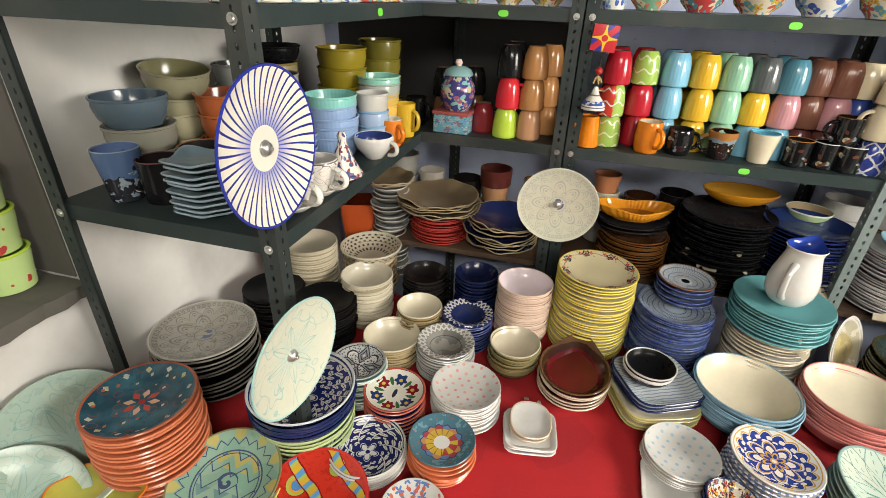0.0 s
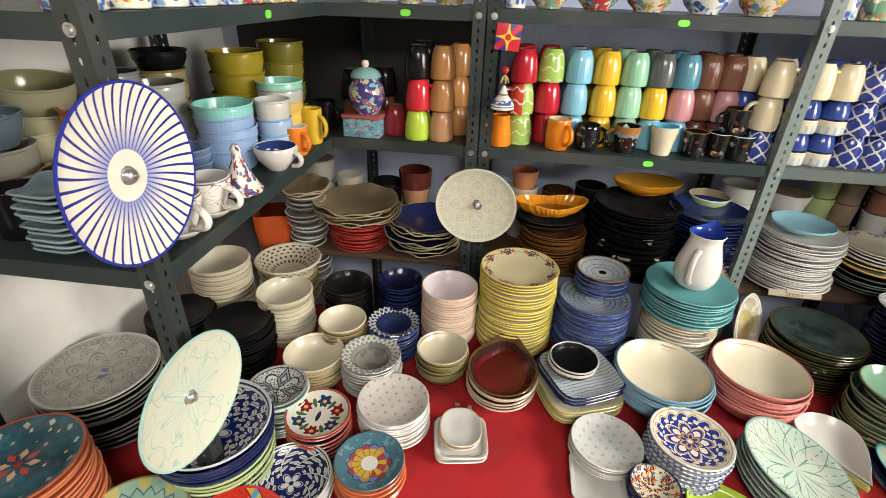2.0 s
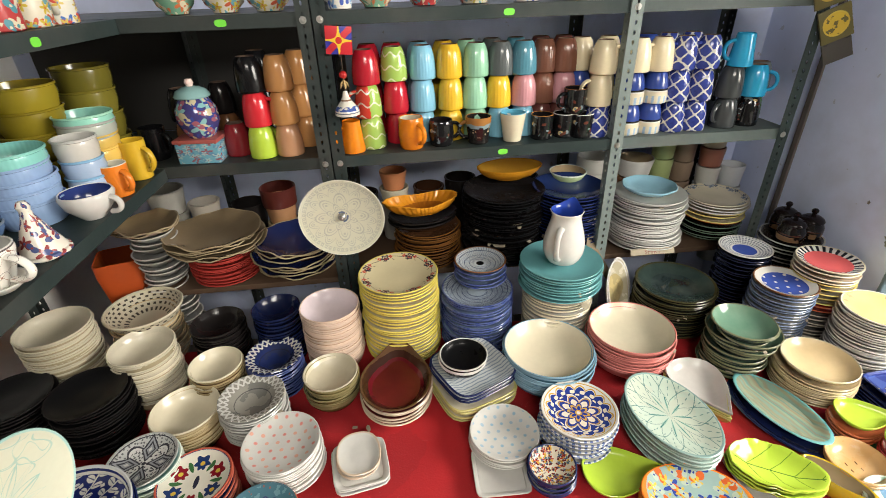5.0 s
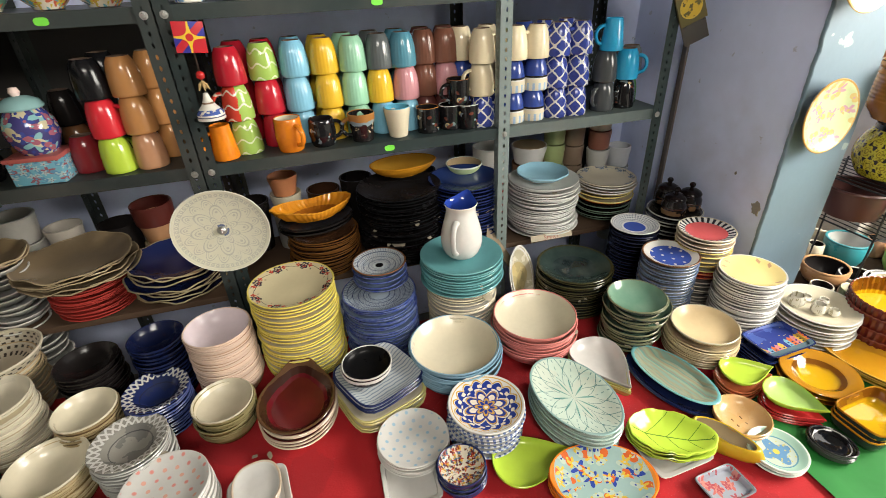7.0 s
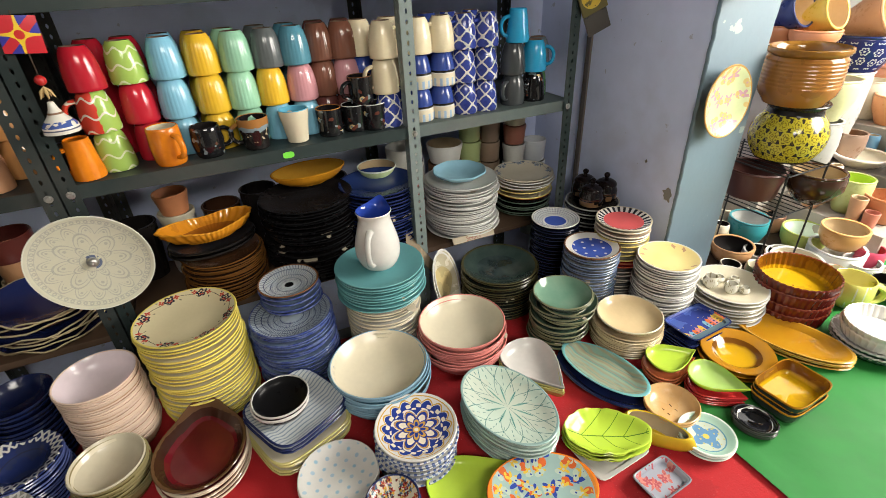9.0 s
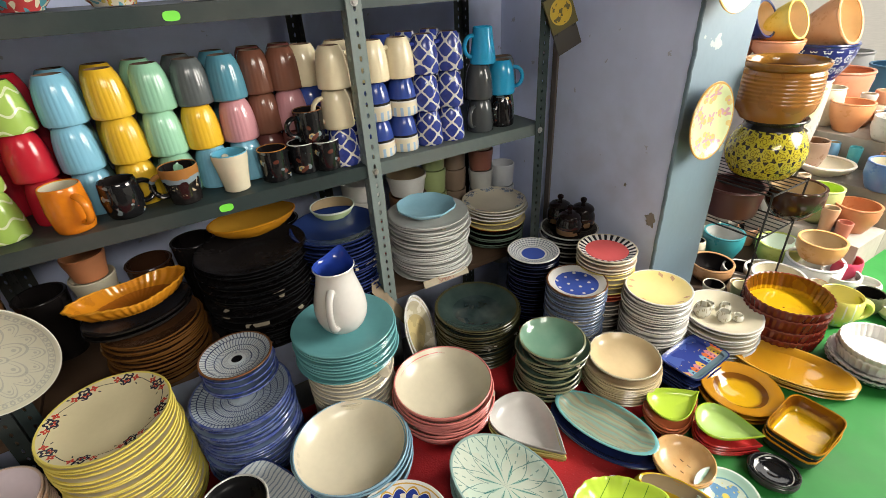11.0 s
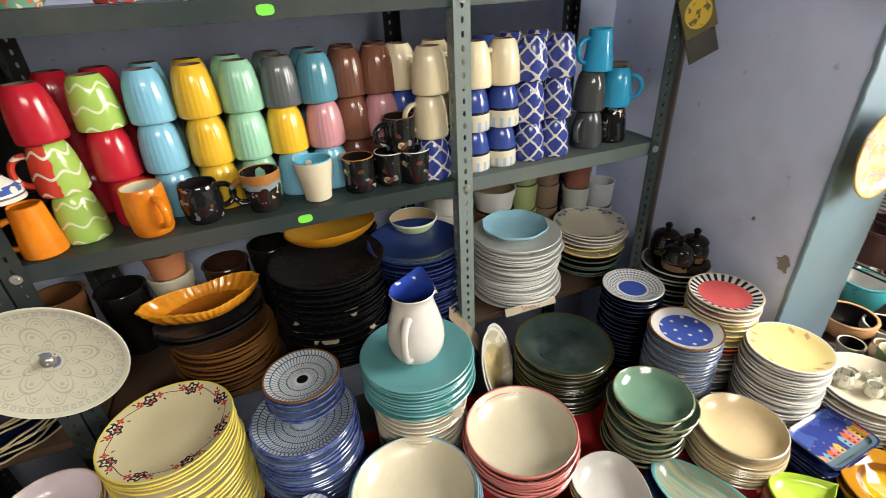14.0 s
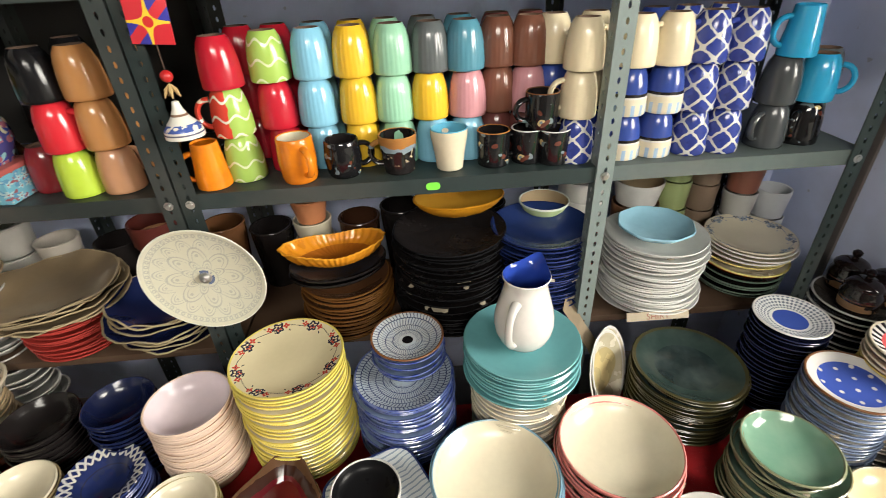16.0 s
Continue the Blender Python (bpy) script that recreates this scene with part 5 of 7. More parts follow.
m_gp = painted("green_zigzag", (0.24, 0.42, 0.32), zigzags)
stack("serving_plate", "green plate painted with zigzags, tilted", -0.665, 0.575, T, 0.49, 3, P(0.132, 0.028), g3(PALE, YELLOW, TEAL), [m_gp, glaze(OLIVE), glaze(TEAL)], tilt=(10, 0))
def bulls_eyes(x, y, z, r, th, noise_at, cells):
    d = cells(14.0, "Distance", 0.5)
    k = (x * 0.8 + y) * 9 + (noise_at(9.0, 1.0) - 0.5) * 0.6
    band, cut = ((k + 0.5).fract() - 0.5).abs(), ((x - y * 0.5) * 26).fract()
    out = [((noise_at(90.0, 2.0) > 0.58) * 0.6, (0.36, 0.015, 0.01))]
    for a, c in ((0.40, (0.32, 0.02, 0.01)), (0.37, (0.36, 0.42, 0.08)), (0.29, (0.58, 0.30, 0.03)), (0.22, (0.08, 0.22, 0.44)), (0.10, (0.40, 0.44, 0.10)), (0.05, (0.05, 0.08, 0.28))):
        out.append((d < a, c))
    return out + [(band < 0.13, (0.56, 0.34, 0.03)), ((band < 0.13) * (cut > 0.45), (0.10, 0.26, 0.50)), ((band < 0.13) * (cut > 0.8), (0.34, 0.42, 0.10)), ((band - 0.13).abs() < 0.018, (0.20, 0.01, 0.01)), (r > 0.118, (0.50, 0.05, 0.02))]


m_rp = painted("red_bulls_eyes", (0.50, 0.03, 0.015), bulls_eyes)
stack("serving_plate", "red plate painted with blue and yellow rings", -0.45, 0.605, T, 0.47, 3, P(0.125, 0.026), g3(RED, RED, RED), [m_rp, glaze(RED), glaze(RED)], tilt=(8, 0))
stack("scalloped_dish", "yellow dish with scalloped edge", -0.90, 0.43, T, 0.50, 3, P(0.11, 0.03), g3(YELLOW, ORANGE, ORANGE), [painted("yellow_green", (0.55, 0.46, 0.08), stained((0.16, 0.32, 0.08), 12)), glaze(ORANGE), glaze(ORANGE)], shape=wavy(10, 0.05))
stack("side_plate", "white side plate with blue flowers", -0.222, 0.64, T, 0.48, 6, P(0.075, 0.02), W, [painted("small_blue_flowers", WHITE, blotches(0.075, [(0.10, 0.2, 0.45), (0.55, 0.14, 0.08)], 45)), glaze(WHITE), glaze(WHITE)])

# ---- lower shelf of the racks ----
L = Z_LOW + 0.001
# underside colour darkened to show shaded gaps down the pile
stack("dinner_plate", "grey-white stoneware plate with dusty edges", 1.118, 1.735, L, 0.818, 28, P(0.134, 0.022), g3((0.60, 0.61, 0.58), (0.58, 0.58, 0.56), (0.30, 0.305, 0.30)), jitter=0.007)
stack("octagonal_bowl", "pale blue octagonal bowl", 1.104, 1.722, 0.815, 0.852, 1, B(0.098, 0.032, 0.5), g3(SKY, SKY, SKY), shape=wavy(8, 0.02), category="bowl")
stack("dinner_plate", "black plate low in the mixed pile", 1.412, 1.758, L, 0.678, 5, P(0.114, 0.022), g3(DARK, (0.10, 0.14, 0.11), BLACK), jitter=0.006)
stack("dinner_plate", "orange-edged plate within the mixed pile", 1.412, 1.757, 0.668, 0.700, 1, P(0.117, 0.022), g3(CREAM, (0.62, 0.14, 0.03), (0.55, 0.12, 0.03)), jitter=0.006)
stack("dinner_plate", "pale yellow plate within the mixed pile", 1.414, 1.758, 0.685, 0.735, 3, P(0.117, 0.022), g3(CREAM, (0.62, 0.53, 0.20), (0.56, 0.46, 0.18)), jitter=0.006)
stack("dinner_plate", "cream plate with dusty rim", 1.412, 1.758, 0.722, 0.772, 4, P(0.118, 0.022), g3(CREAM, WHITE, (0.60, 0.52, 0.36)), [painted("floral_cream", CREAM, rim_flowers(0.122, STEEL, (0.10, 0.12, 0.16))), glaze(CREAM), glaze(CREAM)], top_label="cream plate with grey floral rim", jitter=0.007)
stack("dinner_plate", "dark blue coupe plate", 0.795, 1.735, L, 0.868, 21, P(0.134, 0.026), g3((0.02, 0.04, 0.15), NAVY, DARK), jitter=0.004)
stack("dinner_plate", "large black plate with worn edge", 0.552, 1.745, L, 0.872, 24, P(0.150, 0.025), g3(DARK, BLACK, BLACK, rough=0.25), jitter=0.006)
stack("dinner_plate", "brown plate with amber rim", 0.262, 1.745, L, 0.752, 20, P(0.122, 0.022), g3((0.08, 0.035, 0.016), (0.13, 0.055, 0.014), (0.03, 0.012, 0.007)), jitter=0.006)
stack("dish", "dark brown glossy dish", 0.25, 1.74, 0.752, 0.80, 2, B(0.118, 0.034, 0.5), g3(DARK, DARK, DARK), shape=oval(1.1, 0.85), rz=15, category="dish")
stack("boat_dish", "mustard boat-shaped dish with fluted side", 0.252, 1.742, 0.79, 0.842, 1, B(0.086, 0.046, 0.5), [painted("amber_boat", (0.56, 0.21, 0.014), lambda x, y, z, r, th, noise_at, cells: [((z < 0.02) * 0.8, (0.22, 0.06, 0.01)), ((noise_at(30.0, 3.0) > 0.56) * 0.4, (0.34, 0.11, 0.01))], rough=0.06), glaze((0.60, 0.26, 0.02)), glaze((0.56, 0.22, 0.015))], shape=lambda th: (oval(1.5, 0.80)(th) + 0.22 * max(0.0, -math.cos(th)) ** 14) * (1 + 0.018 * math.cos(30 * th)), lift=lambda th: 0.016 * math.cos(th) ** 2, rz=10, category="dish", segs=180)
# beige darkened in the glaze colour for shade under the upper shelf
m_wav = g3((0.27, 0.20, 0.12), (0.38, 0.30, 0.18), (0.02, 0.025, 0.05))
stack("scalloped_plate", "red earthenware plate", -0.49, 1.745, L, 0.722, 13, P(0.118, 0.02), g3((0.42, 0.05, 0.04), (0.42, 0.05, 0.04), (0.38, 0.04, 0.03)), jitter=0.005)
stack("scalloped_platter", "wavy-edged platter, beige with dark underside", -0.50, 1.735, 0.722, 0.80, 6, P(0.162, 0.03), m_wav, shape=ruffled, lift=ruffle_lift, jitter=0.008)
stack("scalloped_platter", "wavy-edged dark blue platter", -0.225, 1.735, L, 0.742, 8, P(0.142, 0.034), g3(NAVY, (0.42, 0.34, 0.2), BROWN), shape=ruffled, lift=ruffle_lift, jitter=0.012, tilt=(3, 4))
stack("bowl", "grey-white ribbed dish", -0.70, 1.72, T, 0.815, 18, P(0.075, 0.03), g3(GREY, WHITE, GREY), jitter=0.006)
stack("scalloped_plate", "beige wavy-edged plate on the grey pile", -0.705, 1.715, 0.815, 0.852, 2, P(0.105, 0.026), g3((0.28, 0.2, 0.11), (0.4, 0.32, 0.2), BEIGE), shape=ruffled, lift=ruffle_lift)
stack("boat_dish", "mustard boat-shaped dish", 0.584, 1.80, 0.876, 0.935, 1, B(0.092, 0.05, 0.45), g3((0.5, 0.26, 0.03), MUSTARD, MUSTARD), shape=oval(1.35, 0.85), rz=5, category="dish")
stack("bowl", "pale green bowl with cream inside", 0.835, 1.86, 0.8, 0.875, 1, B(0.072, 0.05, 0.5), g3(SAND, PALE, (0.38, 0.48, 0.26)), category="bowl")


# ---- plates bolted to the posts ----
def bolted_plate(x, y, z, r, facing, mats, label, tip=0.0):
    prof = [(0, 0.0, 2), (r * 0.5, 0.0, 2)] + [(r * q, 0.022 * q ** 2.6 - 0.004, 2) for q in (0.65, 0.8, 0.92, 0.99)] + [(r, 0.0195, 1), (r * 0.995, 0.022, 1), (r * 0.975, 0.0218, 1)]
    prof += [(r * q, 0.0045 + 0.0165 * q ** 2.6, 0) for q in (0.93, 0.86, 0.78, 0.70, 0.60, 0.48, 0.34, 0.18)] + [(0, 0.0045, 0)]
    me = finish("display_plate", turned(prof, 96), mats)
    ob = new("display_plate", me)
    ob.matrix_world = pose(x, y, z, 0, 0, facing) @ pose(0, 0, 0, 90 + tip, 0, 0)
    tagged(ob, label, "plate", "plates bolted to the posts")
    bm = bmesh.new()
    turned([(0, 0.0045), (0.0145, 0.0045), (0.0145, 0.0062), (0.0125, 0.0068), (0.0125, 0.0095), (0.0105, 0.0135), (0.006, 0.0160), (0, 0.0165)], 28, bm=bm)
    turned([(0, 0.0160), (0.0035, 0.0160), (0.0035, 0.0200), (0.0025, 0.0210), (0, 0.0210)], 14, bm=bm)
    part("bolt", bm, M_BOLT, ob, "zinc bolt and washer")
    return ob


m_str = painted("blue_spokes", (0.62, 0.59, 0.51), stripes_radial(0.136, (0.02, 0.025, 0.20), 44, 0.285), rough=0.1)
bolted_plate(-0.505, 0.677, 1.263, 0.136, 90, [m_str, glaze((0.02, 0.03, 0.25)), glaze(CREAM)], "white plate with swirling blue spokes and blue rim")
m_ld = painted("pale_leaf_lines", (0.57, 0.60, 0.48), star_drawing(0.134, (0.22, 0.46, 0.44)), rough=0.1)
bolted_plate(-0.503, 0.664, 0.826, 0.134, 83, [m_ld, glaze((0.34, 0.56, 0.52)), glaze(PALE)], "pale green plate with fine leaf drawing", 4)
m_wh = painted("grey_rosette", (0.55, 0.54, 0.42), lotus(0.138, (0.33, 0.34, 0.31)), rough=0.12)
bolted_plate(-0.024, 1.588, 0.875, 0.138, 0, [m_wh, glaze((0.6, 0.6, 0.52)), glaze(CREAM)], "cream plate with engraved grey rosette", 3)

# ---- the white jug ----
outer = [(0.030, 0.003), (0.044, 0.0), (0.050, 0.004), (0.058, 0.016), (0.0655, 0.036), (0.068, 0.056), (0.0665, 0.078), (0.062, 0.100), (0.056, 0.122), (0.0505, 0.142), (0.0475, 0.156), (0.0475, 0.166), (0.050, 0.176), (0.0525, 0.181)]
jug_prof = [(0, 0.004, 0)] + [(r, z, 0) for r, z in outer] + [(0.0510, 0.1835, 0), (0.0490, 0.181, 1)] + [(r - 0.0042, z + 0.001, 1) for r, z in reversed(outer[4:13])] + [(0.05, 0.02, 1), (0, 0.012, 1)]
bm = turned(jug_prof, 64)
for v in bm.verts:
    if v.co.z > 0.135:
        f = max(0.0, (v.co.z - 0.135) / 0.047)
        a = max(0.0, math.cos(math.atan2(v.co.y, v.co.x))) ** 7
        v.co.x += 0.024 * f * f * a
        v.co.z += 0.013 * f * a
        v.co.y *= 1.0 - 0.12 * f * a
jug = part("jug", bm, [glaze(WHITE, 0.07), glaze((0.02, 0.05, 0.30), 0.07)])
jug.matrix_world = pose(0.695, 1.472, 0.709, 0, 0, 55)
tagged(jug, "glossy white jug with cobalt blue inside, on teal plates", "jug")
grip = [(-0.062, 0, 0.034), (-0.073, 0, 0.038), (-0.083, 0, 0.052), (-0.088, 0, 0.072), (-0.088, 0, 0.094), (-0.083, 0, 0.114), (-0.073, 0, 0.128), (-0.060, 0, 0.134), (-0.049, 0, 0.135)]
part("handle", tube(bmesh.new(), grip, [0.0095, 0.0085, 0.0075, 0.007, 0.007, 0.007, 0.0075, 0.0085, 0.0095], 12, flat=1.25), glaze(WHITE, 0.07), jug)

# ---- mugs ----
Z = Z_MID + 0.001
RIB = wavy(26, 0.016)
G = glaze


def tone(c):
    return [G(c), G(c), G(c)]


def wave_lines(ink):
    return lambda x, y, z, r, th, noise_at, cells: [((((z * 26 + (th * 6).sin() * 0.16).fract() - 0.5).abs() < 0.07), ink)]


def lattice(x, y, z, r, th, noise_at, cells):
    wob = (noise_at(55, 1.0) - 0.5) * 0.9
    u, v = th * 2.5 + z * 72 + wob, th * 2.5 - z * 72 - wob
    a, b = u.sin().abs(), v.sin().abs()
    return [((noise_at(40, 2.0) > 0.55) * 0.5, (0.02, 0.03, 0.15)), ((a < 0.23).op("MAXIMUM", b < 0.23).op("MAXIMUM", ((a * a + b * b) < 0.30) * ((a * a + b * b) > 0.10)), (0.56, 0.56, 0.54))]


def banded(x, y, z, r, th, noise_at, cells):
    return [(z > 0.058, CREAM), ((z > 0.074) * ((th * 13).sin() > 0.25), (0.30, 0.42, 0.58)), (z.band(0.052, 0.058), DARK), (z.band(0.058, 0.062), WHITE)]


def splashes(colours, size=28.0):
    def f(x, y, z, r, th, noise_at, cells):
        return [((noise_at(size * (0.6 + 0.3 * i), 1.0) > 0.68), c) for i, c in enumerate(colours)]
    return f


M_LIMEW = painted("lime_waves", (0.32, 0.48, 0.10), wave_lines((0.60, 0.66, 0.42)))
M_REDW = painted("red_waves", (0.55, 0.05, 0.03), lambda x, y, z, r, th, noise_at, cells: [((x + (noise_at(40) - 0.5) * 0.02) < 0.004, (0.32, 0.48, 0.10))] + wave_lines((0.66, 0.62, 0.5))(x, y, z, r, th, noise_at, cells))
M_LAT = painted("blue_lattice", (0.03, 0.05, 0.26), lattice)
M_BAND = painted("blue_bands", (0.03, 0.06, 0.26), banded)
M_DSP = painted("dark_splashes", BLACK, splashes([(0.45, 0.34, 0.16), (0.10, 0.03, 0.02), (0.14, 0.18, 0.20)], 42), rough=0.06)
M_DRIP = painted("brown_drip", DARK, lambda x, y, z, r, th, noise_at, cells: [((z + noise_at(40) * 0.03) > 0.078, (0.34, 0.15, 0.04)), ((noise_at(70) > 0.64) * (z < 0.06), (0.44, 0.36, 0.24)), ((z + noise_at(40) * 0.03).band(0.068, 0.078), (0.20, 0.26, 0.30))], rough=0.06)
M_ORSP = painted("orange_streaks", (0.72, 0.22, 0.01), stained((0.30, 0.05, 0.01), 26.0, 0.35))
LILACB, MINTC, SKYB, YELM, DUSTY = (0.52, 0.25, 0.28), (0.30, 0.58, 0.40), (0.20, 0.46, 0.62), (0.68, 0.42, 0.03), (0.09, 0.27, 0.36)
GREYM, MARM, BROWNP, REDM = (0.11, 0.125, 0.13), (0.14, 0.045, 0.04), (0.17, 0.07, 0.045), (0.45, 0.015, 0.03)
TANM, CREAMM = (0.42, 0.20, 0.07), (0.66, 0.58, 0.40)
LW, RW, LT, BN = [G(CREAM), M_LIMEW, M_LIMEW], [G(CREAM), M_REDW, M_REDW], [G(WHITE), M_LAT, M_LAT], [G(CREAM), M_BAND, M_BAND]


def column(x, y, kinds, label, ribbed=True, turns=(75, 105, 90), dr=0.0):
    """Mugs piled upside down, from the shelf up."""
    for i, mats in enumerate(kinds):
        m = mats if isinstance(mats, list) else tone(mats)
        if mats is None:
            continue
        mug(x + random.uniform(-0.003, 0.003), y + random.uniform(-0.003, 0.003), Z + 0.0985 * i, m, 0.027 + dr, 0.042 + dr, 0.098, label, False, turns[i % 3], RIB if ribbed else circle, 0.0045, key="r" if ribbed else "p")


YC = 1.735
column(0.096, 1.69, [LW, RW, REDM], "lime and red mug with white waves, upside down", False, (90, 195, 100))
column(0.185, YC, [REDM, REDM, LW], "red mug turned upside down in a column", False)
column(0.272, YC, [SKYB, SKYB, SKYB], "sky blue fluted mug turned upside down")
column(0.359, YC, [YELM, YELM, YELM], "golden yellow fluted mug turned upside down")
column(0.443, YC, [MINTC, MINTC, MINTC], "mint green fluted mug turned upside down")
column(0.522, YC, [SKYB, YELM, GREYM], "fluted mug in a mixed column, upside down")
column(0.602, YC, [SKYB, LILACB, DUSTY], "dusty blue fluted mug turned upside down")
column(0.672, 1.76, [MARM, BROWNP, BROWNP], "maroon fluted mug turned upside down")
column(0.742, 1.75, [MARM, LILACB, BROWNP], "maroon fluted mug turned upside down beside pink ones")
for k, c in enumerate((REDM, LIME, SKYB, YELM, MINTC, GREYM, DUSTY, MARM, MARM)):
    column(0.10 + 0.083 * k, 1.835, [c if k != 1 else REDM] * 3, "fluted mug in the shelf's second row", True)
for x0, kinds in ((0.835, [LT, CREAMM, CREAMM]), (0.945, [BN, BN, CREAMM]), (1.022, [BN, BN, CREAMM]), (1.100, [LT, LT, LT]), (1.178, [LT, LT, LT])):
    column(x0, 1.665, kinds, "blue and white patterned mug, upside down" if kinds[0] is not None else "", False, (100, 185, 5) if x0 < 0.9 else (100, 80, 190), -0.001)
column(0.885, 1.76, [LT, tone(CREAMM), tone(CREAMM)], "cream mug behind the patterned ones", False)
column(0.80, 1.76, [LT, tone(BLUE), tone(CREAMM)], "cream and blue mugs in a column", False)
for x0 in (0.945, 1.022, 1.10, 1.178):
    column(x0, 1.765, [BN if x0 < 1.08 else LT] * 3, "blue and white mug in the second row", False)
column(1.292, 1.672, [(0.05, 0.056, 0.06), (0.05, 0.056, 0.06)], "charcoal grey mug turned upside down", False, (205, 40, 0))
mug(1.300, 1.668, Z + 0.197, tone((0.02, 0.28, 0.50)), 0.028, 0.038, 0.098, "bright turquoise mug on top of the grey ones", False, 170)
column(1.378, 1.680, [[G(DARK), M_DSP, M_DSP], (0.02, 0.28, 0.50)], "turquoise mug on a dark one", False, (215, -40, 0))
column(1.425, 1.735, [(0.06, 0.20, 0.06), GREYM], "dark green mug against the rack's end", False)
# upright mugs along the shelf's front
mug(0.222, 1.648, Z, [G(CREAM), M_ORSP, M_ORSP], 0.036, 0.038, 0.098, "orange mug with dark streaks", True, -55, belly=0.004)
mug(0.318, 1.660, Z, [G(DARK), M_DSP, M_DSP], 0.034, 0.037, 0.082, "black glossy mug with amber patches", True, 20, belly=0.006)
mug(0.440, 1.660, Z, [G(DARK), M_DRIP, M_DRIP], 0.033, 0.042, 0.086, "dark mug with dripping brown glaze", True, 175)
mug(0.553, 1.660, Z, [G((0.12, 0.42, 0.60)), G((0.12, 0.42, 0.60)), G((0.68, 0.62, 0.46))], 0.030, 0.041, 0.092, "cream mug with sky blue inside", True, 100, name="tumbler")
mug(0.652, 1.665, Z, [G(DARK), M_DRIP, M_DSP], 0.035, 0.037, 0.080, "dark mug with brown splashes", True, 10)
mug(0.730, 1.672, Z, [G(DARK), G(WHITE), M_DSP], 0.034, 0.037, 0.078, "black mug with speckled pattern", True, 170)
mug(0.785, 1.655, Z, [G(DARK), G(WHITE), M_DSP], 0.034, 0.037, 0.078, "black mug with amber drops", True, 15)
mug(0.757, 1.665, Z + 0.0785, [G(DARK), G(BROWN), M_DSP], 0.034, 0.037, 0.078, "dark mug stacked on two others", True, 190)
mug(0.036, 1.648, Z, [G(CREAM), M_ORSP, M_ORSP], 0.028, 0.037, 0.098, "orange mug turned upside down by the post", False, 200)
# corner bay
column(-0.242, 1.66, [LIME, (0.50, 0.02, 0.03), BLACK], "lime, red and black mugs in a column", False, (60, -10, 90))
column(-0.160, 1.668, [(0.46, 0.24, 0.13), TANM, TANM], "tan mug in a column, upside down", False)
column(-0.118, 1.76, [TANM, TANM, TANM], "tan mug behind the column", False)
column(-0.245, 1.80, [BLACK, BLACK, BLACK], "black mug behind the column", False)
column(-0.33, 1.70, [(0.20, 0.015, 0.02)], "dark red mug in the corner bay", False)
column(-0.40, 1.86, [BROWN, DARK], "dark mug in the shelf's shade", False)
column(-0.50, 1.78, [BROWN, BLACK], "dark brown mug in the shelf's shade", False)

# ---- painted jar on its box ----
M_JAR = painted("jar_flowers", (0.05, 0.045, 0.16), blotches(9.0, [(0.20, 0.40, 0.42), (0.50, 0.45, 0.30), (0.04, 0.06, 0.25), (0.30, 0.10, 0.14)], 19), wrap=0.045, rough=0.1)
M_BOXP = painted("box_flowers", (0.14, 0.36, 0.46), blotches(9.0, [(0.26, 0.10, 0.12), (0.10, 0.25, 0.38), (0.32, 0.46, 0.48)], 42), wrap=0.045, rough=0.2)
bm = boxes((-0.062, 0.062, -0.05, 0.05, 0, 0.062), bevel=0.003)
gift = part("painted_box", bm, M_BOXP)
gift.matrix_world = pose(-0.425, 1.665, Z, 0, 0, -4)
tagged(gift, "small box painted with blue flowers", "box")
part("lid", boxes((-0.066, 0.066, -0.054, 0.054, 0.0622, 0.074), bevel=0.003), glaze((0.40, 0.10, 0.09), 0.3), gift, "red-edged lid")
jar_prof = [(0, 0.002), (0.032, 0), (0.036, 0.006), (0.048, 0.035), (0.046, 0.062), (0.034, 0.085), (0.031, 0.09), (0.028, 0.088), (0.028, 0.07), (0, 0.05)]
jar_prof = [(r * 1.28, z * 1.28) for r, z in jar_prof]
jar = part("ginger_jar", turned(jar_prof, 40), M_JAR)
jar.matrix_world = pose(-0.418, 1.668, Z + 0.0745)
tagged(jar, "painted ginger jar with flowers, standing on a box", "jar")
part("lid", turned([(0, 0.113), (0.049, 0.114), (0.051, 0.118), (0.043, 0.133), (0.023, 0.143), (0, 0.146)], 32), glaze((0.22, 0.38, 0.38)), jar, "pale green lid")
part("knob", turned([(0, 0.143), (0.008, 0.144), (0.013, 0.154), (0.009, 0.165), (0, 0.167)], 16), glaze((0.7, 0.55, 0.5)), jar)

# ---- side rack, middle shelf ----
stack("bowl", "blue-grey fluted bowl", -0.690, 1.262, Z, 1.245, 5, B(0.076, 0.06, 0.80), g3((0.28, 0.40, 0.62), (0.28, 0.40, 0.62), (0.26, 0.38, 0.60)), g3((0.20, 0.50, 0.44), (0.22, 0.52, 0.46), (0.20, 0.48, 0.44)), category="bowl", top_label="mint green bowl on blue ones", shape=wavy(40, 0.004), segs=160)
stack("bowl", "grey and blue small bowl", -0.615, 1.385, Z, 1.235, 3, B(0.050, 0.068, 0.80), g3((0.3, 0.42, 0.6), LBLUE, (0.36, 0.46, 0.62)), g3(WHITE, WHITE, (0.60, 0.57, 0.52)), category="bowl", top_label="white small bowl on the pile")
stack("bowl", "yellow small bowl", -0.640, 1.50, Z, 1.215, 3, B(0.066, 0.058, 0.80), g3(YELM, (0.62, 0.42, 0.10), (0.62, 0.42, 0.10)), category="bowl")
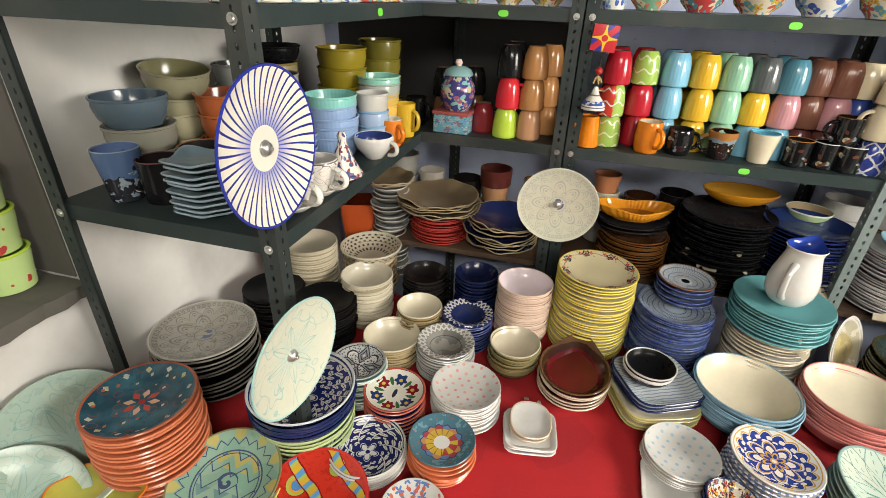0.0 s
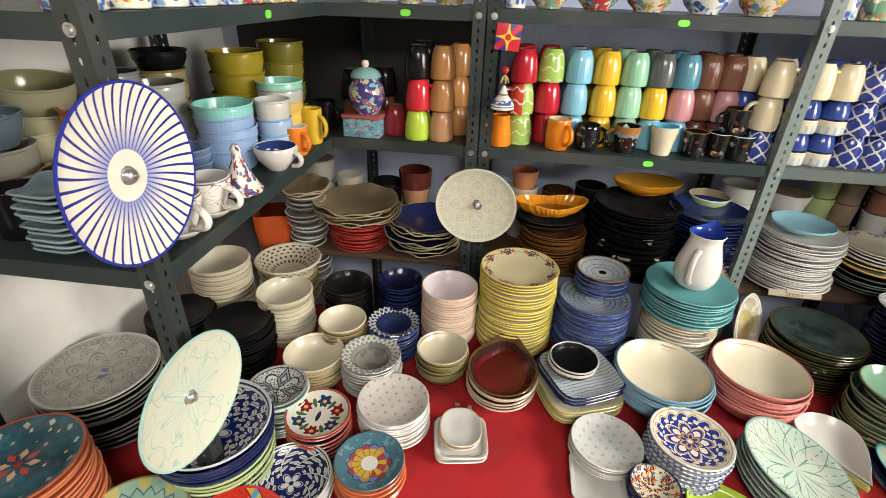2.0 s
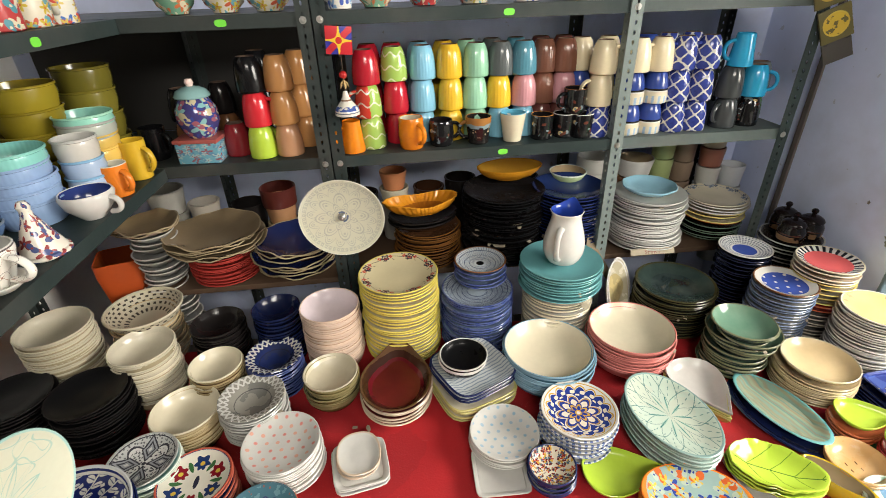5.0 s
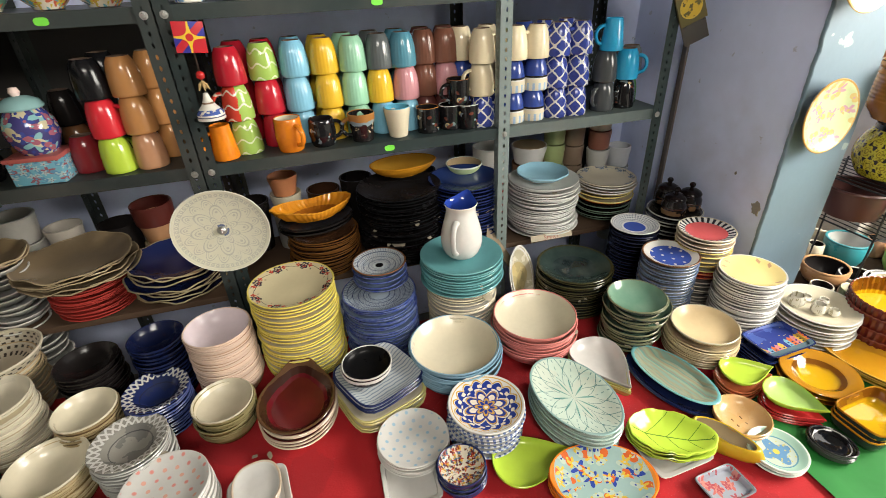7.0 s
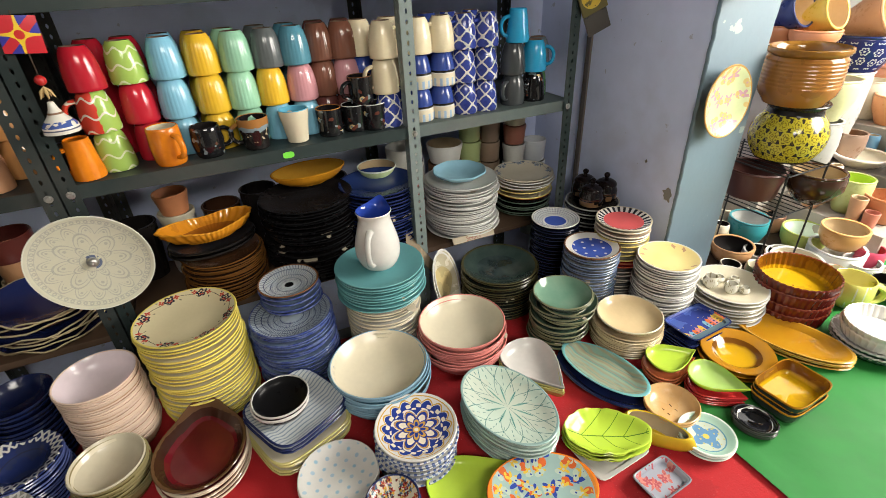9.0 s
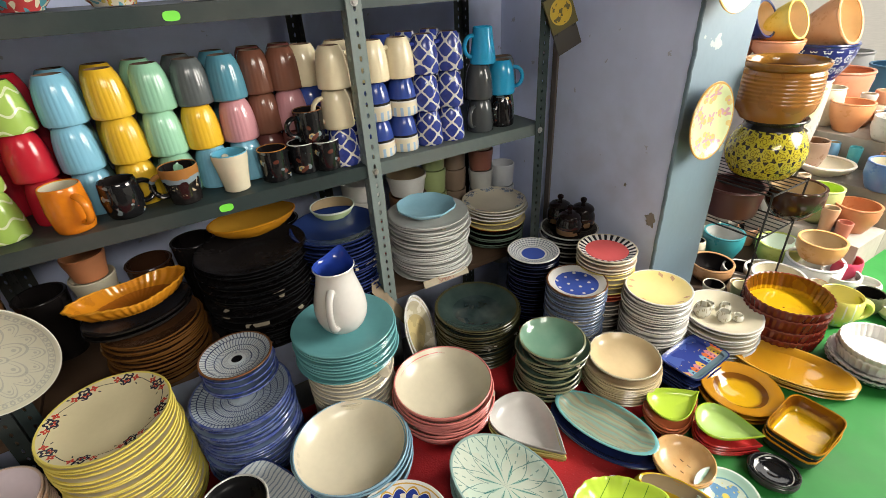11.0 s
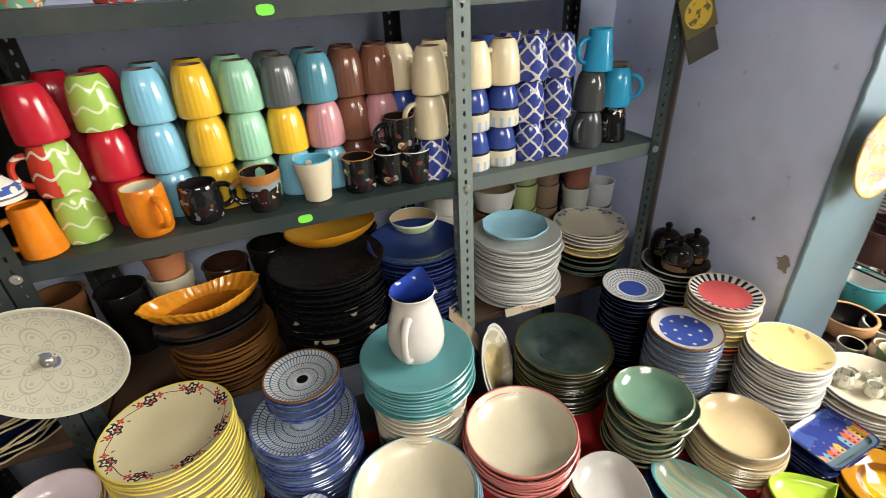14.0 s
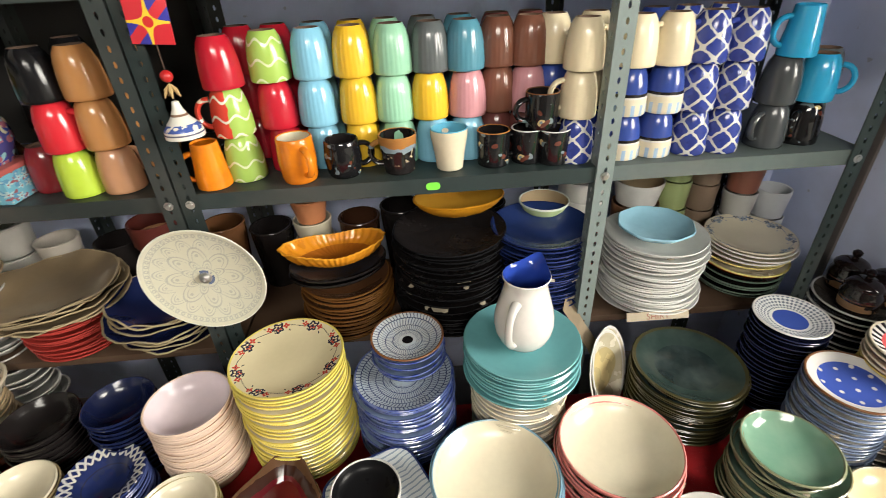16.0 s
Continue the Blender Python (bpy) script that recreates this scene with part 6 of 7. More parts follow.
stack("bowl", "mint and grey bowl on yellow ones", -0.640, 1.50, 1.19, 1.268, 2, B(0.070, 0.058, 0.80), g3(GREY, GREY, (0.42, 0.45, 0.40)), g3((0.22, 0.50, 0.42), MINT, (0.24, 0.52, 0.42)), category="bowl")
stack("bowl", "dull blue small bowl behind the plate", -0.745, 1.16, Z, 1.152, 3, B(0.056, 0.042, 0.6), g3((0.08, 0.14, 0.28), STEEL, (0.12, 0.2, 0.36)), category="bowl")
# these bowls have insides coloured darker than their outsides
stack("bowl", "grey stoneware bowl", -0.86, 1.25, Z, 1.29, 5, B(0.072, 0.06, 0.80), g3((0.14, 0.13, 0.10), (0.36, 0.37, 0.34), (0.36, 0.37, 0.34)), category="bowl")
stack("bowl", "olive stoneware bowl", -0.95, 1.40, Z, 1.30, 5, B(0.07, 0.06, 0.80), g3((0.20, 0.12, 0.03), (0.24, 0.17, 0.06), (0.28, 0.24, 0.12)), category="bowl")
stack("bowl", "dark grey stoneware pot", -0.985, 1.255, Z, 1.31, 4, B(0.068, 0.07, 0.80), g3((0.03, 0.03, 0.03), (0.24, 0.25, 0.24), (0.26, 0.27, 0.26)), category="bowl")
# yellow and olive glazes darkened in colour for the shade on this shelf
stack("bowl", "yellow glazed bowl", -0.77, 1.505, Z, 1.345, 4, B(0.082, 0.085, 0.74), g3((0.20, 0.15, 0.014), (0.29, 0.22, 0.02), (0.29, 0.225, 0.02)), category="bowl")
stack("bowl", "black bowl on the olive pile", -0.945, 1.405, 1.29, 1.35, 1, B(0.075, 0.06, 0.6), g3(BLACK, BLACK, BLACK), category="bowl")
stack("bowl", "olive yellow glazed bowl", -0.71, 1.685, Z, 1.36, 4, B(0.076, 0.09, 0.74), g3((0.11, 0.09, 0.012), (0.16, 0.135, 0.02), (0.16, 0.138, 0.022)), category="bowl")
stack("bowl", "grey-green stoneware bowl", -1.02, 0.915, Z, 1.205, 2, B(0.082, 0.075, 0.74), g3(GREY, (0.26, 0.25, 0.20), (0.24, 0.235, 0.19)), category="bowl")
stack("bowl", "slate blue bowl tipped on the pile", -1.028, 0.912, 1.19, 1.272, 1, B(0.084, 0.07, 0.72), g3((0.06, 0.09, 0.12), (0.11, 0.16, 0.20), (0.11, 0.16, 0.20)), category="bowl", tilt=(9, -13))
stack("bowl", "khaki stoneware bowl tipped sideways", -1.04, 1.075, Z, 1.315, 4, B(0.085, 0.07, 0.72), g3(OLIVE, (0.30, 0.28, 0.18), (0.30, 0.28, 0.18)), category="bowl", lean=(0.01, 0.02), tilt=(3, 9))
stack("bowl", "brick red earthenware bowl", -0.90, 1.085, Z, 1.262, 3, B(0.078, 0.075, 0.74), g3((0.20, 0.05, 0.02), (0.36, 0.10, 0.03), (0.34, 0.09, 0.03)), category="bowl")
stack("bowl", "dark brown bowl with white dots", -0.86, 0.93, Z, 1.165, 1, B(0.058, 0.09, 0.7), [glaze(DARK), glaze(BROWN), painted("white_dot_band", (0.13, 0.035, 0.018), lambda x, y, z, r, th, noise_at, cells: [(z.band(0.045, 0.062), DARK), (z.band(0.048, 0.059) * ((th * 24).sin() > 0.2), (0.6, 0.56, 0.48))])], category="bowl")
mug(-0.95, 0.775, Z, [G((0.12, 0.18, 0.34)), G(STEEL), painted("frost_blue", (0.08, 0.14, 0.27), lambda x, y, z, r, th, noise_at, cells: [((z + (noise_at(30) - 0.5) * 0.09) < 0.055, (0.02, 0.022, 0.03)), ((noise_at(55) > 0.60) * (z < 0.07), (0.30, 0.36, 0.42))])], 0.034, 0.047, 0.118, "blue tumbler with frosted dark splashes", True, 120, name="tumbler", group="cups on the side rack")
mug(-0.865, 0.80, Z, [G(DARK), G((0.12, 0.05, 0.05)), G(BLACK)], 0.042, 0.047, 0.098, "black mug with brown rim", True, -150, group="cups on the side rack")
stack("square_saucer", "small square grey-blue saucer", -0.735, 0.782, Z, 1.195, 10, P(0.062, 0.014, 0.7), g3((0.20, 0.28, 0.33), (0.27, 0.36, 0.41), (0.10, 0.15, 0.18)), shape=square(7), lift=lambda th: -0.005 * math.cos(4 * th), rz=18, jitter=0.004, segs=48)
stack("bowl", "terracotta bowl behind the saucers", -0.70, 0.97, Z, 1.155, 2, B(0.05, 0.055, 0.6), g3(TERRA, TERRA, (0.36, 0.09, 0.04)), category="bowl")
M_CUP = painted("black_line_cup", (0.74, 0.72, 0.66), lambda x, y, z, r, th, noise_at, cells: [((noise_at(30, 0.0) - 0.5).abs() < 0.006, (0.16, 0.14, 0.13)), ((noise_at(46, 0.0) - 0.42).abs() < 0.006, (0.30, 0.16, 0.12)), (z > 0.077, (0.12, 0.10, 0.10))])
for (cx, cy, ca) in ((-0.563, 0.945, -12), (-0.567, 0.845, -18)):
    stack("saucer", "white saucer with black lines", cx, cy, Z, Z + 0.022, 1, P(0.048, 0.018, 0.6), [M_CUP, G(WHITE), M_CUP])
    mug(cx, cy, Z + 0.008, [G(WHITE), G(WHITE), M_CUP], 0.026, 0.047, 0.082, "white teacup with thin black lines", True, ca, belly=0.002, name="teacup", reach=0.046, group="teacups on the side rack")
mug(-0.560, 1.262, Z, [G((0.03, 0.05, 0.20)), G(WHITE), G(WHITE)], 0.026, 0.056, 0.066, "white cup with navy inside", True, -10, belly=0.011, name="teacup", group="cups on the side rack")
mug(-0.560, 1.40, Z, [G(CREAM), G(CREAM), G((0.70, 0.19, 0.02))], 0.03, 0.034, 0.085, "orange mug with cream inside", True, -30, group="cups on the side rack")
mug(-0.560, 1.525, Z, tone((0.62, 0.40, 0.03)), 0.03, 0.034, 0.11, "yellow mug with angular handle", True, -20, group="cups on the side rack")
mug(-0.58, 1.70, Z, tone(BLACK), 0.034, 0.038, 0.10, "black mug in the corner", True, -20, group="cups on the side rack")
bell = part("tagine_bell", turned([(0, 0.002), (0.046, 0), (0.05, 0.004), (0.049, 0.010), (0.044, 0.012), (0.036, 0.03), (0.022, 0.062), (0.012, 0.085), (0.010, 0.098), (0.013, 0.106), (0.008, 0.116), (0, 0.118)], 40),
            painted("bell_flowers", (0.68, 0.64, 0.56), blotches(9.0, [(0.26, 0.05, 0.05), (0.06, 0.08, 0.2)], 38), wrap=0.03))
bell.matrix_world = pose(-0.570, 1.085, Z)
tagged(bell, "white cone-shaped lidded pot with red flowers", "pot")

# ---- goods on the top shelves ----
ZT = Z_TOP + 0.001
TOPS = [((0.62, 0.60, 0.52), [(0.06, 0.14, 0.42), (0.50, 0.08, 0.06), (0.55, 0.42, 0.1)]), ((0.66, 0.64, 0.58), [(0.20, 0.34, 0.55), (0.06, 0.10, 0.35)]), ((0.40, 0.05, 0.05), [(0.60, 0.55, 0.4), (0.08, 0.25, 0.30)]),
        ((0.16, 0.32, 0.22), [(0.55, 0.15, 0.06), (0.6, 0.55, 0.4)]), ((0.60, 0.55, 0.44), [(0.48, 0.10, 0.05), (0.12, 0.30, 0.36), (0.50, 0.38, 0.05)])]
M_TOPS = [painted("folk_flowers", b, blotches(9.0, c, 26), wrap=0.045) for b, c in TOPS]
for x0, k, r, base in ((-0.40, 3, 0.06, BROWN), (-0.27, 4, 0.065, BROWN), (-0.15, 4, 0.07, BROWN)):
    stack("painted_bowl", "brown painted bowl on the top shelf", x0, 1.68, ZT, ZT + 0.075, 1, B(r, 0.074, 0.5), [glaze(base), glaze(base), M_TOPS[k]], category="bowl")
mug(0.045, 1.66, ZT, [G(WHITE), G(WHITE), M_TOPS[1]], 0.033, 0.036, 0.10, "blue flowered mug on the top shelf", True, 150)
for x0, k, r in ((0.145, 3, 0.066), (0.285, 2, 0.07), (0.43, 4, 0.076), (0.585, 1, 0.074), (0.735, 4, 0.070)):
    stack("painted_bowl", "flower-painted bowl on the top shelf", x0, 1.685, ZT, ZT + 0.08, 1, B(r, 0.079, 0.5), [glaze(CREAM), glaze(CREAM), M_TOPS[k]], category="bowl")
for k in range(6):
    mug(0.945 + 0.085 * k, 1.68, ZT, [G(CREAM), G(CREAM), M_TOPS[(k * 2 + 1) % 5]], 0.036, 0.037, 0.10, "flower-painted mug on the top shelf", True, 200 + 30 * k, group="painted mugs on the top shelf")
for k in range(8):
    mug(-0.578, 0.76 + 0.098 * k, ZT, [G(CREAM), G(CREAM), M_TOPS[(0, 0, 1, 1, 1, 2, 4, 0)[k]]], 0.042, 0.044, 0.11, "flower-painted white mug on the top shelf", True, 160 + 20 * k, group="painted mugs on the top shelf")

# ---- lower boards: pots at the back ----
def pot(x, y, z, r0, r1, h, c, label, inside=None, shape=circle, belly=0.0, rx=0.0, ry=0.0, group="", name="pot", rough=0.35, mats=None, prof=None):
    label = label if len(label.split()) > 3 else label + " among the stacked ware"
    mats = mats or [glaze(inside or c, rough), glaze(c, rough), glaze(c, rough)]
    ob = place(finish(name, turned(prof or cup_profile(r0, r1, h, 0.005, belly), 56 if prof else 40, shape), mats), name, x, y, z, label, "pot", group, None if not (rx or ry) else 0.0, rx, ry)
    if name == "planter" or (group and r1 > 0.05):
        t = max(0.0025, r1 * 0.045)
        part("rim", turned([(r1 - t * 1.6, h - t), (r1 + t * 0.6, h - t * 1.6), (r1 + t, h - t * 0.6), (r1 + t * 0.5, h + t * 0.3), (r1 - t * 0.8, h + t * 0.5), (r1 - t * 1.8, h)], 40, shape, closed=True), mats[1], ob)
    return ob


ZL = Z_LOW + 0.001
# dark pots added to fill and blacken the shaded gap behind the plates
for k, (bx, bh, bc) in enumerate(((-0.12, 0.22, BROWN), (0.02, 0.20, DARK), (0.29, 0.21, (0.05, 0.022, 0.012)), (0.42, 0.24, DARK), (0.55, 0.22, (0.06, 0.03, 0.015)), (0.68, 0.23, BLACK))):
    pot(bx, 1.965, ZL, 0.05, 0.062, bh, bc, "dark brown glazed pot at the back", group="dark pots at the back", rough=0.15)
for i in range(3):
    pot(-0.72 + 0.002 * i, 1.93, ZL + 0.095 * i, 0.058, 0.066, 0.094, (0.55, 0.53, 0.48), "white ribbed pot in a column", shape=circle, group="white ribbed pots")
    pot(-0.585, 1.93, ZL + 0.075 * i, 0.05, 0.056, 0.074, (0.50, 0.46, 0.40), "grey stoneware pot in a column", group="grey pots")
pot(-0.30, 1.93, ZL, 0.054, 0.062, 0.12, SAND, "sand-coloured pot", name="pot")
pot(-0.30, 1.93, ZL + 0.121, 0.05, 0.062, 0.10, (0.42, 0.22, 0.11), "tan pot under the maroon one")
pot(-0.30, 1.93, ZL + 0.19, 0.064, 0.068, 0.075, (0.10, 0.02, 0.015), "dark maroon bowl on the tan pot")
pot(-0.43, 1.95, ZL, 0.055, 0.066, 0.20, DARK, "dark pot at the back")
pot(0.150, 1.955, ZL, 0.055, 0.06, 0.16, GREY, "grey pot in a column")
pot(0.150, 1.955, ZL + 0.161, 0.05, 0.058, 0.06, CREAM, "cream pot in a column")
pot(0.150, 1.955, ZL + 0.215, 0.042, 0.054, 0.075, TERRA, "terracotta flowerpot on a cream pot")
pot(0.835, 1.935, ZL, 0.06, 0.066, 0.20, SAND, "sand-coloured pot under a bowl")
pot(0.98, 1.94, ZL, 0.066, 0.072, 0.24, WHITE, "white jar speckled red below", mats=[glaze(WHITE), glaze(WHITE), painted("red_speckle", WHITE, lambda x, y, z, r, th, noise_at, cells: [((noise_at(120, 2.0) > 0.5) * (z < 0.17), (0.45, 0.06, 0.05))])])
pot(0.975, 1.94, ZL + 0.24, 0.07, 0.072, 0.06, WHITE, "white bowl on the speckled jar")
pot(1.145, 1.93, ZL, 0.066, 0.07, 0.21, BROWN, "brown jar behind the plates")
pot(1.145, 1.93, ZL + 0.211, 0.06, 0.073, 0.075, WHITE, "white pot on the brown jar", inside=SAND)
for i in range(4):
    pot(1.262, 1.935, ZL + 0.092 * i, 0.042, 0.047, 0.091, (0.38, 0.46, 0.20), "pale green pot in a column", group="pale green pots")
    pot(1.36, 1.945, ZL + 0.085 * i, 0.042, 0.046, 0.084, (0.24, 0.17, 0.12), "brown unglazed pot in a column", group="brown pots")
for i, c in enumerate((GREY, (0.42, 0.46, 0.48), GREY, (0.26, 0.10, 0.07), (0.40, 0.33, 0.24))):
    pot(1.455, 1.90, ZL + 0.08 * i, 0.042, 0.048, 0.079, c, "stacked pot beside the rack's end", group="pots at the rack's end")
for i in range(5):
    pot(1.56, 1.90, T + 0.09 * i, 0.044, 0.05, 0.089, (0.50, 0.52, 0.55), "pale grey pot by the wall", group="pale pots by the wall")

# orange square pot, woven basket bowl and red tray
pot(-0.845, 1.725, T, 0.05, 0.072, 0.335, (0.55, 0.09, 0.02), "orange-red square tapered pot", shape=square(7), inside=(0.3, 0.05, 0.01))
def basket(x, y, z):
    top = new("basket_bowl")
    top.location = (x, y, z)
    tagged(top, "cream pierced basket bowl with brown specks", "bowl")
    mat = painted("pierced", (0.55, 0.50, 0.38), lambda x, y, z, r, th, noise_at, cells: [((((th * 27 + ((z * 95).op("FLOOR")) * 3.14159).sin()) > 0.15) * ((z * 95).fract().band(0.25, 0.8)) * z.band(0.012, 0.062), (0.03, 0.02, 0.012))], rough=0.35)
    part("bowl", turned(bowl_profile(0.118, 0.066, 0.45), 64), [mat, glaze(CREAM), mat], top)
    part("rim", turned([(0.113, 0.060), (0.120, 0.062), (0.122, 0.067), (0.118, 0.071), (0.112, 0.068)], 64, closed=True), glaze(CREAM), top)


stack("bowl", "cream pierced bowl under the basket", -0.715, 1.54, T, 0.585, 18, B(0.102, 0.055, 0.5), g3(CREAM, SAND, CREAM), category="bowl", jitter=0.006)
basket(-0.715, 1.545, 0.548)

# ---- jars and tiny tea set ----
M_JARS = painted("brown_jar", (0.006, 0.004, 0.004), lambda x, y, z, r, th, noise_at, cells: [(z.band(0.012, 0.027) * (noise_at(30.0, 2.0) > 0.47), (0.16, 0.09, 0.045)), (z.band(0.030, 0.033), (0.05, 0.02, 0.012))], rough=0.05)
M_JLID = glaze((0.007, 0.004, 0.004), 0.05)
for (jx, jy, jr) in ((1.562, 1.520, 250), (1.644, 1.536, 20), (1.600, 1.606, 140)):
    j = part("spice_jar", turned([(0, 0.002), (0.026, 0), (0.030, 0.003), (0.0335, 0.012), (0.0345, 0.026), (0.0335, 0.040), (0.0295, 0.048), (0.0285, 0.052), (0.0255, 0.051), (0.0255, 0.046), (0, 0.04)], 36), [M_JARS])
    j.matrix_world = pose(jx, jy, 0.6725, 0, 0, jr) @ Matrix.Scale(1.32, 4)
    tagged(j, "small dark brown glossy jar with tan band and lid", "jar", "spice jars")
    part("lid", turned([(0, 0.050), (0.027, 0.0525), (0.0305, 0.054), (0.0305, 0.057), (0.026, 0.063), (0.016, 0.069), (0.007, 0.071), (0, 0.0715)], 32), M_JLID, j)
    part("knob", turned([(0, 0.070), (0.0055, 0.071), (0.0050, 0.075), (0.0085, 0.080), (0.0085, 0.085), (0.0045, 0.089), (0, 0.090)], 20), M_JLID, j)
TP = 0.508
for (tx, ty, r, h, nm) in ((1.735, 1.085, 0.026, 0.045, "teapot"), (1.765, 1.03, 0.022, 0.038, "milk_jug"), (1.80, 1.005, 0.017, 0.024, "tiny_cup"), (1.825, 1.06, 0.017, 0.022, "tiny_cup"), (1.79, 1.095, 0.02, 0.02, "sugar_bowl")):
    t_ = part(nm, turned([(0, 0.001), (r * 0.6, 0), (r * 0.95, h * 0.3), (r, h * 0.55), (r * 0.75, h * 0.95), (r * 0.78, h), (r * 0.68, h * 0.98), (r * 0.8, h * 0.5), (0, h * 0.15)], 28), painted("tea_set", (0.66, 0.64, 0.56), blotches(9.0, [(0.35, 0.32, 0.22)], 90)))
    t_.matrix_world = pose(tx, ty, TP, 0, 0, 40)
    tagged(t_, "miniature cream %s with faint flowers" % nm.replace("_", " "), nm.replace("_", " "), "miniature tea set")
    part("handle", handle(bmesh.new(), r * 0.92, h * 0.2, h * 0.85, r * 0.6, 0.0025), glaze(CREAM), t_)

# yellow boat dish, leaning oval platters behind the teal plates
boat = part("boat_dish", turned(cup_profile(0.036, 0.041, 0.052, 0.005, 0.008), 56, lambda th: oval(1.75, 0.8)(th) + 0.55 * max(0.0, math.cos(th)) ** 24), [glaze((0.46, 0.38, 0.27)), glaze((0.66, 0.46, 0.03)), glaze((0.66, 0.46, 0.03))])
boat.matrix_world = pose(1.185, 0.787, T + 0.002, 0, 0, -58)
tagged(boat, "yellow boat-shaped dish with pointed handle", "dish")
M_TANP = painted("tan_platter", (0.52, 0.42, 0.20), lambda x, y, z, r, th, noise_at, cells: [((r > 0.062), (0.62, 0.58, 0.46)), ((noise_at(20.0, 3.0) > 0.5) * 0.5, (0.30, 0.26, 0.14))])
for k in range(2):
    me = finish("leaning_platter", turned(plate_profile(0.082, 0.024, 0.65), 56, oval(1.5, 1.0)), [M_TANP, glaze(WHITE), glaze(CREAM)])
    place(me, "leaning_platter", 0.928 + 0.012 * k, 1.535 + 0.014 * k, T + 0.126, "cream and tan oval platter leaning on edge", "platter", "leaning platters", -50, 0, 74)
M_CARD = material("brown_card", (0.26, 0.20, 0.13), 0.9, var=0.2, grain=40, bump=0.5)
bm = bmesh.new()
rows = []
for i in range(13):
    f = i / 12
    x, y, z = 0.835 + 0.075 * f, 1.605 - 0.05 * f + 0.008 * math.sin(f * 9), 0.700 - 0.125 * f
    rows.append([bm.verts.new((x + d * 0.5 + e * 0.002, y + d, z + d * 0.9 + random.uniform(-0.002, 0.002))) for e in (0, 1) for d in ((-0.016, 0.016) if e == 0 else (0.016, -0.016))])
for p, q in zip(rows, rows[1:]):
    for k in range(4):
        bm.faces.new((p[k], p[(k + 1) % 4], q[(k + 1) % 4], q[k]))
bm.faces.new(rows[0])
bm.faces.new(rows[-1][::-1])
tagged(part("card_strip", bm, M_CARD), "bent strip of brown packing card behind teal plates", "card")

# ---- hanging charm on the post ----
charm = new("hanging_charm")
charm.location = (0.036, 1.585, 1.39)
tagged(charm, "hanging charm with painted star square, bead and bell", "ornament")


def star(x, y, z, r, th, noise_at, cells):
    a, d = x.abs() + z.abs() * 1.0, (x.abs() * z.abs()).power(0.5)
    pet = ((x * x + z * z).power(0.5) < 0.036) * (d < 0.0085)
    return [((x * z > 0.0) * ((x.abs() - z.abs()).abs() > 0.012), (0.03, 0.03, 0.28)), (pet, (0.70, 0.48, 0.03)), ((x * x + z * z).power(0.5) < 0.009, (0.5, 0.02, 0.02))]


ob = part("star_panel", boxes((-0.036, 0.036, -0.002, 0.002, -0.036, 0.036), bevel=0.001), painted("star", (0.50, 0.02, 0.03), star, rough=0.4), charm)
ob.matrix_local = pose(0, 0, 0.015, 0, 4, 0)
bm = tube(bmesh.new(), [(0, 0, 0.06), (0.001, 0, 0), (0, 0.001, -0.06), (0, 0, -0.17)], 0.0012, 6)
part("string", bm, material("string", (0.05, 0.03, 0.02), 0.9), charm)
bm = bmesh.new()
bmesh.ops.create_icosphere(bm, subdivisions=3, radius=0.011, matrix=pose(0, 0, -0.075))
part("bead", bm, glaze((0.45, 0.02, 0.02), 0.25), charm, "red bead")
bm = bmesh.new()
for k in range(5):
    a = k * 1.26
    tube(bm, [(0, 0, -0.088), (0.008 * math.cos(a), 0.008 * math.sin(a), -0.098), (0.014 * math.cos(a), 0.014 * math.sin(a), -0.112)], [0.001, 0.004, 0.001], 6)
part("tassel", bm, material("raffia", (0.40, 0.28, 0.12), 0.8), charm)
part("bell", turned([(0, -0.118), (0.006, -0.12), (0.010, -0.135), (0.018, -0.15), (0.034, -0.168), (0.036, -0.178), (0.036, -0.186), (0.032, -0.186), (0.028, -0.17), (0, -0.14)], 32),
     painted("bell_paint", (0.62, 0.60, 0.54), lambda x, y, z, r, th, noise_at, cells: [(z.band(-0.172, -0.160) * (noise_at(90) > 0.45), (0.05, 0.09, 0.3)), (z.band(-0.179, -0.176), (0.1, 0.1, 0.15)), (z.band(-0.146, -0.142), (0.2, 0.12, 0.08))]), charm, "white painted bell")

# ---- sign on the far post, plates on the pillar ----
def amber(x, y, z, r, th, noise_at, cells):
    q = (x * x + (z - 0.02) * (z - 0.02)).power(0.5)
    return [((q < 0.032) * ((noise_at(60) > 0.45)), (0.50, 0.34, 0.03)), ((q - 0.034).abs() < 0.002, (0.5, 0.36, 0.05)), (z < -0.03, (0.05, 0.045, 0.04))]


M_AMBER = painted("amber_tile", (0.10, 0.085, 0.025), amber, rough=0.4)
sign = part("hanging_tile", boxes((-0.044, 0.044, -0.004, 0.004, -0.03, 0.068), bevel=0.0015), M_AMBER)
sign.matrix_world = pose(1.517, 1.575, 1.374, 0, -24, -12)
tagged(sign, "two dark hanging tiles with round amber ornaments", "ornament")
upper = part("upper_tile", boxes((-0.044, 0.044, -0.004, 0.004, -0.03, 0.068), bevel=0.0015), M_AMBER, sign)
upper.matrix_local = pose(-0.004, 0.001, 0.106, 0, 3, 0)
part("panel", boxes((-0.041, 0.041, 0.0045, 0.009, -0.095, -0.033), bevel=0.001), material("dark_panel", (0.05, 0.045, 0.04), 0.6), sign, "plain dark lower panel")
